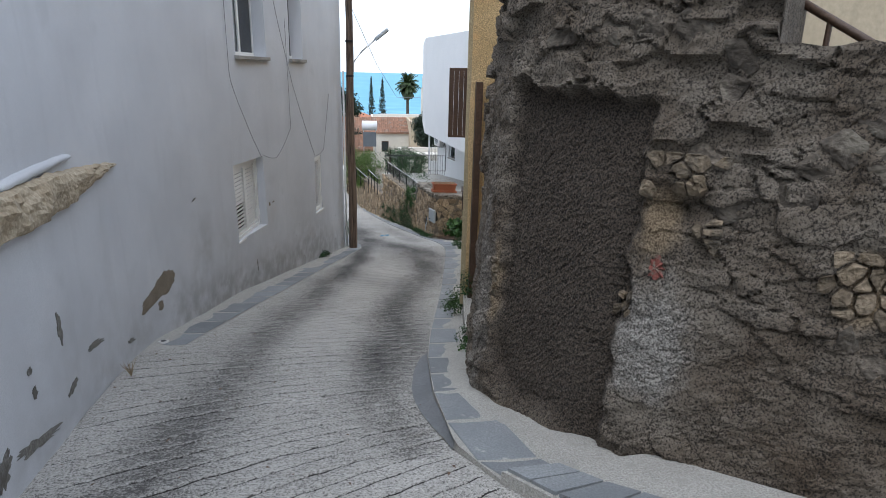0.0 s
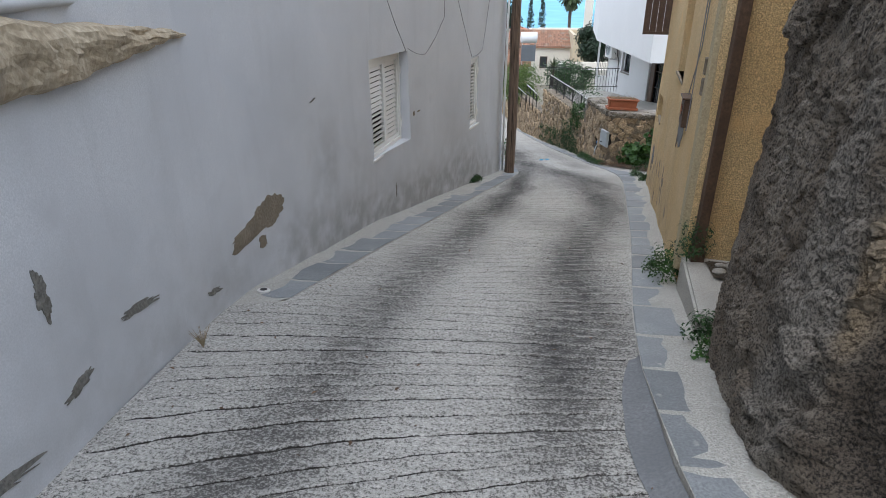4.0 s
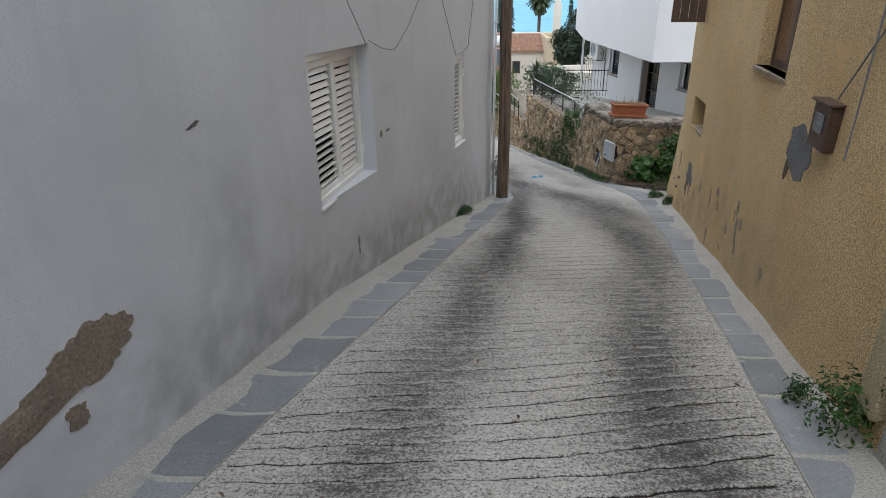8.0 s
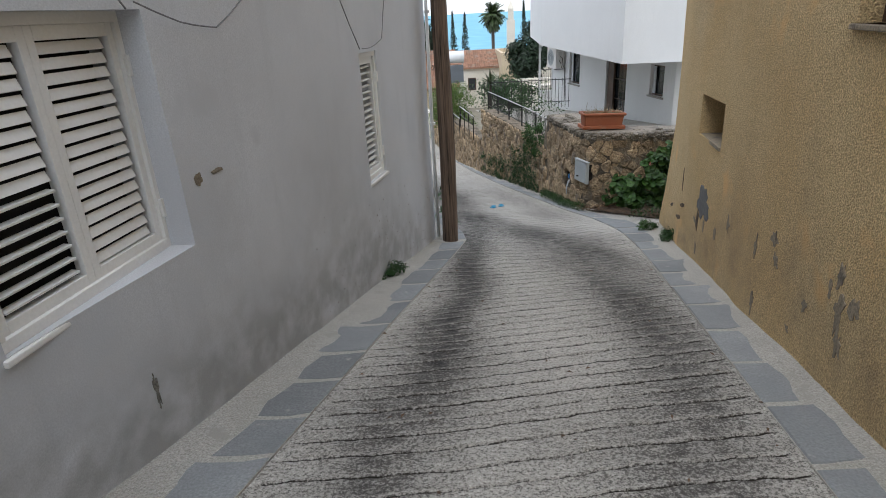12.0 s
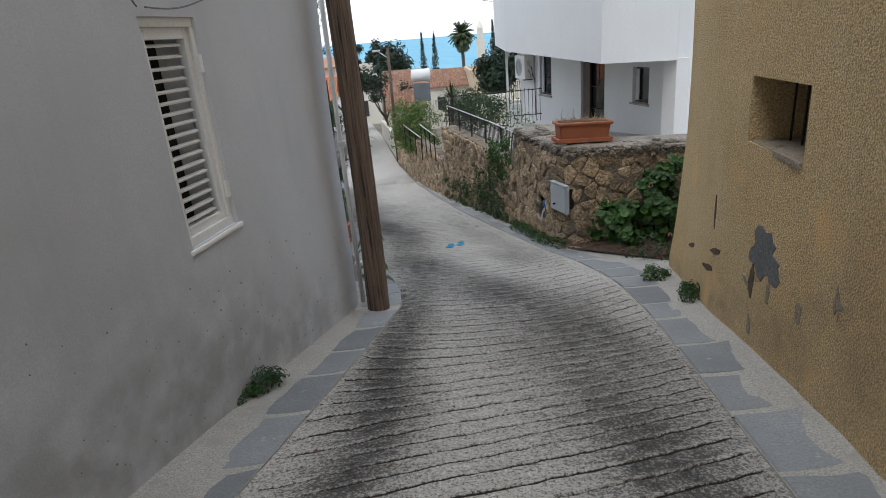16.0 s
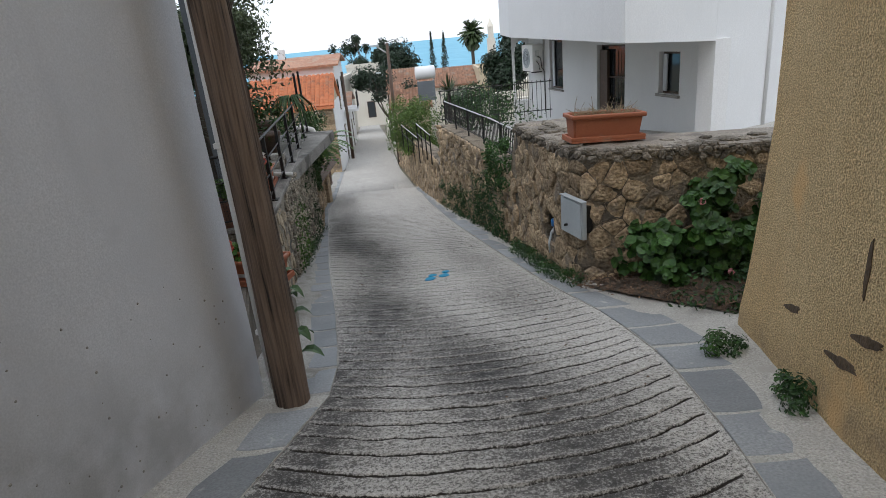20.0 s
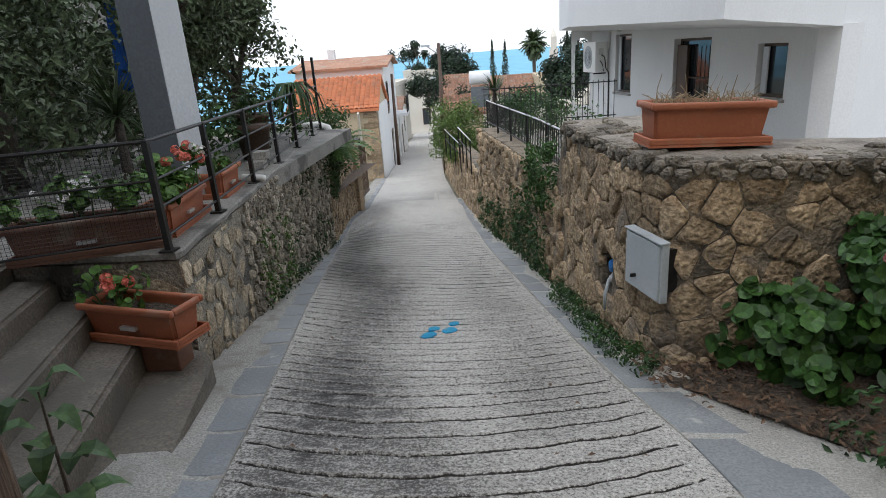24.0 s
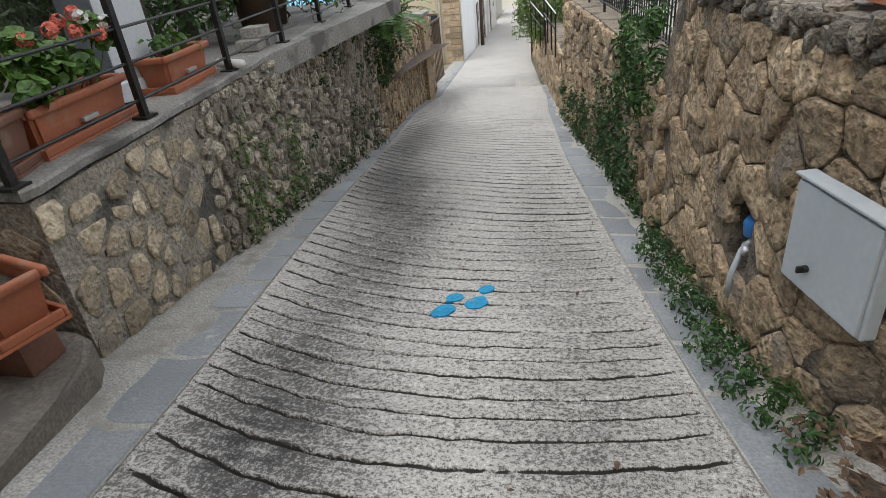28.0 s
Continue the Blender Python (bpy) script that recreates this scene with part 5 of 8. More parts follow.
# a beige terrace with an iron handrail rises behind the ruin
TR0, TR1 = Vector((4.6, 3.59, 2.3)), Vector((5.2, 2.8, 1.7))
terrace = thing("upper_terrace", "beige terrace wall with a sloping dark iron handrail", "terrace")
boxed("parapet", (4.6, 11, 4.6, 4.9, -1.0, 3.8), M_BEIGE, terrace, bevel=0.01)
tubed("handrail", [TR0, TR1], 0.024, M_BROWN, terrace)
for f in (0.02, 0.35, 0.68, 0.98):
    p = TR0.lerp(TR1, f)
    tubed("baluster", [p, p - Vector((0, 0, 0.7))], 0.016, M_BROWN, terrace, n=6)
boxed("post", (4.46, 4.56, 3.78, 3.88, 1.0, 3.2), M_BROWN, terrace, bevel=0.006)


# ---- the ochre house ----
# the unseen rear wall is kept short so skylight reaches the white house
YL = Line([(7.3, 16.48), (4.97, 15.86), (4.63, 14.2), (4.1, 11.1), (3.63, 8.28), (3.45, 7.2), (3.98, 7.1), (3.75, 5.95)])
ochre = thing("ochre_house", "ochre roughcast house with patched and stained walls", "house")
Y_A0, Y_A1 = YL.near(4.05, 10.8), YL.near(3.88, 9.81)
Y_B0, Y_B1 = YL.near(4.56, 13.68), YL.near(4.43, 12.97)
def ochre_lean(q):
    """The corner leans back above a flared foot."""
    return -0.12 * min(1.0, max(0.0, (q.y - 14.6) / 1.1)) * min(1.0, max(0.0, (q.z - zg(q.y) - 0.2) / 1.3)) ** 0.8


roughcast = strip("wall", YL, -6, 4.6, M_YELLOW, ochre, ((Y_A0, Y_A1, 0.05, 1.35), (Y_B0, Y_B1, -1.11, -0.7)), thick=0.4, step=0.11, wob=0.035, lean=ochre_lean)
# scratched and mud-splashed blotches: (along y, height over the road, half width, half height, strength)
BLOTCHES = [(8.8, 0.3, 0.5, 0.35, 0.5), (9.6, 0.35, 0.4, 0.4, 0.6), (10.3, 0.2, 0.5, 0.3, 0.6), (10.9, 0.5, 0.3, 0.45, 0.6), (11.6, 0.35, 0.5, 0.45, 0.7), (12.3, 0.6, 0.3, 0.5, 0.6), (12.8, 0.25, 0.5, 0.35, 0.7), (13.6, 0.2, 0.5, 0.25, 0.7), (14.4, 0.1, 0.6, 0.16, 0.8), (15.3, 0.08, 0.6, 0.14, 0.9), (11.0, 1.2, 0.1, 0.5, 0.35), (9.2, 1.0, 0.12, 0.5, 0.4), (12.2, 1.3, 0.15, 0.3, 0.35), (15.5, 0.6, 0.2, 0.4, 0.3)]
grime = []
for v in roughcast.data.vertices:
    x, y, z = v.co
    h = z - zg(y)
    d = 0.0
    for sy, sh, ry, rh, w in BLOTCHES:
        e = ((y - sy) / ry) ** 2 + ((h - sh) / rh) ** 2
        if e < 4:
            d += w * math.exp(-e) * 0.6 * max(0.0, 0.75 + 0.7 * noise.noise((y * 5, h * 3, sy)) + 0.8 * noise.noise((y * 17, h * 9, sy)))
    grime.append(min(0.85, d))
roughcast.data.attributes.new("grime", "FLOAT", "POINT").data.foreach_set("value", grime)
bm = bmesh.new()
w = Y_A1 - Y_A0
for q in ((0, 0.06, 0, 1.3), (w - 0.06, w, 0, 1.3), (0.06, w - 0.06, 0, 0.07), (0.06, w - 0.06, 1.23, 1.3), (w / 2 - 0.04, w / 2 + 0.04, 0.07, 1.23)):
    box(bm, q[0], q[1], 0.13, 0.18, q[2], q[3], None, 0.004)
win = part("window", bm, M_BROWN, ochre, "window closed by brown slatted wooden shutters")
win.matrix_basis = YL.mount(Y_A0, 0.05)
for half in (0, 1):
    for i in range(5):
        a = 0.06 + half * (w / 2 - 0.02) + i * (w / 2 - 0.1) / 5
        boxed("slat", (a, a + (w / 2 - 0.1) / 5 - 0.008, 0.142, 0.165, 0.07, 1.23), M_SLATWOOD, win, bevel=0.003)
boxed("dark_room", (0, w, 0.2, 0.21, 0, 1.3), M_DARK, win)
boxed("sill", (-0.03, w + 0.03, -0.012, 0.13, -0.03, 0.0), M_FLAKE, win, bevel=0.006)
bm = bmesh.new()
w = Y_B1 - Y_B0
box(bm, 0.004, w - 0.004, 0.0, 0.3, -0.03, 0.008, None, 0.004)
win = part("window", bm, M_FLAKE, ochre, "small unglazed window with iron bars")
win.matrix_basis = YL.mount(Y_B0, -1.11)
boxed("dark_room", (0, w, 0.34, 0.35, 0, 0.41), M_DARK, win)
for i in range(4):
    a = w * (i + 0.6) / 4.4
    tubed("bar", [(a, 0.2, 0), (a, 0.2, 0.41)], 0.008, M_IRON, win, n=6)
# an open plank shutter stands out from the wall
mx = YL.mount(YL.near(4.6, 13.95), 0.27)
bm = bmesh.new()
box(bm, -0.02, 0.02, -0.46, -0.01, 0, 0.05, None, 0.003)
box(bm, -0.02, 0.02, -0.46, -0.01, 1.5, 1.57, None, 0.003)
leaf_ob = part("shutter", bm, M_BROWN, ochre, "open dark brown plank shutter")
leaf_ob.matrix_basis = mx
for i in range(4):
    boxed("plank", (-0.014, 0.014, -0.46 + i * 0.1125, -0.352 + i * 0.1125, 0.05, 1.5), M_BROWN, leaf_ob, bevel=0.003)
# grey mortar patches; the small brown ones draw gouges as flat dark flakes
for x, y, z, w, h, sl, sd in ((3.775, 9.15, -0.37, 0.46, 0.4, 0, 1), (3.80, 9.32, -0.52, 0.08, 0.16, 0, 2), (4.49, 13.3, -1.75, 0.4, 0.32, 0.1, 3), (4.5, 13.42, -1.98, 0.1, 0.2, 0.6, 4), (4.47, 13.1, -1.82, 0.16, 0.14, 0.0, 14), (4.79, 15.0, -2.32, 0.26, 0.045, 0.35, 5), (4.615, 14.13, -2.05, 0.22, 0.055, 0.3, 6), (4.65, 14.32, -2.26, 0.3, 0.05, 0.25, 7), (4.63, 14.22, -1.75, 0.04, 0.28, 0.5, 8)):
    patch(YL, YL.near(x, y), z, ragged(w, h, sd + 40, 22, 0.22, sl), M_PATCH if w > 0.12 and h > 0.1 else M_SCUFF, "mortar_patch", ochre, 0.035, ochre_lean)
rnd = random.Random(47)
for i in range(18):
    y = rnd.uniform(9.2, 13.6)
    x = sample([(8.28, 3.63), (11.1, 4.1), (14.2, 4.63)], y)
    patch(YL, YL.near(x, y), zg(y) + rnd.uniform(0.15, 0.75), ragged(rnd.uniform(0.03, 0.1), rnd.uniform(0.04, 0.18), 300 + i, 18, 0.5, rnd.uniform(-0.5, 0.5)), M_FLAKE, "flaked_patch", ochre, 0.035)
meter = thing("meter_box", "small dark brown electricity meter box with a glass front", "meter box", YL.mount(YL.near(3.72, 8.87), -0.23))
boxed("case", (0.0, 0.3, -0.06, 0.02, 0, 0.28), M_BROWN, meter, bevel=0.012)
boxed("pane", (0.07, 0.23, -0.066, -0.058, 0.1, 0.22), M_GLASS, meter, bevel=0.002)
boxed("hood", (-0.015, 0.315, -0.08, 0.02, 0.283, 0.3), M_BROWN, meter, bevel=0.004)
for pts in (((8.1, 3.5), (8.15, 0.6), (8.6, 0.1)), ((8.35, 3.2), (8.4, 1.6)), ((8.3, -0.2), (8.25, 3.4))):
    tagged(tubed("cable", [YL.at(YL.near(3.63 - (8.28 - y) * 0.167, y), z, 0.03) for y, z in pts], 0.0055, M_CABLE, n=5), "thin dark cable clipped to the ochre wall", "cable", "ochre wall cables")
bm = bmesh.new()
for a, b in ((0.0, 0.0), (0.0, 0.17), (0.13, 0.02)):
    box(bm, a, a + 0.1, -0.032, 0.0, b, b + 0.014)
    box(bm, a, a + 0.1, -0.032, 0.0, b + 0.12, b + 0.134)
    box(bm, a, a + 0.014, -0.032, 0.0, b + 0.014, b + 0.12)
    box(bm, a + 0.086, a + 0.1, -0.032, 0.0, b + 0.014, b + 0.12)
ob = part("painted_numbers", bm, M_BARE, ochre, "faint dark outlined square marks")
ob.matrix_basis = YL.mount(YL.near(3.53, 7.75), 0.25)
pilaster = boxed("pilaster", (-0.02, 0.16, -0.05, 0.1, -0.4, 4.8), M_CREAM, ochre, "pale ochre corner pilaster", 0.015)
pilaster.matrix_basis = YL.mount(YL.near(3.45, 7.22) - 0.17, -0.8)
doorframe = thing("door_post", "dark brown wooden door post beside the step", "door post", pose(3.52, 7.1, -1.05))
boxed("post", (-0.03, 0.05, -0.05, 0.04, 0, 2.7), M_BROWN, doorframe, bevel=0.008)
boxed("base_block", (-0.045, 0.065, -0.065, 0.055, 0, 0.12), M_BROWN, doorframe, bevel=0.008)
for x, y, z, w, h, sd in ((3.83, 6.5, -0.35, 0.2, 0.14, 1), (3.86, 6.62, -0.1, 0.16, 0.12, 2), (3.82, 6.4, -0.55, 0.14, 0.1, 3)):
    patch(YL, YL.near(x, y), z, ragged(w, h, sd + 70, 18, 0.25), M_PATCH, "mortar_patch", ochre, 0.035)
step = thing("entry_step", "pale speckled concrete doorstep slab against the ochre house", "step")
bm = bmesh.new()
ring = [(3.29, 6.1), (3.44, 7.18), (3.97, 7.08), (3.8, 6.05)]
lo = [bm.verts.new((x, y, zg(y) - 0.1)) for x, y in ring]
hi = [bm.verts.new((x, y, -1.03)) for x, y in ring]
for i in range(4):
    bm.faces.new((lo[i], lo[(i + 1) % 4], hi[(i + 1) % 4], hi[i]))
bm.faces.new(hi)
bmesh.ops.bevel(bm, geom=[e for e in bm.edges if all(v in hi for v in e.verts)], offset=0.02, segments=2, affect="EDGES")
part("slab", bm, M_STEPPALE, step)


inner_step = thing("inner_step", "second worn concrete step inside the doorway recess", "step", pose(3.86, 6.35, -0.98, 0, 0, -8))
boxed("slab", (-0.14, 0.25, -0.25, 0.3, -0.2, 0.1), M_CEMENT, inner_step, bevel=0.02)
rnd = random.Random(66)
hollow = thing("soil_hollow", "dark soil with broken stones behind the doorstep", "soil", pose(3.74, 6.86, -1.03))
bm = bmesh.new()
bmesh.ops.create_grid(bm, x_segments=8, y_segments=8, size=0.16)
for v in bm.verts:
    v.co.z = 0.02 + 0.02 * noise.noise(v.co * 14)
part("soil", bm, M_SOIL, hollow)
for k in range(7):
    bm = bmesh.new()
    r = rnd.uniform(0.02, 0.045)
    bmesh.ops.create_icosphere(bm, subdivisions=2, radius=r)
    o = Vector((rnd.uniform(-0.12, 0.12), rnd.uniform(-0.13, 0.1), 0.03))
    for v in bm.verts:
        v.co = Vector((v.co.x * 1.3, v.co.y, v.co.z * 0.7)) * (1 + 0.25 * noise.noise(v.co * 40 + o * 30)) + o
    part("pebble", bm, M_CAP, hollow)


# ---- the timber pole with its lamp ----
pole = thing("utility_pole", "weathered brown timber utility pole with a street lamp", "utility pole", pose(1.84, 15.24, zg(15.24) - 0.02))
bm = bmesh.new()
rings = []
for i in range(61):
    z = 7.2 * i / 60
    cx, cy = 0.012 * math.sin(z * 1.45), 0.01 * math.cos(z * 1.1)
    r0 = 0.11 - 0.0045 * z
    ring = []
    for j in range(40):
        w = 2 * math.pi * j / 40
        d = Vector((math.cos(w), math.sin(w), 0))
        crack = max(0.0, noise.noise((d.x * 5.5, d.y * 5.5, z * 0.35)) - 0.12) * 0.06
        r = r0 * (1 + 0.07 * noise.noise((d.x * 1.5, d.y * 1.5, z * 0.8))) - crack + 0.004 * noise.noise((d.x * 9, d.y * 9, z * 2.5))
        ring.append(bm.verts.new((cx + d.x * r, cy + d.y * r, z)))
    rings.append(ring)
for p, q in zip(rings, rings[1:]):
    for j in range(40):
        bm.faces.new((p[j], p[(j + 1) % 40], q[(j + 1) % 40], q[j]))
bm.faces.new(rings[-1])
part("trunk", bm, M_WOOD, pole, smooth=True)
tubed("lamp_arm", [(0.08, -0.02, 4.5), (0.1, -0.02, 4.75), (0.3, -0.02, 5.0), (0.62, -0.02, 5.28)], 0.02, M_ALU, pole)
bm = bmesh.new()
mx = Matrix.Translation((0.78, -0.02, 5.4)) @ Matrix.Rotation(radians(-38), 4, "Y")
box(bm, -0.2, 0.2, -0.07, 0.07, -0.045, 0.045, mx, 0.03)
part("lamp_head", bm, M_STEEL, pole, "pale grey lamp head", smooth=True)
for z in (4.4, 5.2):
    bm = bmesh.new()
    tube(bm, [(0, 0, z), (0, 0, z + 0.05)], 0.098, 14)
    part("clamp", bm, M_IRON, pole)
pipe = thing("drain_pipe", "thin pale conduit pipe up the house corner", "pipe", pose(1.67, 15.42, zg(15.4) + 0.05))
tubed("tube", [(0, 0, 0), (-0.01, 0.02, 1.4), (0, 0.03, 4.5)], 0.022, M_PIPE, pipe)
for z in (0.4, 1.6, 3.0):
    boxed("bracket", (-0.035, 0.035, -0.01, 0.05, z, z + 0.03), M_PIPE, pipe)


# ---- the rubble garden wall down the right side ----
GR = Line([(0.9, 42), (2.3, 32.5), (2.95, 26.5), (3.66, 22), (3.96, 19.4), (4.1, 18.4), (4.18, 17.92), (4.3, 17.62), (4.4, 17.54), (4.62, 17.53), (9.5, 17.36)])
HOLE_S, HOLE_Z = GR.near(4.1, 18.4), -2.84
S_FRONT, S_DROP, S_LOW = GR.near(4.4, 17.54), GR.near(3.93, 19.7), GR.near(2.95, 26.5)


def garden_top(s):
    if s > S_DROP:
        return -1.85 - 0.03 * max(0, s - S_FRONT)
    if s > S_LOW:
        return -2.70 + 0.19 * (s - S_LOW) / (S_DROP - S_LOW)
    return -4.95 + 1.3 * s / S_LOW


def garden_foot(s):
    p = GR.at(s, 0)
    return zg(p.y) - 0.15


garden = tagged(strip("wall_garden", GR, lambda s: garden_foot(s) - 0.3, lambda s: garden_top(s) - 0.03, M_MORTAR, None, ((HOLE_S - 0.11, HOLE_S + 0.11, -3.0, -2.68),), thick=0.75, step=0.25, wob=0.03, s0=S_DROP, s1=GR.len), "honey-coloured rubble garden wall with dark mortar", "wall", kind="structure")
polys = rubble(S_DROP + 0.01, GR.len - 1.5, garden_foot, lambda s: garden_top(s) - 0.1, 0.225, 0.178, 12, 0.007, 0.43, 0.13)
polys = [p for p in polys if abs(sum(q[0] for q in p) / len(p) - HOLE_S) > 0.19 or abs(sum(q[1] for q in p) / len(p) - HOLE_Z) > 0.2]
stone_wall(garden, GR, polys, M_STONE, 21, S_FRONT, 0.017, 290)
strip("mortar_cap", GR, lambda s: garden_top(s) - 0.055, lambda s: garden_top(s) - 0.008 + 0.012 * noise.noise((s * 5, 0, 0)), M_CAPROUGH, garden, thick=0.73, step=0.12, s0=S_DROP + 0.005, s1=GR.len - 0.005)
# flat coping stones
rnd = random.Random(14)
stone_wall(garden, GR, rubble(S_DROP + 0.01, GR.len - 1.4, lambda s: garden_top(s) - 0.1, lambda s: garden_top(s) - 0.005, 0.12, 0.05, 19, 0.008, 0.45, 0.16), M_COPING, 24, S_FRONT, 0.03, 110, rest="distant_cap_stones")
for row in range(3):
    s = S_DROP + 0.05 * row
    while s < GR.len - 1.2:
        w = rnd.uniform(0.06, 0.2)
        if rnd.random() < 0.85 and not (row and 4.1 < GR.at(s, 0).x < 5.1):
            d0, d1 = 0.02 - 0.15 * row + rnd.uniform(-0.02, 0.02), -0.11 - 0.15 * row + rnd.uniform(-0.02, 0.02)
            cs, co, zt = s + w / 2, (d0 + d1) / 2, garden_top(s) + rnd.uniform(-0.012, 0.022)
            out = [(a, b) for a, b in ragged(w, abs(d1 - d0), rnd.randint(1, 900), 9, 0.3)]
            bm = bmesh.new()
            lo = [bm.verts.new(GR.at(cs + a, zt - 0.05, co + b)) for a, b in out]
            mid = [bm.verts.new(GR.at(cs + a, zt - 0.008, co + b)) for a, b in out]
            hi = [bm.verts.new(GR.at(cs + a * 0.8, zt + rnd.uniform(-0.004, 0.006), co + b * 0.8)) for a, b in out]
            for g, h in ((lo, mid), (mid, hi)):
                for j in range(9):
                    bm.faces.new((g[j], g[(j + 1) % 9], h[(j + 1) % 9], h[j]))
            bm.faces.new(hi)
            part("coping_stone", bm, M_COPING, garden)
        s += w
lower = tagged(strip("wall_garden_lower", GR, lambda s: garden_foot(s) - 0.3, lambda s: garden_top(s), M_MORTAR, None, (), thick=0.4, step=0.35, wob=0.04, s0=S_LOW, s1=S_DROP), "ivy-grown rubble wall carrying an iron fence", "wall", kind="structure")
stone_wall(lower, GR, rubble(S_LOW, S_DROP, garden_foot, garden_top, 0.23, 0.18, 15, 0.018), M_STONE, 22, S_DROP, 0.035, 240)
bottom = tagged(strip("wall_garden_end", GR, lambda s: garden_foot(s) - 0.3, garden_top, M_MORTAR, None, (), thick=0.4, step=0.6, wob=0.04, s0=0, s1=S_LOW), "far end of the rubble garden wall down the lane", "wall", kind="structure")
stone_wall(bottom, GR, rubble(0, S_LOW, garden_foot, garden_top, 0.3, 0.26, 16, 0.03), M_STONE, 23, S_LOW, 0.035, 90)
# unseen floor made pale to throw light up onto the white house
tagged(raw("garden_floor", [(4.3, 18.1, -2.5), (14, 18.1, -2.5), (14, 32, -3.6), (3.0, 32, -3.6), (3.4, 26.5, -3.0), (4.2, 20, -2.55)], [(0, 1, 2, 3, 4, 5)], M_CEMENT), "unseen pale floor behind the garden wall, added to bounce light", "ground", kind="structure")
# earth bed at the foot of the front face
bm = bmesh.new()
bed = [(4.3, 17.72), (4.25, 17.3), (4.5, 16.85), (4.95, 16.25), (5.2, 15.95), (7.5, 16.4), (7.5, 17.7)]
vs = [bm.verts.new((x, y, zg(y) + 0.05 + 0.03 * math.sin(x * 7))) for x, y in bed]
c = bm.verts.new((5.2, 17.1, zg(17.1) + 0.16))
for i in range(len(vs)):
    bm.faces.new((vs[i], vs[(i + 1) % len(vs)], c))
bmesh.ops.subdivide_edges(bm, edges=bm.edges, cuts=6, use_grid_fill=True)
for v in bm.verts:
    v.co.z += 0.025 * noise.noise(v.co * 6)
tagged(part("earth_bed", bm, M_EARTH, smooth=True), "brown leaf-strewn earth at the wall's foot", "ground", kind="structure")
rnd = random.Random(9)
verts, faces = [], []
for _ in range(1700):
    x, y = rnd.uniform(4.1, 6.0), rnd.uniform(16.1, 17.6)
    if x + (y - 16.1) * 0.8 < 4.95:
        continue
    leaf(verts, faces, (x, y, zg(y) + 0.06 + 0.06 * rnd.random()), (rnd.uniform(-0.6, 0.6), rnd.uniform(-0.6, 0.6), 1), 0.045, rnd)
tagged(raw("leaf_litter", verts, faces, M_LITTER), "dry brown leaves and twigs on the earth", "leaf litter", kind="stuff")


def trough(name, label, L, D, H, mx, group="", tray=True, tag=True, m=None):
    """A moulded plastic window-box: tapered body, rolled rim, tray and soil."""
    t = thing(name, label, "planter", mx, group)
    bm = bmesh.new()
    rings = []
    for z, k in ((0.02, 0.0), (0.04, 0.002), (H * 0.8, 0.02), (H - 0.035, 0.024)):
        rings.append([bm.verts.new((sx * (L / 2 - 0.035 + k), sy * (D / 2 - 0.035 + k), z)) for sx, sy in ((-1, -1), (1, -1), (1, 1), (-1, 1))])
    inner = [bm.verts.new((v.co.x * 0.96, v.co.y * 0.92, v.co.z)) for v in rings[-1]]
    deep = [bm.verts.new((v.co.x * 0.94, v.co.y * 0.9, H * 0.5)) for v in rings[-1]]
    bm.faces.new(rings[0])
    for g, h in zip(rings + [inner], rings[1:] + [inner, deep]):
        if g is h:
            continue
        for j in range(4):
            bm.faces.new((g[j], g[(j + 1) % 4], h[(j + 1) % 4], h[j]))
    bmesh.ops.bevel(bm, geom=[e for e in bm.edges if abs(e.verts[0].co.z - e.verts[1].co.z) > 0.05], offset=0.02, segments=3, affect="EDGES")
    part("body", bm, m or M_TERRA, t)
    for z0, z1, o in ((H - 0.045, H, 0.012),):
        bm = bmesh.new()
        x, y = L / 2 + o, D / 2 + o
        for q in ((-x, x, -y, -y + 0.035), (-x, x, y - 0.035, y), (-x, -x + 0.035, -y + 0.035, y - 0.035), (x - 0.035, x, -y + 0.035, y - 0.035)):
            box(bm, *q, z0, z1, None, 0.015)
        part("rim", bm, m or M_TERRA, t, smooth=True)
    if tray:
        bm = bmesh.new()
        x, y = L / 2 + 0.012, D / 2 + 0.012
        box(bm, -x, x, -y, y, 0.0, 0.015)
        for q in ((-x, x, -y, -y + 0.02), (-x, x, y - 0.02, y), (-x, -x + 0.02, -y + 0.02, y - 0.02), (x - 0.02, x, -y + 0.02, y - 0.02)):
            box(bm, *q, 0.015, 0.055, None, 0.008)
        part("tray", bm, m or M_TERRA, t)
    bm = bmesh.new()
    bmesh.ops.create_grid(bm, x_segments=14, y_segments=6, size=0.5)
    for v in bm.verts:
        v.co = (v.co.x * (L - 0.09), v.co.y * (D - 0.09), H - 0.06 + 0.012 * noise.noise(v.co * 9))
    part("soil", bm, M_SOIL, t)
    if tag:
        boxed("label", (-0.06, 0.06, -D / 2 - 0.002, -D / 2 + 0.03, H * 0.36, H * 0.46), M_ALU, t, "small worn pale sticker", 0.002)
    return t


top_box = trough("planter", "long terracotta planter of dry stalks on the stone wall", 0.74, 0.3, 0.27, pose(4.6, 18.02, -1.838, 0, 2.5, 5), tag=False)
rnd = random.Random(4)
bm = bmesh.new()
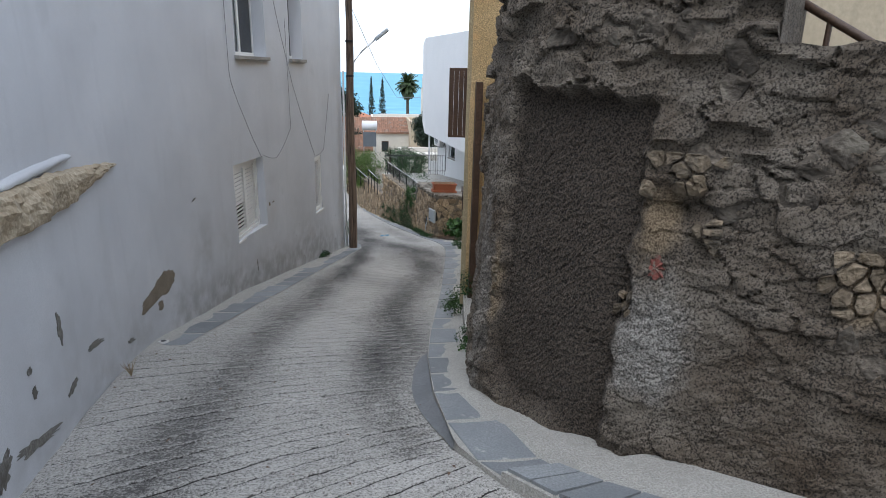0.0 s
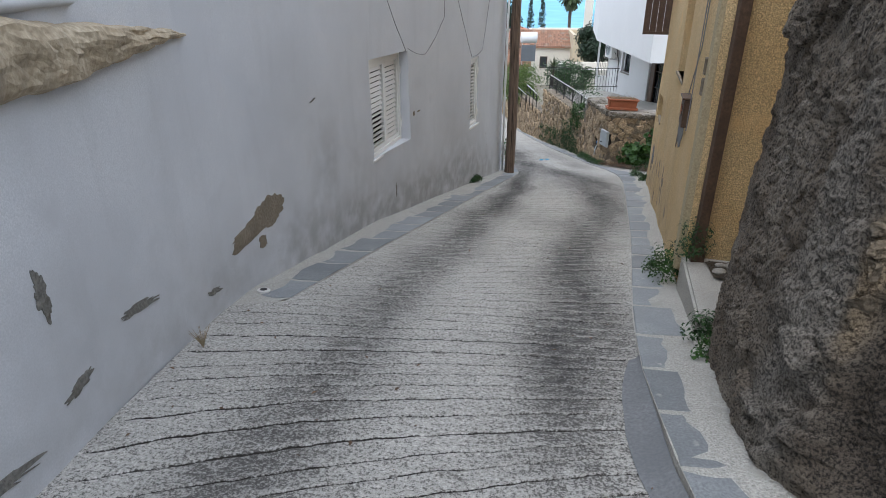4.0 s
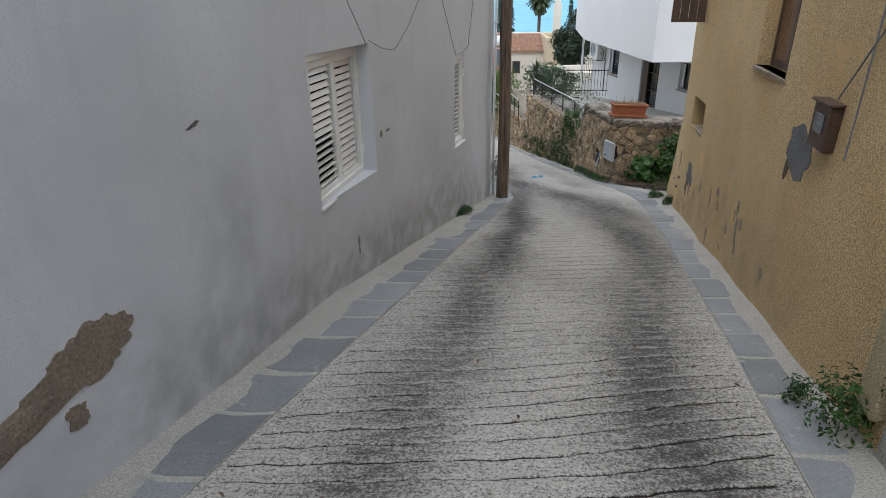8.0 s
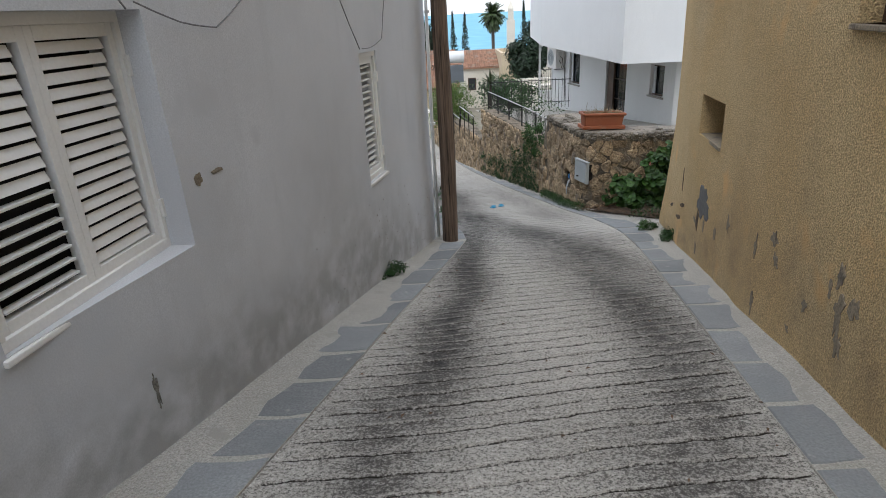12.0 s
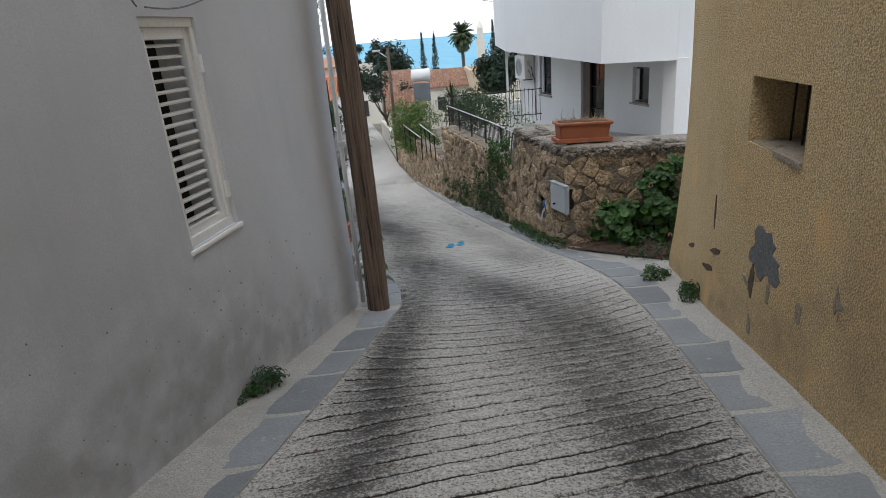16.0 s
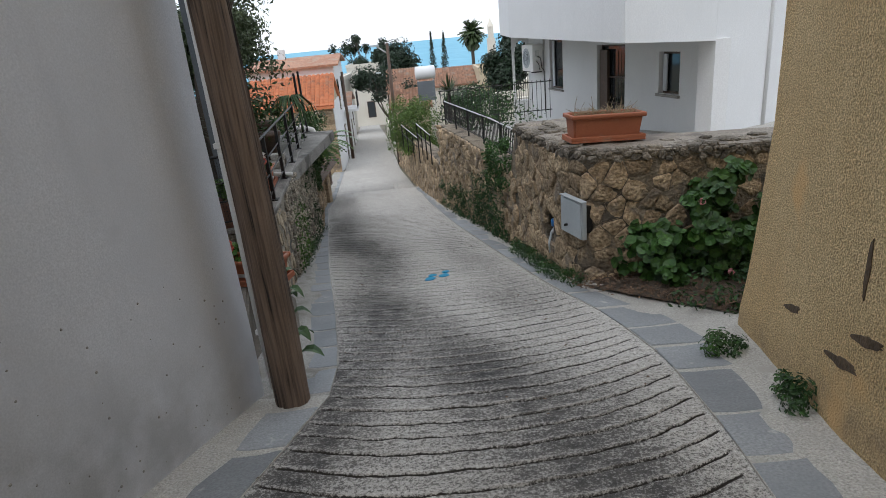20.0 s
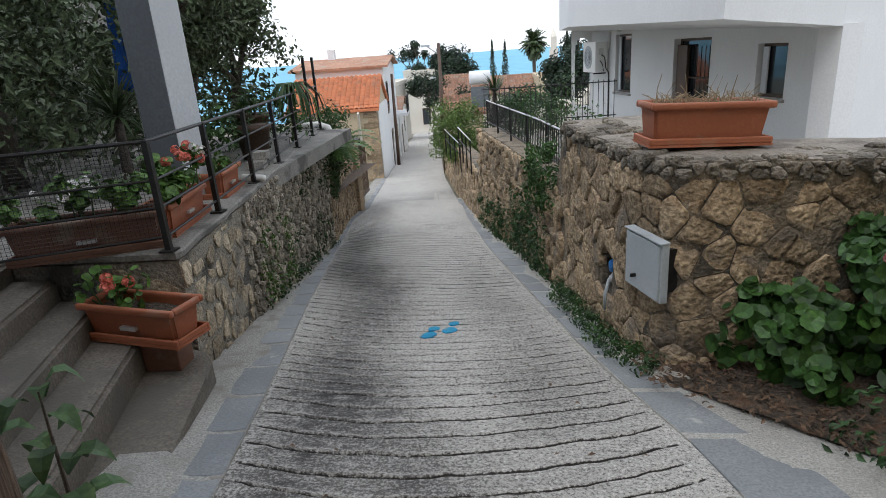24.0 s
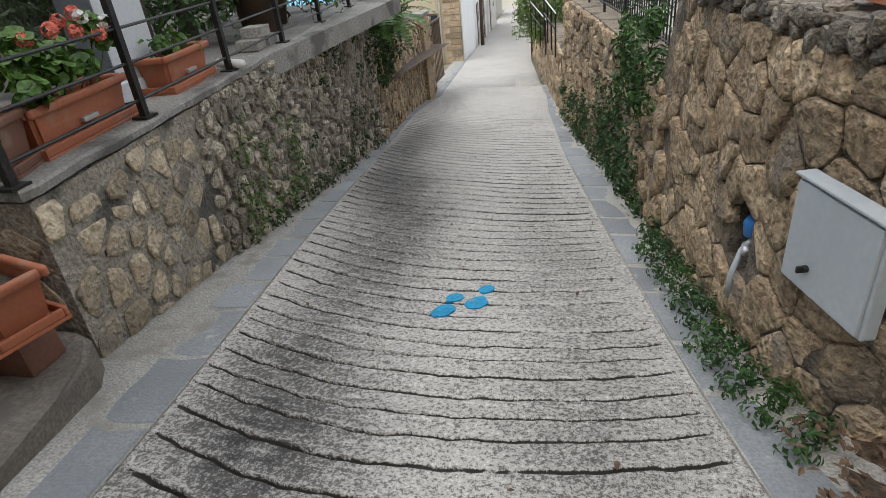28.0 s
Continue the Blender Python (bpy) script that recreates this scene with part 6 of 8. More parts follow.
for _ in range(150):
    x, y = rnd.uniform(-0.32, 0.32), rnd.uniform(-0.1, 0.1)
    h = rnd.uniform(0.01, 0.08) if rnd.random() < 0.94 else rnd.uniform(0.1, 0.19)
    a, b = rnd.uniform(-0.1, 0.1), rnd.uniform(-0.05, 0.05)
    tube(bm, [(x, y, 0.22), (x + a * 0.2, y + b * 0.4, 0.24 + h * 0.6), (x + a, y + b, 0.25 + h)], [0.004, 0.003, 0.002], 4)
dry = part("dry_stalks", bm, M_DRY, None, kind="stuff")
dry.matrix_basis = top_box.matrix_basis.copy()
tagged(dry, "brittle straw-coloured stalks standing in the planter", "dry plants")

cab = thing("utility_cabinet", "pale grey steel service cabinet fixed to the stone wall", "cabinet", Matrix(((0.284, 0.959, 0, 4.13), (-0.959, 0.284, 0, 17.88), (0, 0, 1, -2.725), (0, 0, 0, 1))))
boxed("body", (0, 0.415, 0.0, 0.05, 0, 0.385), M_STEEL, cab, bevel=0.008)
boxed("back_plate", (0.04, 0.37, 0.05, 0.2, 0.05, 0.33), M_IRON, cab)
door = boxed("door", (0.012, 0.403, -0.014, 0.0, 0.012, 0.373), M_STEEL, cab, bevel=0.004)
bm = bmesh.new()
tube(bm, [(0.14, -0.03, 0.1), (0.14, -0.013, 0.1)], 0.013, 10)
box(bm, 0.134, 0.146, -0.05, -0.03, 0.088, 0.112, None, 0.003)
part("lock", bm, M_IRON, door, "small black lock knob")
boxed("hood", (-0.006, 0.421, -0.02, 0.05, 0.385, 0.395), M_STEEL, cab, bevel=0.003)
meterw = thing("water_meter", "blue plastic water meter set in a wall hole", "water meter", GR.mount(HOLE_S, HOLE_Z) @ pose(0, 0.07, 0.02))
bm = bmesh.new()
tube(bm, [(0, 0, -0.03), (0, 0, 0.03), (0, 0, 0.05)], [0.05, 0.055, 0.045], 14)
part("dial_housing", bm, M_BLUE, meterw, smooth=True)
tubed("pipe", [(0.01, 0.0, -0.03), (0.03, -0.06, -0.09), (0.05, -0.1, -0.2), (0.04, -0.09, -0.33)], 0.014, M_STEEL, meterw)
tubed("valve", [(0.0, -0.03, -0.08), (0.07, -0.06, -0.08)], 0.02, M_ALU, meterw)
# a black sheet at the back puts the hole's shade into colour
boxed("recess", (-0.1, 0.1, 0.3, 0.31, -0.15, 0.15), M_DARK, meterw)

# iron fence on the lower garden wall
fence = thing("iron_fence", "black iron bar fence with a pale top rail", "fence")
SA, SB = S_LOW + 0.2, S_DROP - 0.15


def rail_z(s, a, b):
    return a + (b - a) * (s - SA) / (SB - SA)


for a, b, r, m in ((-2.16, -2.04, 0.012, M_ALU), (-2.58, -2.42, 0.01, M_IRON)):
    tubed("rail", [GR.at(SA + (SB - SA) * i / 12, rail_z(SA + (SB - SA) * i / 12, a, b), -0.18) for i in range(13)], r, m, fence)
n = 62
for i in range(n + 1):
    s = SA + (SB - SA) * i / n
    if i % 12 == 0:
        tubed("post", [GR.at(s, garden_top(s) - 0.02, -0.18), GR.at(s, rail_z(s, -2.14, -2.02), -0.18)], 0.018, M_IRON, fence, n=6)
    else:
        tubed("bar", [GR.at(s, rail_z(s, -2.6, -2.44), -0.18), GR.at(s, rail_z(s, -2.16, -2.05), -0.18)], 0.0075, M_IRON, fence, n=5)
back_fence = thing("garden_fence", "black iron fence at the back of the garden", "fence")
for i in range(26):
    x = 3.1 + i * 0.11
    tubed("bar", [(x, 27.2, -2.9), (x, 27.2, -1.95)], 0.008, M_IRON, back_fence, n=5)
for z in (-2.0, -2.7):
    tubed("rail", [(3.05, 27.2, z), (5.9, 27.2, z)], 0.013, M_IRON, back_fence, n=6)
for p0, p1 in (((1.66, 33.7, -3.6), (2.32, 30.6, -3.66)), ((2.33, 29.9, -3.1), (2.73, 27.6, -3.12))):
    f = thing("stair_railing", "short dark iron railing with a worn pale top edge", "railing", group="lane railings")
    a, b = Vector(p0), Vector(p1)
    tubed("rail", [a, b], 0.014, M_ALU, f)
    tubed("rail", [a - Vector((0, 0, 0.3)), b - Vector((0, 0, 0.3))], 0.014, M_IRON, f)
    for g in (0.02, 0.34, 0.66, 0.98):
        p = a.lerp(b, g)
        tubed("post", [p, p - Vector((0, 0, 0.8))], 0.018, M_IRON, f, n=6)


# ---- the white house behind the garden wall ----
villa = thing("white_house", "bright white two-storey house with an overhanging upper floor", "house")
VL = Line([(6.05, 31.5), (6.96, 27.0), (7.81, 22.55)])
VU = Line([(5.2, 31.7), (4.8, 26.4), (5.745, 20.96), (7.81, 22.55)])
VR = Line([(7.812, 22.552), (13, 26.55)])
VP = Line([(5.52, 31.6), (6.12, 31.5)])


def soffit_z(p):
    """The underside of the upper floor, tilted so that its edges fit the camera's view."""
    return -1.045 - 0.091 * (p[0] - 5.745) + 0.0145 * (p[1] - 20.96)


def opening(line, x0, y0, x1, y1, z0, z1):
    return (line.near(x0, y0), line.near(x1, y1), z0, z1)


V_W2 = opening(VL, 6.37, 29.85, 6.55, 28.95, -2.43, -1.07)
V_DOOR = opening(VL, 6.935, 26.95, 7.21, 25.6, -3.3, -1.25)
V_WIN = opening(VL, 7.475, 24.25, 7.615, 23.55, -2.2, -1.39)
strip("wall_lower", VL, -4.5, lambda q: soffit_z(VL.at(q, 0)) + 0.03, M_HOUSE, villa, (V_W2, V_DOOR, V_WIN), thick=0.3, step=1.0)
strip("wall_upper", VU, lambda q: soffit_z(VU.at(q, 0)), 3.1, M_HOUSE, villa, (), thick=0.3, step=1.5)
strip("wall_side", VR, -4.5, 3.1, M_HOUSE, villa, (), thick=0.3, step=1.5)
# the porch end has a round-headed opening with a low iron balustrade
strip("porch_wall", VP, -4.5, -0.86, M_HOUSE, villa, ((0.08, 0.5, -2.9, -1.4), (0.1, 0.48, -1.4, -1.24), (0.15, 0.43, -1.24, -1.13), (0.22, 0.36, -1.13, -1.08)), thick=0.25, step=0.5)
balustrade = thing("porch_balustrade", "low black iron balustrade in the porch opening", "balustrade", VP.mount(0.08, -2.9))
for i in range(6):
    tubed("bar", [(0.02 + 0.075 * i, 0.05, 0), (0.02 + 0.075 * i, 0.05, 0.8)], 0.009, M_IRON, balustrade, n=5)
tubed("top_rail", [(0, 0.05, 0.8), (0.42, 0.05, 0.8)], 0.014, M_IRON, balustrade, n=6)
slab_pts = [(5.2, 31.7), (4.8, 26.4), (5.745, 20.96), (7.81, 22.55), (13, 26.55), (13, 32)]
for base, nm in ((None, "soffit"), (3.0, "roof")):
    bm = bmesh.new()
    rings = [[bm.verts.new((x + 0.02, y + 0.03, (soffit_z((x, y)) + 0.004 if base is None else base) + dz)) for x, y in slab_pts] for dz in (0, 0.08)]
    for ring in rings:
        bm.faces.new(ring)
    for j in range(6):
        bm.faces.new((rings[0][j], rings[0][(j + 1) % 6], rings[1][(j + 1) % 6], rings[1][j]))
    part(nm, bm, M_HOUSE, villa)


def dark_window(line, o, parent, m=M_BROWN, deep=0.12, bars=0, nm="window", sill=True, leafs=1):
    w, h = o[1] - o[0], o[3] - o[2]
    bm = bmesh.new()
    f = 0.05
    for q in ((0, f, 0, h), (w - f, w, 0, h), (f, w - f, 0, f), (f, w - f, h - f, h)):
        box(bm, q[0], q[1], deep, deep + 0.05, q[2], q[3], None, 0.004)
    win = part(nm, bm, m, parent)
    win.matrix_basis = line.mount(o[0] + 0.001, o[2])
    for i in range(leafs):
        a = f + (w - 2 * f) * i / leafs
        boxed("pane", (a, a + (w - 2 * f) / leafs - 0.012 * (leafs > 1), deep + 0.02, deep + 0.03, f, h - f), M_GLASS, win)
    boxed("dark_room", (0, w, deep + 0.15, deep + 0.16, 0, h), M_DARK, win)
    if sill:
        boxed("sill", (-0.04, w + 0.04, -0.05, deep, -0.05, -0.003), M_CAP, win, bevel=0.006)
    for i in range(bars):
        tubed("bar", [(w * (i + 1) / (bars + 1), -0.04, 0), (w * (i + 1) / (bars + 1), -0.04, h)], 0.008, M_IRON, win, n=5)
    return win


for o in (V_W2, V_WIN):
    win = dark_window(VL, o, villa, deep=0.1)
    boxed("shutter", (0.05, 0.18, 0.06, 0.09, 0.05, o[3] - o[2] - 0.05), M_COLUMN, win, "grey half-open shutter", 0.004)
door = dark_window(VL, V_DOOR, villa, deep=0.14, nm="door", sill=False)
w = V_DOOR[1] - V_DOOR[0]
for i in range(5):
    tubed("grille_bar", [(0.12 + (w - 0.2) * i / 4, 0.12, 0.1), (0.12 + (w - 0.2) * i / 4, 0.12, 1.9)], 0.009, M_BROWN, door, n=5)
for z in (0.7, 1.3):
    boxed("grille_rail", (0.06, w - 0.06, 0.11, 0.13, z, z + 0.03), M_BROWN, door)
boxed("door_leaf", (0.05, w * 0.32, 0.05, 0.1, 0.02, 1.93), M_BROWN, door, "open brown door leaf", 0.005)
ac = thing("air_conditioner", "white outdoor air-conditioner unit on the wall", "air conditioner", VL.mount(VL.near(6.12, 31.15), -1.96) @ pose(0, -0.36, 0))
boxed("case", (0, 0.9, 0, 0.33, 0, 0.76), M_FRAME, ac, bevel=0.02)
bm = bmesh.new()
tube(bm, [(0.38, -0.012, 0.38), (0.38, 0.0, 0.38)], 0.29, 24)
part("fan_grille", bm, M_STEEL, ac)
for r in (0.07, 0.14, 0.2):
    bm = bmesh.new()
    tube(bm, [(0.38 + r * math.cos(i * math.pi / 10), -0.016, 0.38 + r * math.sin(i * math.pi / 10)) for i in range(21)], 0.005, 4)
    part("grille_ring", bm, M_IRON, ac)
for x in (0.12, 0.75):
    boxed("bracket", (x, x + 0.03, 0.0, 0.33, -0.04, 0.0), M_IRON, ac)
boxed("junction_box", (0.9, 0.94, 0.08, 0.2, 0.44, 0.6), M_PIPE, ac, bevel=0.006)
tubed("hose", [(0.91, 0.15, 0.44), (0.97, 0.22, 0.38), (0.96, 0.26, 0.1), (0.96, 0.33, 0.0), (0.96, 0.335, -1.2)], 0.014, M_IRON, ac)
tubed("loop", [(0.91, 0.12, 0.3), (0.98, 0.16, 0.2), (0.97, 0.2, 0.04), (0.92, 0.2, 0.08)], 0.012, M_IRON, ac)
tubed("riser", [(0.93, 0.3, 0.5), (0.97, 0.33, 0.7), (0.98, 0.335, 0.98)], 0.02, M_PIPE, ac)
cam_eye = thing("security_camera", "small white security camera under the overhang", "security camera", VL.mount(VL.near(6.47, 29.35), -1.02) @ pose(0, -0.3, 0))
boxed("body", (-0.02, 0.42, -0.06, 0.04, 0.0, 0.09), M_PIPE, cam_eye, bevel=0.01)
tubed("bracket", [(0.1, 0.0, 0.05), (0.1, 0.29, 0.05)], 0.02, M_PIPE, cam_eye, n=6)
tubed("lens", [(-0.05, -0.01, 0.045), (-0.02, -0.01, 0.045)], 0.035, M_IRON, cam_eye, n=10)
for x, y, top in ((9.4, 23.78, 3.0), (9.99, 24.23, -0.95)):
    dp = thing("downpipe", "white rainwater downpipe on the house wall", "downpipe", pose(x, y, -3, 0, 0, 37.6), "downpipes")
    tubed("tube", [(0, -0.02, 0), (0, -0.02, top + 3)], 0.045, M_HOUSE, dp)
    boxed("hopper", (-0.08, 0.08, -0.1, 0.04, top + 2.85, top + 3.0), M_HOUSE, dp, bevel=0.01)


# ---- the left terrace, its steps and railing ----
TL = Line([(-3.0, 17.62), (1.14, 17.65), (0.86, 19.8), (0.2, 24.5)])
T_TOP = -2.3
T_C = TL.near(1.14, 17.65)


def t_foot(s):
    return zg(TL.at(s, 0).y) - 0.12


retain = tagged(strip("wall_terrace", TL, lambda s: t_foot(s) - 0.3, T_TOP - 0.07, M_MORTARL, None, (), thick=0.4, step=0.3, wob=0.04), "grey rubble retaining wall overgrown with ivy", "wall", kind="structure")
T_OLD = T_C + 1.35
stone_wall(retain, TL, rubble(T_C, T_OLD, t_foot, lambda s: T_TOP - 0.09, 0.22, 0.165, 31, 0.035, 0.46, 0.14) + rubble(T_C - 0.75, T_C - 0.02, lambda s: -2.95, lambda s: T_TOP - 0.1, 0.24, 0.15, 32, 0.04), M_STONEL, 33, T_C + 0.5, 0.016, 260)
stone_wall(retain, TL, rubble(T_OLD + 0.02, TL.len, t_foot, lambda s: T_TOP - 0.045, 0.135, 0.125, 37, 0.03, 0.48, 0.2), M_STONEOLD, 38, T_C + 1.4, 0.034, 300)
bm = bmesh.new()
for i in range(90):
    a, b = T_C - 3.0 + i * (TL.len - T_C + 3.0) / 90, T_C - 3.0 + (i + 1) * (TL.len - T_C + 3.0) / 90
    top = []
    for s in (a, b):
        top.append([bm.verts.new(TL.at(s, z + 0.012 * noise.noise((s * 3, z * 9, 0)), o + 0.022 * noise.noise((s * 4, 0, o * 20)))) for z, o in ((T_TOP - 0.055, 0.0), (T_TOP - 0.05, 0.028), (T_TOP - 0.014, 0.03), (T_TOP, 0.012), (T_TOP, -0.4))])
    for j in range(4):
        bm.faces.new((top[0][j], top[0][j + 1], top[1][j + 1], top[1][j]))
bmesh.ops.remove_doubles(bm, verts=bm.verts, dist=0.0005)
part("coping", bm, M_COPE, retain)
tagged(boxed("terrace_floor", (-9, 0.8, 17.9, 24.3, T_TOP - 0.2, T_TOP - 0.012), M_COPE), "grey cement terrace floor behind the railing", "floor", kind="structure")
bm = bmesh.new()
ring = [(-9, 24.3), (0.16, 24.4), (-0.7, 33.5), (-9, 34)]
lo = [bm.verts.new((x, y, -3.6 - (y - 24) * 0.1)) for x, y in ring]
bm.faces.new(lo)
tagged(part("garden_floor_left", bm, M_EARTH), "garden earth behind the lower wall", "ground", kind="structure")
LL = Line([(0.2, 24.5), (-0.62, 28.8), (-0.98, 31.2), (-1.34, 33.8)])
low_wall = tagged(strip("wall_lane_left", LL, lambda s: zg(LL.at(s, 0).y) - 0.4, lambda s: -3.0 - 0.085 * s, M_MORTAR, None, (), thick=0.35, step=0.4, wob=0.03), "low honey-stone garden wall along the lane", "wall", kind="structure")
stone_wall(low_wall, LL, rubble(0, LL.len, lambda s: zg(LL.at(s, 0).y) - 0.1, lambda s: -3.0 - 0.085 * s, 0.24, 0.2, 35, 0.03), M_STONE, 36, 0, 0.03, 130)
pil = thing("gate_pillar", "square honey-stone gate pillar", "pillar", pose(-1.12, 31.6, zg(31.6)))
boxed("shaft", (-0.25, 0.25, -0.25, 0.25, -0.2, 2.2), M_STONE, pil, bevel=0.02)
boxed("cap", (-0.3, 0.3, -0.3, 0.3, 2.2, 2.3), M_CAP, pil, bevel=0.02)
gate = thing("metal_gate", "rusty brown iron garden gate", "gate", pose(-1.5, 34.2, zg(34.2)))
boxed("gate_frame", (-0.05, 0.0, 0, 1.5, 0.1, 0.16), M_BROWN, gate)
for i in range(9):
    boxed("bar", (-0.04, -0.01, i * 0.18, i * 0.18 + 0.03, 0.16, 1.9), M_BROWN, gate)
boxed("top_rail", (-0.05, 0.0, 0, 1.5, 1.9, 1.96), M_BROWN, gate)

stairs = thing("stairs", "worn grey concrete steps climbing from the lane to a terrace", "stairs")
for i, (x1, top) in enumerate(((1.22, -2.99), (0.88, -2.78), (0.56, -2.61), (0.26, -2.45), (-0.04, -2.31))):
    bm = bmesh.new()
    ring = [(x1 + 0.57, 15.6), (x1, 17.6), (x1 - 0.4, 17.6), (x1 + 0.17, 15.6)]
    if i == 0:
        ring[0:2] = [(x1 + 0.6, 15.6), (x1 + 0.2, 17.18), (x1 + 0.13, 17.42), (x1 + 0.02, 17.56), (x1 - 0.1, 17.6)]
    if i == 4:
        ring[2], ring[3] = (-6, 17.6), (-6, 16.6)
    lo = [bm.verts.new((x, y, -4.2)) for x, y in ring]
    hi = [bm.verts.new((x, y, top + 0.006 * math.sin(y * 5 + i))) for x, y in ring]
    for j in range(len(ring)):
        bm.faces.new((lo[j], lo[(j + 1) % len(ring)], hi[(j + 1) % len(ring)], hi[j]))
    bm.faces.new(hi)
    bmesh.ops.bevel(bm, geom=[e for e in bm.edges if all(v in hi for v in e.verts)], offset=0.025, segments=3, affect="EDGES")
    part("step", bm, M_STEP, stairs)

rail = thing("terrace_railing", "black-painted iron railing along the terrace edge", "railing")
POSTS = [(0.06, 17.2), (1.086, 17.66), (0.97, 18.67), (0.82, 19.83), (0.68, 20.98), (0.52, 22.2), (0.36, 23.5), (0.27, 24.3)]
for i, (x, y) in enumerate(POSTS):
    base = T_TOP if i else T_TOP - 0.05
    post = boxed("post", (x - 0.02, x + 0.02, y - 0.02, y + 0.02, base, -1.56 if i < 6 else -1.1), M_IRON, rail, bevel=0.004)
    boxed("foot_plate", (x - 0.05, x + 0.05, y - 0.05, y + 0.05, base, base + 0.012), M_IRON, post)
for (a, b), (c, d) in zip(POSTS, POSTS[1:]):
    for z in (-1.57, -1.82, -2.0, -2.2):
        tubed("rail", [(a, b, z), (c, d, z)], 0.014 if z > -1.6 else 0.009, M_IRON, rail, n=6)
tubed("handrail", [(0.06, 17.2, -1.6), (-0.5, 16.4, -1.95), (-0.9, 15.9, -2.2)], 0.016, M_IRON, rail, n=6)
bm = bmesh.new()
for i in range(44):
    f = i / 43
    a = Vector((0.06, 17.2, 0)).lerp(Vector((1.086, 17.66, 0)), f)
    tube(bm, [a + Vector((0, 0.012, -2.2)), a + Vector((0, 0.012, -1.58))], 0.0016, 3, False)
for i in range(26):
    z = -2.2 + 0.62 * i / 25
    tube(bm, [(0.06, 17.212, z), (1.086, 17.672, z)], 0.0016, 3, False)
part("netting", bm, M_IRON, rail, "fine dark plastic netting")

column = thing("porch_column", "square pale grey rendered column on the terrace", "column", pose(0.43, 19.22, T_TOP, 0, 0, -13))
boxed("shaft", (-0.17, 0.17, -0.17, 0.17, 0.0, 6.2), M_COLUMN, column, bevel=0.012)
# the front's darker tone, shade included, is put into a thin sheet
boxed("front_face", (-0.17, 0.167, -0.176, -0.168, 0.0, 6.2), M_SLATEGREY, column, "darker grey front sheet with shade in its tone", 0.002)
boxed("plinth", (-0.19, 0.19, -0.19, 0.19, 0, 0.12), M_COLUMN, column, bevel=0.01)
umb = thing("parasol", "closed blue canvas parasol on a pole", "parasol", pose(-0.75, 20.7, T_TOP))
tubed("pole", [(0, 0, 0), (0.02, 0, 2.9)], 0.02, M_ALU, umb)
bm = bmesh.new()
rings = []
for z, r in ((0.95, 0.05), (1.0, 0.13), (1.5, 0.11), (2.2, 0.085), (2.75, 0.05), (2.85, 0.01)):
    rings.append([bm.verts.new((math.cos(j * math.pi / 8) * r * (1.25 if j % 2 else 0.75), math.sin(j * math.pi / 8) * r * (1.25 if j % 2 else 0.75), z)) for j in range(16)])
for g, h in zip(rings, rings[1:]):
    for j in range(16):
        bm.faces.new((g[j], g[(j + 1) % 16], h[(j + 1) % 16], h[j]))
part("canopy", bm, M_CLOTH, umb, "folded blue canvas")


def geranium(mx, L, D, H, n, blooms, seed, white=0, name="geranium", lab="leafy geranium with coral flower heads"):
    t = thing(name, lab, "flowering plant", mx)
    rnd = random.Random(seed)
    spots = [((rnd.uniform(-L, L) / 2, rnd.uniform(-D, D) / 2, rnd.uniform(0.25, 1) * H), 0.09, max(4, n // 12)) for _ in range(12)]
    foliage("leaves", spots, 0.07, M_GERAN, t, seed, 0.7, True)
    bm = bmesh.new()
    for c, _, _ in spots:
        tube(bm, [(c[0] * 0.6, c[1] * 0.5, 0), (c[0] * 0.85, c[1], c[2] * 0.6), c], [0.006, 0.005, 0.003], 5)
    part("stems", bm, M_LEAFFAR, t, kind="stuff")
    for i in range(blooms + white):
        verts, faces = [], []
        c = Vector((rnd.uniform(-L, L) / 2, rnd.uniform(-D * 0.8, 0), H * rnd.uniform(0.85, 1.25)))
        for _ in range(26 if i < blooms else 12):
            d = Vector((rnd.gauss(0, 1), rnd.gauss(0, 1), rnd.gauss(0, 1))).normalized()
            leaf(verts, faces, c + d * 0.035, d, 0.032, rnd, True)
        raw("flower_head", verts, faces, M_FLOWER if i < blooms else M_WHITEPETAL, t)
    return t


SOILH = 0.2
p1 = trough("planter", "brown plastic trough of white-flowered geraniums behind netting", 0.95, 0.28, 0.26, pose(0.52, 17.72, T_TOP, 0, 0, 20), "terrace planters", m=M_TERRAD)
geranium(p1.matrix_basis @ pose(0, 0, SOILH), 0.9, 0.26, 0.26, 460, 0, 51, 6, lab="leafy geranium with small white flowers")
p2 = trough("planter", "terracotta trough of coral geraniums on the coping", 0.78, 0.24, 0.24, pose(0.79, 18.35, T_TOP, 0, 0, 98), "terrace planters")
geranium(p2.matrix_basis @ pose(0, 0, SOILH), 0.66, 0.26, 0.32, 360, 6, 52, 2)
p3 = trough("planter", "small terracotta trough on the terrace edge", 0.6, 0.24, 0.24, pose(0.66, 19.45, T_TOP, 0, 0, 98), "terrace planters")
geranium(p3.matrix_basis @ pose(0, 0, SOILH), 0.45, 0.2, 0.12, 40, 0, 53)
p4 = trough("planter", "terracotta trough of coral geraniums standing on the steps", 0.74, 0.27, 0.25, pose(0.99, 17.36, -2.765, 0, 0, -14), tray=True)
geranium(p4.matrix_basis @ pose(-0.2, 0, SOILH), 0.4, 0.2, 0.2, 60, 4, 54)
blk = thing("prop_block", "small dark brick propping the planter", "brick", pose(1.1, 17.36, -2.992))
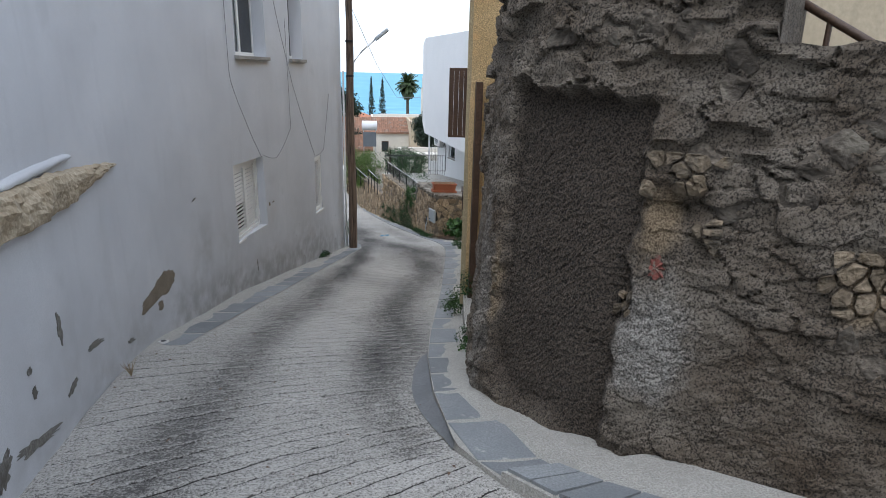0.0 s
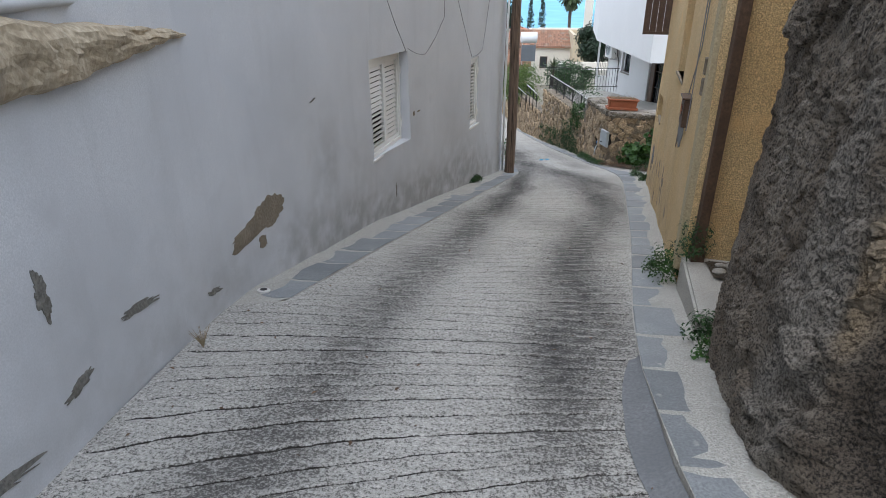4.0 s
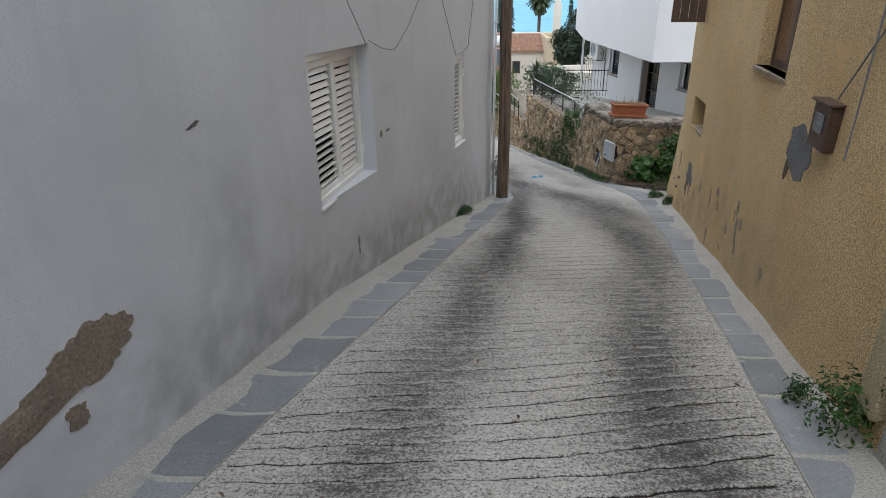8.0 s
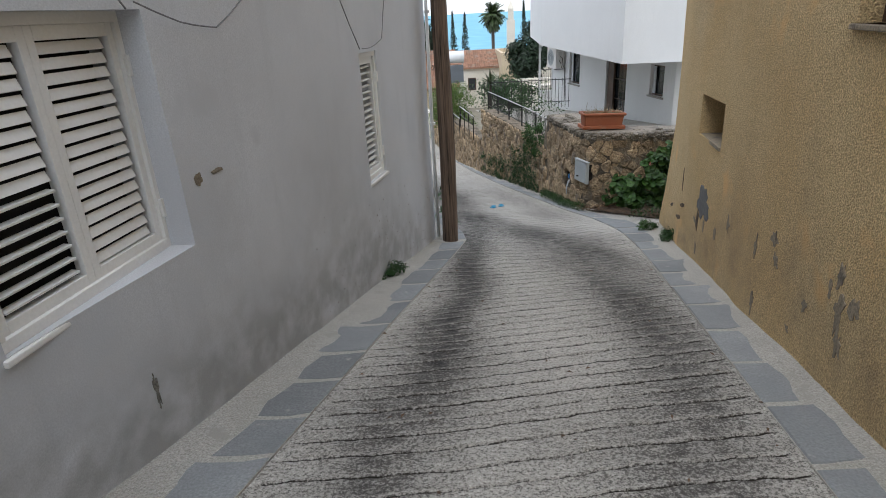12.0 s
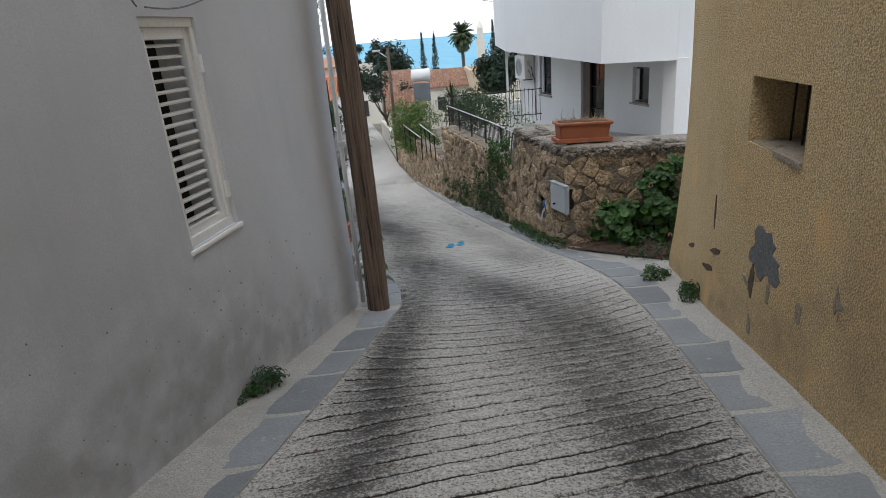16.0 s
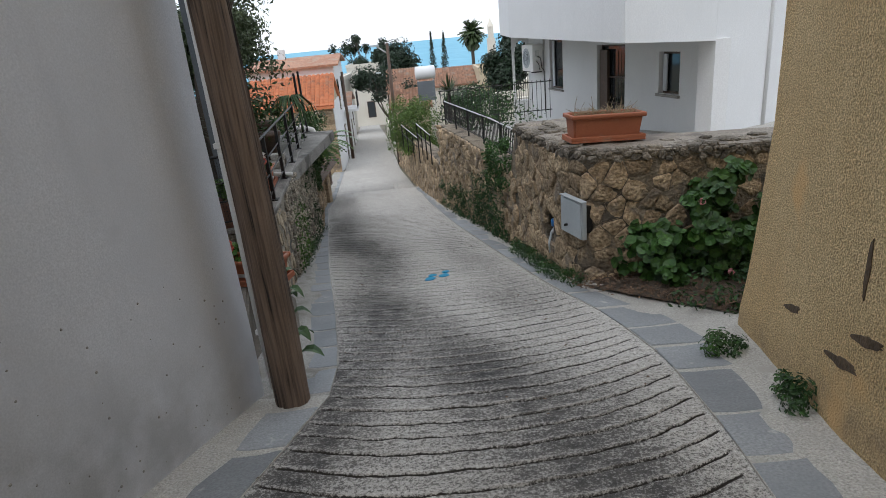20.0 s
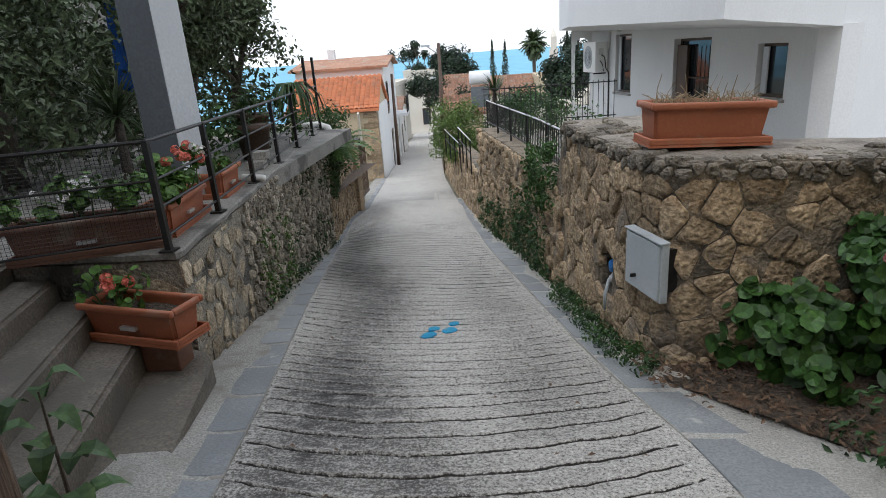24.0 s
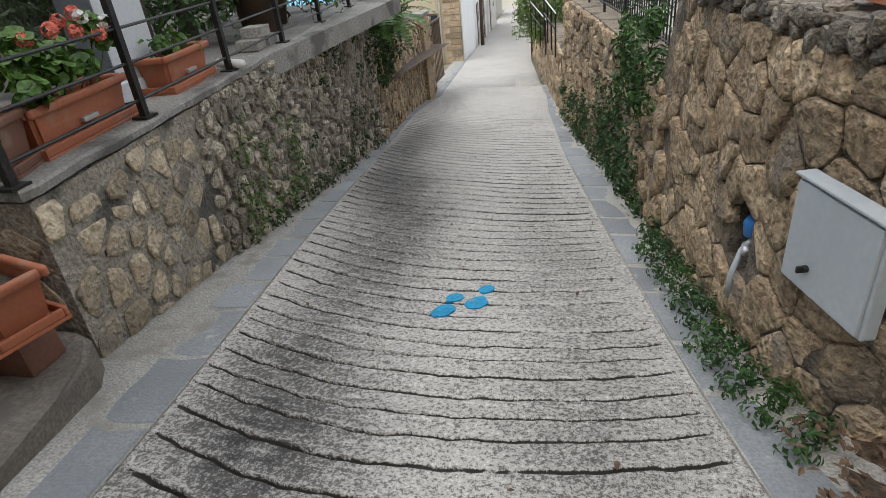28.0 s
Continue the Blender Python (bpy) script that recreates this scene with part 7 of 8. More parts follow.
boxed("brick", (-0.12, 0.12, -0.09, 0.09, 0.0, 0.226), M_TERRAD, blk, bevel=0.01)
for x, y, z in ((0.52, 20.7, 0.0), (0.5, 20.95, 0.0), (0.52, 20.82, 0.09)):
    bl = thing("concrete_block", "loose grey concrete block on the terrace edge", "block", pose(x, y, T_TOP + z, 0, 0, 8), "loose blocks")
    boxed("block", (-0.1, 0.1, -0.1, 0.1, 0, 0.088), M_CAP, bl, bevel=0.006)
for x, y, h in ((0.2, 21.5, 0.42), (-0.1, 22.3, 0.5)):
    pot = thing("flower_pot", "large dark flower pot on the terrace", "pot", pose(x, y, T_TOP), "terrace pots")
    bm = bmesh.new()
    tube(bm, [(0, 0, 0), (0, 0, h * 0.85), (0, 0, h * 0.86), (0, 0, h)], [0.16, 0.22, 0.24, 0.24], 18)
    part("pot", bm, M_BROWN, pot, smooth=True)
outlet = thing("drain_spout", "short pale drain spout lying on the coping", "pipe", pose(0.78, 19.9, T_TOP + 0.04))
tubed("tube", [(-0.12, 0.05, 0), (0.14, -0.04, 0)], 0.035, M_PIPE, outlet)
elbow = thing("drain_elbow", "white plastic pipe elbow at the terrace corner", "pipe", pose(0.15, 24.6, T_TOP - 0.02))
tubed("tube", [(-0.3, 0, 0.05), (0, 0, 0.06), (0.16, 0, 0.0), (0.2, 0, -0.12)], 0.07, M_PIPE, elbow)


# ---- plants along the lane ----
def weed(label, spots, size, m, seed, category="weed", group="lane weeds", rounded=False, name="weed", out=None, up=0.5):
    t = thing(name, label, category, group=group)
    foliage("leaves", spots, size, m, t, seed, up, rounded, out=out)
    rnd = random.Random(seed)
    bm = bmesh.new()
    for c, r, _ in spots[:14]:
        r = r if isinstance(r, float) else r[2]
        c = Vector(c)
        foot = Vector((c.x, c.y, max(zg(c.y), c.z - r * 1.6)))
        tube(bm, [foot, (foot + c) / 2 + Vector((rnd.uniform(-0.03, 0.03), rnd.uniform(-0.03, 0.03), 0)), c], [0.005, 0.004, 0.002], 4)
    part("stems", bm, m, t, kind="stuff")
    return t


rnd = random.Random(61)
spots = []
for _ in range(60):
    x = rnd.uniform(4.8, 6.05)
    f = (x - 4.8) / 1.2
    y = rnd.uniform(16.75, 17.5)
    h = (0.98 if 5.1 < x < 5.6 else 0.62) * rnd.random()
    spots.append(((x, y + 0.12 * h, zg(y) + 0.12 + h), (0.14, 0.12, 0.12), 30))
for _ in range(16):
    x = rnd.uniform(4.6, 5.1)
    y = rnd.uniform(17.0, 17.45)
    spots.append(((x, y, zg(y) + 0.12 + 0.45 * rnd.random()), (0.13, 0.1, 0.1), 14))
bush = weed("large leafy green geranium bush against the stone wall", spots, 0.1, M_LEAF, 62, "bush", "", True, "geranium_bush", (-0.25, -0.6, 0), 0.5)
for x, y, z in ((5.15, 17.0, -2.25), (5.9, 16.9, -2.55), (5.35, 16.8, -2.85)):
    verts, faces = [], []
    for _ in range(20):
        d = Vector((rnd.gauss(0, 1), rnd.gauss(0, 1), rnd.gauss(0, 1))).normalized()
        leaf(verts, faces, Vector((x, y - 0.1, z)) + d * 0.028, d, 0.022, rnd, True)
    raw("flower_head", verts, faces, M_PINK, bush, "faded pink flower head")
weed("dark ground ivy spreading under the bush", [((rnd.uniform(4.75, 6.0), rnd.uniform(16.1, 16.9), zg(16.5) + rnd.uniform(0.05, 0.22)), (0.16, 0.12, 0.06), 34) for _ in range(34)], 0.05, M_LEAFDARK, 63, "ivy", "", False, "ground_ivy")
# weeds at the feet of walls
for k, (x, y, r, n, h) in enumerate(((4.62, 15.42, 0.1, 110, 0.08), (4.72, 15.36, 0.07, 60, 0.05), (4.64, 14.58, 0.1, 110, 0.1), (4.68, 14.76, 0.06, 50, 0.06), (1.22, 13.42, 0.1, 150, 0.1), (1.14, 13.3, 0.06, 60, 0.05), (3.4, 7.4, 0.2, 240, 0.24), (3.5, 7.1, 0.16, 160, 0.3), (3.32, 6.0, 0.13, 110, 0.14), (3.26, 5.7, 0.1, 70, 0.1), (3.36, 7.75, 0.09, 60, 0.08), (4.20, 17.50, 0.085, 62, 0.05), (4.13, 17.68, 0.085, 62, 0.07), (4.06, 17.86, 0.085, 62, 0.05), (4.03, 18.05, 0.085, 62, 0.08), (4.00, 18.22, 0.085, 62, 0.06), (3.98, 18.42, 0.085, 62, 0.10), (3.95, 18.62, 0.085, 62, 0.08), (3.93, 18.82, 0.085, 62, 0.13), (3.90, 19.02, 0.085, 62, 0.12), (3.87, 19.22, 0.085, 62, 0.14), (3.84, 19.42, 0.085, 62, 0.12))):
    base = zg(y) + 0.06
    if k == 7:
        base = -1.03
    weed("small tuft of green weeds at the wall's foot", [((x + 0.05 * i - 0.05, y + 0.06 * (i - 1), base - 0.02 + h * (0.5 + 0.5 * (i % 2))), (r, r, r * 0.6), n) for i in range(3)], 0.034, M_LEAF if k % 3 == 0 else M_LEAFDARK, 100 + k)
rnd = random.Random(71)
for lab, line, a, b, z0, z1, n, sz, m, sd in (("dense green ivy creeping over the rubble wall", GR, GR.near(3.6, 22.6), GR.near(3.85, 20.2), 0.05, 0.95, 70, 0.055, M_LEAFDARK, 1), ("dense green ivy creeping over the rubble wall", GR, GR.near(3.05, 26.3), GR.near(3.55, 22.8), 0.0, 0.7, 46, 0.055, M_LEAFDARK, 2), ("ivy tumbling from the fence over the wall", GR, GR.near(3.72, 21.4), GR.near(3.9, 19.9), 0.9, 1.55, 44, 0.06, M_LEAF, 3), ("small ferns rooted in the retaining wall", TL, TL.near(0.93, 19.3), TL.near(0.72, 20.9), 0.1, 0.95, 20, 0.045, M_GERAN, 4), ("dark ivy patches on the retaining wall", TL, TL.near(0.7, 21.0), TL.near(0.25, 24.2), 0.3, 1.6, 16, 0.05, M_LEAFDARK, 5), ("weeds along the foot of the retaining wall", TL, TL.near(0.95, 19.2), TL.near(0.25, 24.2), 0.0, 0.2, 26, 0.045, M_LEAFDARK, 6), ("weeds along the foot of the garden wall", GR, GR.near(3.2, 25), GR.near(3.93, 19.6), 0.0, 0.2, 40, 0.05, M_LEAFDARK, 7), ("green shrubs over the lane wall", LL, 0.0, 1.6, 0.9, 1.7, 22, 0.08, M_LEAFFAR, 8)):
    spots = []
    for _ in range(n):
        s = rnd.uniform(a, b)
        q = line.at(s, 0, 0.06)
        spots.append(((q.x, q.y, zg(q.y) + rnd.uniform(z0, z1)), (0.09, 0.13, 0.12), 26))
    weed(lab, spots, sz, m, 200 + sd, "ivy", "", False, "ivy", None, 0.2)
# broad-leaved seedling by the pole
seed_t = thing("sapling", "thin sapling with broad drooping leaves by the pole", "plant", pose(1.8, 15.6, zg(15.6)))
bm = bmesh.new()
tube(bm, [(0, 0, 0), (-0.02, 0.02, 0.4), (0.01, 0.0, 0.78)], [0.009, 0.007, 0.003], 6)
part("stem", bm, M_BARK, seed_t)
verts, faces = [], []
for i in range(17):
    w = i * 2.4
    z = 0.2 + 0.036 * i
    d = Vector((math.cos(w), math.sin(w), 0.0))
    a = d.cross(Vector((0, 0, 1)))
    ln, wd = 0.17 * (1 - 0.4 * i / 17), 0.05 * (1 - 0.4 * i / 17)
    base = Vector((0, 0, z)) + d * 0.03
    k = len(verts)
    for f, g, dz in ((0, 0.1, 0), (0.3, 0.85, 0.03), (0.6, 1.0, 0.025), (0.85, 0.6, -0.005), (1.0, 0.05, -0.04)):
        c = base + d * ln * f + Vector((0, 0, dz + 0.02))
        verts += [c - a * wd * g + Vector((0, 0, 0.01 * g)), c, c + a * wd * g + Vector((0, 0, 0.01 * g))]
    faces += [(k + 3 * q + h, k + 3 * q + h + 1, k + 3 * q + h + 4, k + 3 * q + h + 3) for q in range(4) for h in range(2)]
raw("leaves", verts, faces, M_LEAFFAR, seed_t)
grass = thing("dry_grass_tuft", "tuft of straw-coloured dry grass at the wall's foot", "grass", pose(-0.02, 5.35, zg(5.35)))
bm = bmesh.new()
for i in range(26):
    w = rnd.uniform(0, 6.28)
    r = rnd.uniform(0.02, 0.08)
    tube(bm, [(0, 0, 0), (math.cos(w) * r * 0.4, math.sin(w) * r * 0.4, 0.07), (math.cos(w) * r, math.sin(w) * r, 0.11 + 0.05 * rnd.random())], [0.003, 0.002, 0.001], 3)
part("blades", bm, M_DRY, grass)


def fern(x, y, z, n, reach, seed):
    """Arching fronds set with small leaflets on both sides."""
    t = thing("fern", "arching green fern at the end of the terrace wall", "fern", pose(x, y, z))
    rr = random.Random(seed)
    for _ in range(n):
        w = rr.uniform(0, 6.28)
        d = Vector((math.cos(w), math.sin(w), 0))
        side = d.cross(Vector((0, 0, 1)))
        ln, rise = reach * rr.uniform(0.6, 1.1), rr.uniform(0.5, 1.0)
        spine = [d * ln * f + Vector((0, 0, ln * (rise * 1.6 * f - 1.1 * f * f))) for f in (j / 14 for j in range(15))]
        verts, faces = list(spine), []
        for j in range(14):
            wide = 0.15 * math.sin(math.pi * (0.12 + 0.86 * j / 14))
            for sg in (-1, 1):
                verts.append(spine[j] + side * sg * wide + d * 0.04 + Vector((0, 0, -0.02)))
                faces.append((j, j + 1, len(verts) - 1))
        raw("frond", verts, faces, M_GERAN, t)
    return t


fern(0.3, 24.85, -2.85, 34, 0.85, 501)
fern(0.12, 25.6, -3.0, 24, 0.7, 502)


# ---- trees ----
def tree(name, label, x, y, z, h, crown, n, size, m, seed, lean=(0, 0), category="tree", low=0.35):
    t = thing(name, label, category, pose(x, y, z))
    rnd = random.Random(seed)
    bm = bmesh.new()
    tips = []

    def grow(p, d, length, r, depth):
        q = p + d * length
        mid = (p + q) / 2 + Vector((rnd.uniform(-1, 1), rnd.uniform(-1, 1), 0)) * length * 0.06
        tube(bm, [p, mid, q], [r, r * 0.85, r * 0.68], 6 if depth > 1 else 4)
        if depth == 0:
            tips.append(q)
            return
        tips.append((p + q) / 2) if depth < 2 else None
        for _ in range(3 if depth > 1 else 2):
            e = (d + Vector((rnd.uniform(-1, 1), rnd.uniform(-1, 1), rnd.uniform(-0.25, 0.6))) * 0.85).normalized()
            grow(q, e, length * rnd.uniform(0.6, 0.85), r * 0.62, depth - 1)

    grow(Vector((0, 0, 0)), Vector((lean[0], lean[1], 1)).normalized(), h * low, h * 0.022 + 0.02, 3)
    part("trunk", bm, M_BARK, t, smooth=True)
    k = max(3, n // len(tips))
    foliage("crown", [(p, crown * rnd.uniform(0.5, 1.0), k) for p in tips], size, m, t, seed, 0.25)
    return t


tree("olive_tree", "dark leafy tree leaning over the terrace railing", -0.5, 21.3, T_TOP, 3.4, 0.42, 6500, 0.09, M_LEAFTREE, 81, (0.12, -0.08), low=0.22)
tree("olive_tree", "dark leafy tree at the end of the terrace", -0.75, 23.2, T_TOP, 3.6, 0.45, 6500, 0.09, M_LEAFTREE, 82, (0.1, 0.1), low=0.24)
tree("shade_tree", "tall dark tree shading the back of the terrace", -2.1, 20.2, T_TOP, 5.0, 0.75, 5500, 0.13, M_LEAFTREE, 83, low=0.24)
tree("shade_tree", "tall dark tree shading the back of the terrace", -3.6, 18.9, T_TOP, 5.2, 0.8, 5500, 0.14, M_LEAFTREE, 84, low=0.24)
tree("shade_tree", "tall dark tree shading the back of the terrace", -3.2, 22.6, T_TOP, 4.4, 0.8, 7000, 0.13, M_LEAFTREE, 85, low=0.24)
tree("olive_tree", "dark leafy tree hanging over the porch column", -0.25, 20.3, T_TOP, 4.2, 0.45, 5500, 0.09, M_LEAFTREE, 88, (0.0, 0.15), low=0.34)
hedge = thing("hedge", "deep dark hedge closing the terrace", "hedge")
rnd = random.Random(86)
foliage("leaves", [((rnd.uniform(-4.6, -2.0), rnd.uniform(19.8, 25.5), T_TOP + rnd.uniform(0.1, 1.7)), (0.5, 0.5, 0.4), 42) for _ in range(150)], 0.15, M_LEAFTREE, hedge, 86, 0.2)
spots = [((rnd.uniform(-1.6, -0.1), rnd.uniform(20.2, 24.4), T_TOP + rnd.uniform(0.2, 2.0)), (0.35, 0.4, 0.35), 40) for _ in range(110)]
spots += [((rnd.uniform(-3.4, -0.6), rnd.uniform(19.0, 20.2), T_TOP + rnd.uniform(0.4, 3.2)), (0.4, 0.35, 0.4), 40) for _ in range(90)]
weed("dense dark shrubbery at the back of the terrace", spots, 0.11, M_LEAFTREE, 187, "shrub", "", False, "shrubbery")
spots = [((rnd.uniform(-0.6, 0.35), rnd.uniform(20.3, 24.2), T_TOP + rnd.uniform(0.15, 0.75)), (0.25, 0.25, 0.2), 24) for _ in range(60)]
weed("low leafy shrubs behind the terrace railing", spots, 0.09, M_LEAFFAR, 87, "shrub", "", False, "shrub")
yucca = thing("yucca", "spiky yucca with long arching blades on the terrace", "plant", pose(-0.55, 19.9, T_TOP))
tubed("trunk", [(0, 0, 0), (0.03, 0, 0.75)], [0.06, 0.045], M_BARK, yucca)
verts, faces = [], []
for i in range(90):
    w, e = rnd.uniform(0, 6.28), rnd.uniform(-0.2, 1.3)
    d = Vector((math.cos(w) * math.cos(e), math.sin(w) * math.cos(e), math.sin(e)))
    a = d.cross(Vector((0, 0, 1))).normalized() * 0.016
    o = Vector((0.03, 0, 0.75))
    ln = rnd.uniform(0.45, 0.7)
    p, q = o + d * ln * 0.55, o + d * ln + Vector((0, 0, -0.16 * ln))
    k = len(verts)
    verts += [o - a * 0.5, o + a * 0.5, p + a, p - a, q]
    faces += [(k, k + 1, k + 2, k + 3), (k + 3, k + 2, k + 4)]
raw("leaf_rosette", verts, faces, M_PALM, yucca, kind="stuff")
fern = thing("spider_plant", "pale trailing spider plant hanging over the railing", "plant", pose(0.42, 22.6, T_TOP + 0.75))
verts, faces = [], []
for i in range(70):
    w = rnd.uniform(0, 6.28)
    d = Vector((math.cos(w), math.sin(w), 0))
    a = d.cross(Vector((0, 0, 1))) * 0.012
    ln = rnd.uniform(0.2, 0.45)
    pts = [Vector((0, 0, 0)), d * ln * 0.5 + Vector((0, 0, 0.12)), d * ln + Vector((0, 0, -0.1)), d * ln * 1.15 + Vector((0, 0, -0.45 * rnd.random()))]
    k = len(verts)
    for p in pts:
        verts += [p - a, p + a]
    faces += [(k + 2 * j, k + 2 * j + 1, k + 2 * j + 3, k + 2 * j + 2) for j in range(3)]
raw("foliage", verts, faces, M_LEAFFAR, fern, kind="stuff")
# plain box added to close off the background behind the trees
back = tagged(boxed("wall_back_terrace", (-9, -4.9, 16.5, 30, -4, 1.2), M_COPE), "added plain wall closing off the back of the terrace", "wall", kind="structure")
spots = [((rnd.uniform(-0.7, 0.3), rnd.uniform(24.55, 26.8), rnd.uniform(-3.4, -2.1)), (0.24, 0.26, 0.2), 46) for _ in range(80)]
weed("feathery green shrub at the terrace corner", spots, 0.08, M_LEAFFAR, 89, "shrub", "", False, "shrub")
# shrubs of the right-hand gardens
spots = [((2.1 + 1.0 * rnd.uniform(-1, 1) * math.sqrt(rnd.random()), rnd.uniform(33.8, 36.2), -4.7 + 1.75 * rnd.random()), (0.34, 0.4, 0.3), 90) for _ in range(90)]
weed("rounded bright green garden shrub over the wall", spots, 0.1, M_LIME, 91, "shrub", "", False, "shrub")
spots = [((rnd.uniform(3.2, 5.2), rnd.uniform(27.5, 33), -2.6 + rnd.uniform(-0.4, 0.5) - 0.5), (0.4, 0.4, 0.35), 44) for _ in range(40)]
weed("tangled dark garden shrubs behind the fence", spots, 0.1, M_LEAFDARK, 92, "shrub", "", False, "shrub")
spots = [((rnd.uniform(3.75, 4.5), rnd.uniform(20.2, 24.5), rnd.uniform(-2.5, -1.75)), (0.2, 0.3, 0.18), 16) for _ in range(36)]
weed("thin climbing plants on the iron fence", spots, 0.06, M_LEAFFAR, 93, "climber", "", False, "climber")
tree("citrus_tree", "dark green citrus tree beside the white house", 4.75, 33.5, -5.6, 4.2, 0.5, 2400, 0.13, M_LEAFDARK, 94, low=0.3)
agave = copy_thing(yucca, pose(3.3, 27.6, -2.85))
agave.name = "yucca"
tagged(agave, "spiky yucca in the garden below", "plant")


# ---- houses down the lane and the town below ----
def gable(name, label, x0, x1, y0, y1, z0, ze, zr, wall_m, roof_m, along="x", windows=(), group="", eave=0.25, tiles=0):
    """A house with a pitched tile roof; the ridge runs along x or y."""
    t = thing(name, label, "house", group=group)
    bm = bmesh.new()
    box(bm, x0, x1, y0, y1, z0, ze)
    if along == "x":
        ym = (y0 + y1) / 2
        for x in (x0 + 0.001, x1 - 0.001):
            bm.faces.new([bm.verts.new(p) for p in ((x, y0, ze), (x, y1, ze), (x, ym, zr))])
    else:
        xm = (x0 + x1) / 2
        for y in (y0 + 0.001, y1 - 0.001):
            bm.faces.new([bm.verts.new(p) for p in ((x0, y, ze), (x1, y, ze), (xm, y, zr))])
    part("wall", bm, wall_m, t)
    bm = bmesh.new()
    e = eave
    if along == "x":
        ym = (y0 + y1) / 2
        k = (zr - ze) / (ym - y0)
        prof = [((x, y0 - e, ze - e * k), (x, ym, zr), (x, y1 + e, ze - e * k)) for x in (x0 - e, x1 + e)]
    else:
        xm = (x0 + x1) / 2
        k = (zr - ze) / (xm - x0)
        prof = [((x0 - e, y, ze - e * k), (xm, y, zr), (x1 + e, y, ze - e * k)) for y in (y0 - e, y1 + e)]
    rows = [[[bm.verts.new((p[0], p[1], p[2] + dz)) for p in side] for side in prof] for dz in (0.03, 0.13)]
    for lay in rows:
        for j in (0, 1):
            bm.faces.new((lay[0][j], lay[0][j + 1], lay[1][j + 1], lay[1][j]))
    for i in (0, 1):
        for j in (0, 1):
            bm.faces.new((rows[0][i][j], rows[0][i][j + 1], rows[1][i][j + 1], rows[1][i][j]))
    for j in (0, 2):
        bm.faces.new((rows[0][0][j], rows[0][1][j], rows[1][1][j], rows[1][0][j]))
    roof = part("roof", bm, roof_m, t)
    if tiles and along == "x":
        # courses of half-round tiles on the near slope
        n = int((x1 - x0 + 2 * e) / 0.22)
        a, b = Vector((0, y0 - e, ze - e * k + 0.13)), Vector((0, (y0 + y1) / 2, zr + 0.13))
        for r in range(tiles):
            bm = bmesh.new()
            p, q = a.lerp(b, r / tiles), a.lerp(b, min(1, (r + 1.12) / tiles))
            for i in range(n):
                x = x0 - e + (i + 0.5) * (x1 - x0 + 2 * e) / n
                g0, g1 = [], []
                for j in range(5):
                    w = math.pi * j / 4
                    o = Vector((math.cos(w) * 0.1, 0, math.sin(w) * 0.06))
                    g0.append(bm.verts.new(Vector((x, 0, 0.035)) + p + o))
                    g1.append(bm.verts.new(Vector((x, 0, 0.0)) + q + o * 0.85))
                for j in range(4):
                    bm.faces.new((g0[j], g0[j + 1], g1[j + 1], g1[j]))
            part("tile_course", bm, roof_m, roof)
    for side, a, b, c, d in windows:
        bm = bmesh.new()
        if side == "front":
            box(bm, a, b, y0 - 0.04, y0 + 0.02, c, d, None, 0.0)
        else:
            xx = x1 if side == "right" else x0
            box(bm, xx - 0.03, xx + 0.03, a, b, c, d, None, 0.0)
        w = part("window", bm, M_BROWN, t)
        bm = bmesh.new()
        if side == "front":
            box(bm, a + 0.08, b - 0.08, y0 - 0.05, y0 - 0.041, c + 0.08, d - 0.08)
        else:
            o = 0.031 if side == "right" else -0.04
            box(bm, xx + o, xx + o + 0.009, a + 0.08, b - 0.08, c + 0.08, d - 0.08)
        part("pane", bm, M_GLASS, w)
    return t


def flat_house(name, label, x0, x1, y0, y1, z0, z1, m, group="", windows=()):
    t = thing(name, label, "house", group=group)
    bm = bmesh.new()
    box(bm, x0, x1, y0, y1, z0, z1)
    part("wall", bm, m, t)
    bm = bmesh.new()
    for q in ((x0 - 0.06, x1 + 0.06, y0 - 0.06, y0 + 0.2), (x0 - 0.06, x1 + 0.06, y1 - 0.2, y1 + 0.06), (x0 - 0.06, x0 + 0.2, y0 + 0.2, y1 - 0.2), (x1 - 0.2, x1 + 0.06, y0 + 0.2, y1 - 0.2)):
        box(bm, *q, z1, z1 + 0.35)
    part("parapet", bm, m, t)
    for a, b, c, d in windows:
        bm = bmesh.new()
        box(bm, a, b, y0 - 0.03, y0 + 0.03, c, d)
        w = part("window", bm, M_BROWN, t)
        bm = bmesh.new()
        box(bm, a + 0.08, b - 0.08, y0 - 0.045, y0 - 0.031, c + 0.08, d - 0.08)
        part("pane", bm, M_GLASS, w)
    return t


ROW = Matrix.Translation((-1.93, 40.8, 0)) @ Matrix.Rotation(radians(4.8), 4, "Z") @ Matrix.Translation((1.93, -40.8, 0))
cottage = gable("tiled_cottage", "low beige cottage with a bright orange tiled roof", -5.9, -1.95, 40.8, 46.0, -7.8, -3.42, -2.12, M_BEIGE, M_ROOF, "x", (("front", -3.3, -2.7, -6.0, -4.6),), tiles=11, eave=0.14)
cottage.matrix_basis = ROW
for i in range(14):
    w = 0.62 if i % 2 else 0.42
    boxed("quoin", (-1.95 - w, -1.915, 40.74, 41.15, -6.8 + i * 0.235, -6.8 + i * 0.235 + 0.215), M_STONE, cottage, bevel=0.01)
boxed("side_wall", (-1.947, -1.89, 41.18, 45.95, -7.8, -3.3), M_HOUSE, cottage, "white-painted side wall")
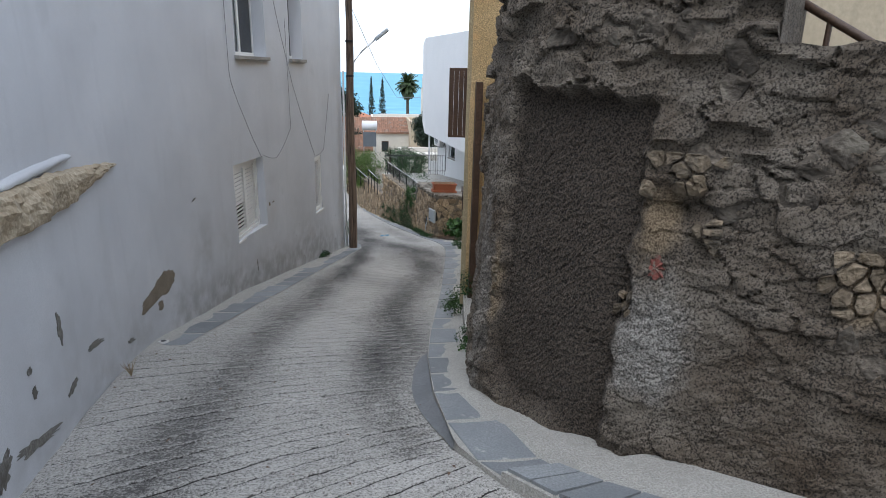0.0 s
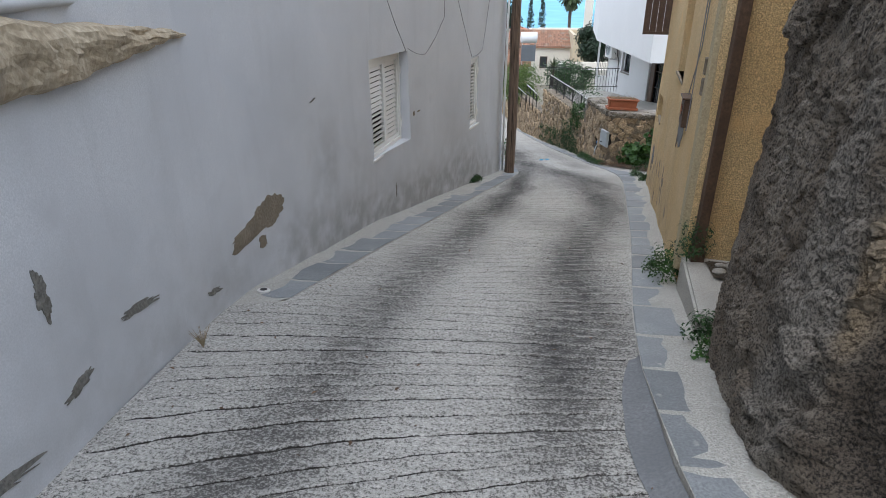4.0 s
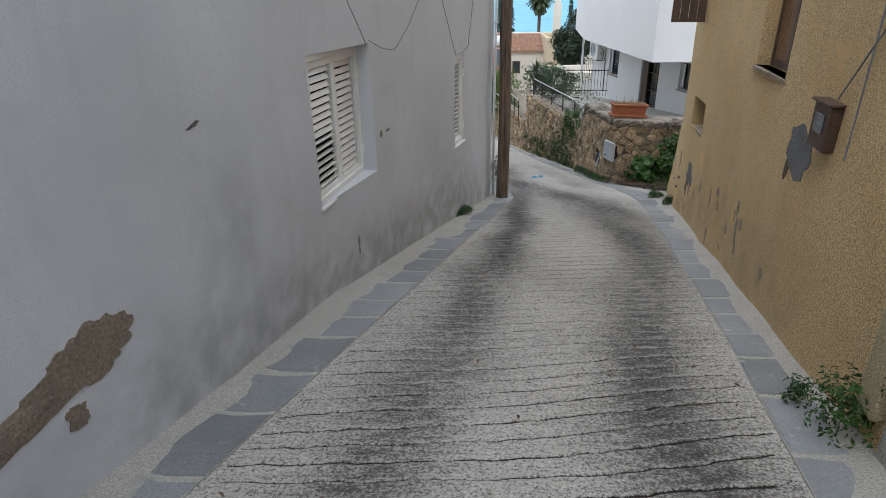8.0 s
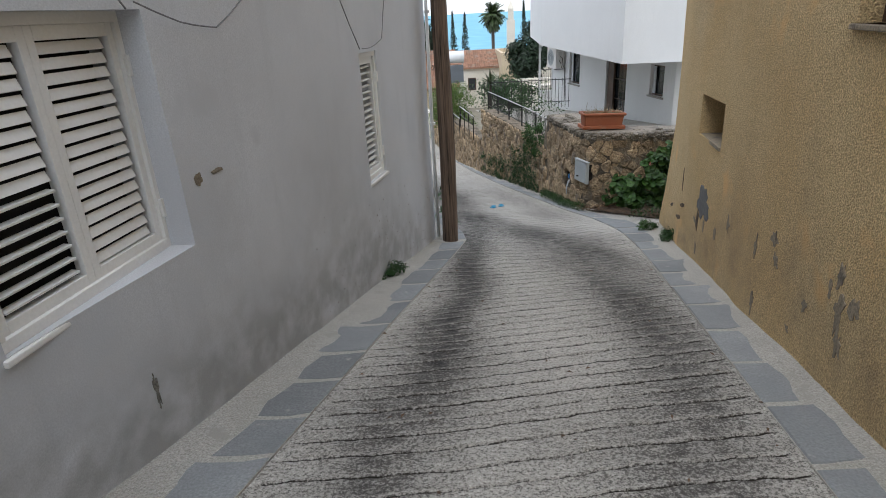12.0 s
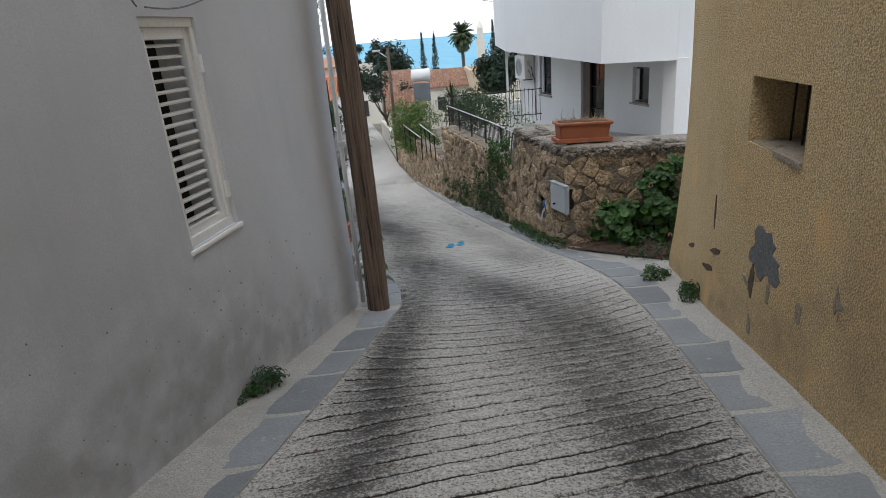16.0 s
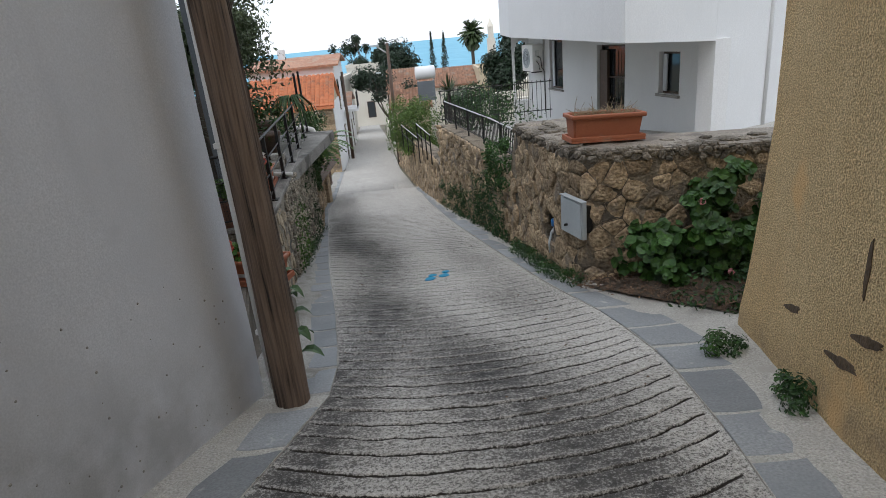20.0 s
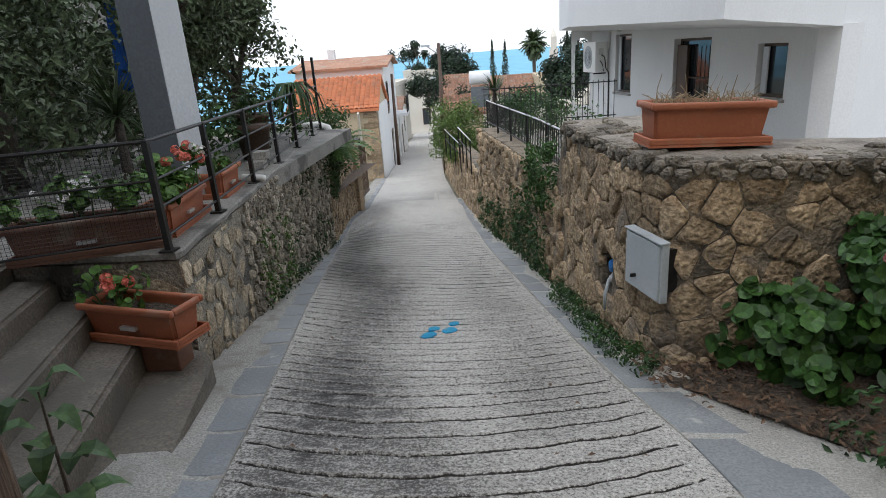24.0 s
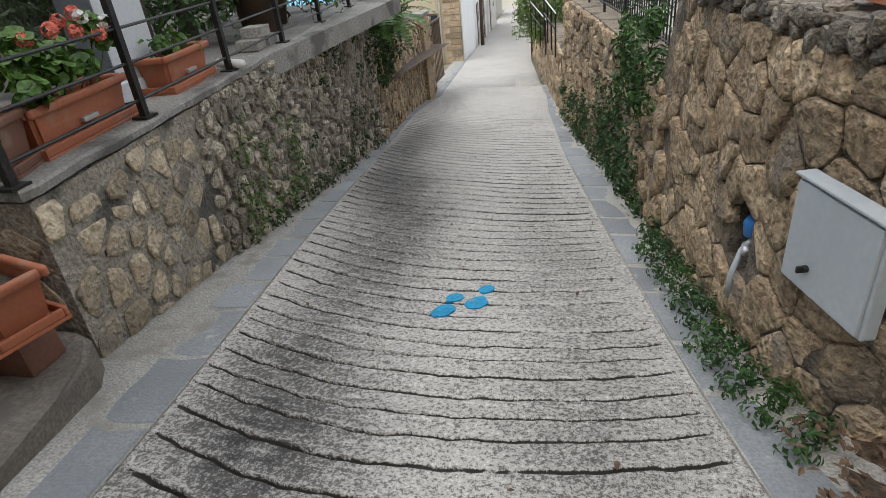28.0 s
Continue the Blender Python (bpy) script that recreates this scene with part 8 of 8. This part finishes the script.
tubed("downpipe", [(-2.75, 40.7, -6.6), (-2.75, 40.7, -3.6), (-2.75, 40.6, -3.5)], 0.06, M_PALE, cottage)
big = gable("white_village_house", "white two-storey village house with a red tiled roof", -6.6, -1.97, 46.1, 54.0, -9, -1.7, -1.25, M_HOUSE, M_ROOFOLD, "x", (("right", 47.0, 47.9, -4.2, -2.5), ("right", 48.0, 49.0, -7.4, -5.2), ("right", 50.6, 51.5, -4.4, -2.5), ("right", 51.8, 52.6, -7.6, -5.4)), eave=0.3)
big.matrix_basis = ROW
boxed("chimney", (-5.4, -5.0, 49.6, 50.1, -1.2, -0.62), M_HOUSE, big)
balc = thing("balcony", "small concrete balcony with a dark iron balustrade", "balcony", ROW @ pose(-1.97, 49.9, -4.5))
boxed("slab", (0, 0.9, 0, 2.4, -0.15, 0), M_HOUSE, balc)
for i in range(13):
    boxed("bar", (0.85, 0.88, i * 0.195, i * 0.195 + 0.03, 0, 0.95), M_IRON, balc)
boxed("rail", (0.84, 0.89, 0, 2.4, 0.95, 1.0), M_IRON, balc)
gable("village_house", "narrow white village house along the lane", -7.5, -2.0, 55.5, 63, -10, -5.0, -4.2, M_HOUSE, M_ROOFOLD, "x", (("right", 57, 58, -8.0, -6.0), ("right", 60, 60.8, -6.8, -5.6)), "village houses").matrix_basis = ROW
flat_house("village_house", "cream flat-roofed house where the lane turns away", -7.4, -2.7, 88, 95, -13, -3.4, M_PALE, "village houses", ((-6.3, -5.3, -6.2, -4.6), (-4.5, -3.7, -6.2, -4.6), (-5.4, -4.4, -9.6, -7.6)))
flat_house("village_house", "pale beige flat-roofed village house", -12, -5.6, 70, 78, -12, -3.9, M_PALE, "village houses", ((-7.6, -6.6, -6, -4.8),))
gable("village_house", "low cream house with an old tiled roof", -0.4, 2.5, 58, 66, -12, -4.45, -3.05, M_PALE, M_ROOFOLD, "x", (("front", 0.4, 1.1, -6.4, -5.3),), "village houses", tiles=10)
gable("village_house", "lean beige outhouse with an old tiled roof", 0.2, 2.6, 52, 57, -10, -5.0, -4.05, M_BEIGE, M_ROOFOLD, "x", (), "village houses", tiles=8)
gable("village_house", "long low house with weathered roof tiles", 2.9, 7.2, 68, 77, -12, -5.1, -3.8, M_PALE, M_ROOFOLD, "x", (("front", 4, 4.8, -7.2, -6),), "village houses", tiles=10)
flat_house("village_house", "plain beige flat-roofed block with a white parapet", 7.1, 9.4, 65, 72, -12, -3.95, M_BEIGE, "village houses")
flat_house("village_house", "cream garden building beside the fence", 4.7, 13, 42, 46, -8, -4.3, M_PALE, "village houses", ((5.4, 6.2, -5.6, -4.8),))
lane_wall = Line([(-1.35, 64), (0.86, 42.3)])
tagged(strip("wall_lane_right", lane_wall, lambda s: zg(lane_wall.at(s, 0).y) - 0.4, lambda s: zg(lane_wall.at(s, 0).y) + 1.35, M_PALE, None, (), thick=0.3, step=1.5), "low cream garden wall along the far lane", "wall", kind="structure")
rnd = random.Random(2024)
for i in range(52):
    y = rnd.uniform(84, 235)
    x = rnd.uniform(-0.16, 0.42) * (y - 10) * 0.9
    w, d = rnd.uniform(7, 14), rnd.uniform(7, 12)
    g = zg(y)
    top = g + rnd.uniform(3.2, 6.0)
    top = min(top, -2.2 - y * 0.012)
    if top < g + 2:
        top = g + 2.5
    lab = "small pale house in the distant town"
    if rnd.random() < 0.45:
        gable("town_house", "small distant town house with a tiled roof", x, x + w, y, y + d, g - 2, top - 1.3, top, M_PALE, M_ROOFOLD if rnd.random() < 0.6 else M_ROOF, "x" if rnd.random() < 0.6 else "y", (("front", x + 1, x + 2, top - 3.2, top - 2.1), ("front", x + 3.4, x + 4.4, top - 3.2, top - 2.1)), "town houses")
    else:
        flat_house("town_house", lab, x, x + w, y, y + d, g - 2, top, M_PALE, "town houses", ((x + 1, x + 2, top - 2, top - 1), (x + 3.6, x + 4.6, top - 2, top - 1)))


def cypress(x, y, z, h, r, seed):
    t = thing("cypress_tree", "slender dark cypress tree above the town", "tree", pose(x, y, z), "cypresses")
    tubed("trunk", [(0, 0, 0), (0, 0, h * 0.5)], [0.14, 0.08], M_BARK, t)
    rr = random.Random(seed)
    foliage("crown", [((rr.uniform(-0.1, 0.1), rr.uniform(-0.1, 0.1), h * (0.08 + 0.9 * i / 17)), (r * (1 - (i / 17) ** 2.2) + 0.08, r * (1 - (i / 17) ** 2.2) + 0.08, h * 0.06), 50) for i in range(18)], 0.5, M_CYPRESS, t, seed, 0.6)


def palm_tree(x, y, z, h, seed):
    t = thing("palm_tree", "tall shaggy palm tree above the roofs", "tree", pose(x, y, z))
    tubed("trunk", [(0, 0, 0), (0.05, 0, h * 0.5), (0, 0, h)], [0.35, 0.28, 0.3], M_BARK, t)
    rr = random.Random(seed)
    verts, faces = [], []
    for i in range(130):
        w, e = rr.uniform(0, 6.28), rr.uniform(-1.2, 1.35)
        d = Vector((math.cos(w) * math.cos(e), math.sin(w) * math.cos(e), math.sin(e)))
        ln = rr.uniform(1.9, 2.9)
        a = d.cross(Vector((0, 0, 1))).normalized()
        prev = Vector((0, 0, h))
        for j in range(5):
            f = (j + 1) / 5
            p = Vector((0, 0, h)) + d * ln * f + Vector((0, 0, -0.6 * f * f))
            for sgn in (-1, 1):
                k = len(verts)
                verts += [prev, p, p + a * sgn * 0.42 * (1 - 0.6 * f) + Vector((0, 0, -0.2)), prev + a * sgn * 0.3 + Vector((0, 0, -0.12))]
                faces.append((k, k + 1, k + 2, k + 3))
            prev = p
    raw("fronds", verts, faces, M_PALM, t)


for x, y, top, r, sd in ((3.6, 130, -0.1, 1.0, 1), (5.9, 130, -0.3, 1.15, 2), (16.6, 124, 1.1, 1.1, 3), (18.9, 128, 0.4, 1.0, 4)):
    cypress(x, y, zg(y), top - zg(y), r, sd)
palm_tree(10.4, 118, zg(118), 12.5, 7)
tree("round_tree", "broad dark green tree above the roofs", -1.3, 76, zg(76) - 0.5, 7.8, 1.5, 9000, 0.36, M_CYPRESS, 121, low=0.42)
tree("round_tree", "dark green tree beside the far lane", -5.2, 92, zg(92), 9.2, 0.9, 3500, 0.36, M_CYPRESS, 122, low=0.45)
tree("round_tree", "dark garden tree behind the white house", 7.3, 52, zg(52), 6.6, 1.1, 9000, 0.26, M_CYPRESS, 123, low=0.34)
tree("lane_tree", "small dark tree on the lane's edge", -0.2, 54, zg(56), 4.4, 0.6, 1300, 0.2, M_CYPRESS, 124, low=0.45)
church = thing("bell_tower", "pale distant bell tower above the town", "tower", pose(15.9, 140, zg(140)))
boxed("shaft", (-0.8, 0.8, -0.8, 0.8, 0, 12.8), M_PALE, church)
boxed("belfry", (-0.55, 0.55, -0.55, 0.55, 12.8, 15.0), M_PALE, church)
bm = bmesh.new()
bmesh.ops.create_cone(bm, cap_ends=True, segments=8, radius1=0.7, radius2=0.05, depth=1.6, matrix=Matrix.Translation((0, 0, 15.8)))
part("spire", bm, M_PALE, church)
for x, y, h, lab in ((0.9, 42, 5.9, 1), (-2.2, 47.2, 5.0, 0), (-0.75, 62, 5.4, 1)):
    t = thing("street_pole", "dark timber street pole down the lane", "street pole", pose(x, y, zg(y)), "lane poles")
    tubed("mast", [(0, 0, 0), (0.05, 0, h)], [0.1, 0.07], M_BROWN, t)
    if lab:
        tubed("arm", [(0.03, 0, h - 0.5), (-0.5, 0, h - 0.1)], 0.03, M_ALU, t)
        boxed("lamp_head", (-0.75, -0.35, -0.1, 0.1, h - 0.15, h - 0.05), M_STEEL, t, bevel=0.02)
tank = thing("water_tank", "white rooftop solar water tank on a grey stand", "water tank", pose(2.55, 51.2, -3.8))
bm = bmesh.new()
tube(bm, [(-0.66, 0, 1.0), (-0.62, 0, 1.0), (0.62, 0, 1.0), (0.66, 0, 1.0)], [0.1, 0.4, 0.4, 0.1], 16)
part("tank", bm, M_HOUSE, tank, smooth=True)
boxed("collector", (-0.55, 0.55, -0.55, -0.5, -0.7, 0.5), M_SLATEGREY, tank)
for x in (-0.5, 0.5):
    boxed("leg", (x - 0.03, x + 0.03, -0.03, 0.03, -1.6, 0.7), M_ALU, tank)
wire = thing("overhead_wire", "thin dark overhead wire across the lane", "wire")
tubed("strand", [(1.84, 15.24, 3.3), (2.6, 20, 1.9), (3.6, 27, 0.6), (4.9, 29.5, 0.5)], 0.008, M_CABLE, wire, n=4)
# walls that close the lane behind the walker
tagged(boxed("wall_behind", (-4, 12, -9.4, -9, -1, 7), M_PLASTER), "plain plastered wall closing the street behind", "wall", kind="structure")

rnd = random.Random(404)
verts, faces = [], []
for _ in range(240):
    y = rnd.uniform(3.0, 24.0)
    a, b = sample(LEFT_EDGE, y), sample(RIGHT_EDGE, y)
    u = rnd.random() ** 1.5 * 0.5
    x = a + (b - a) * (u if rnd.random() < 0.5 else 1 - u)
    leaf(verts, faces, (x, y, zg(y) + 0.016), (rnd.uniform(-0.3, 0.3), rnd.uniform(-0.3, 0.3), 1), rnd.uniform(0.012, 0.05), rnd)
tagged(raw("scattered_leaf_crumbs", verts, faces, M_LITTER), "crumbs of dry brown leaf scattered on the lane", "leaf litter", kind="stuff")
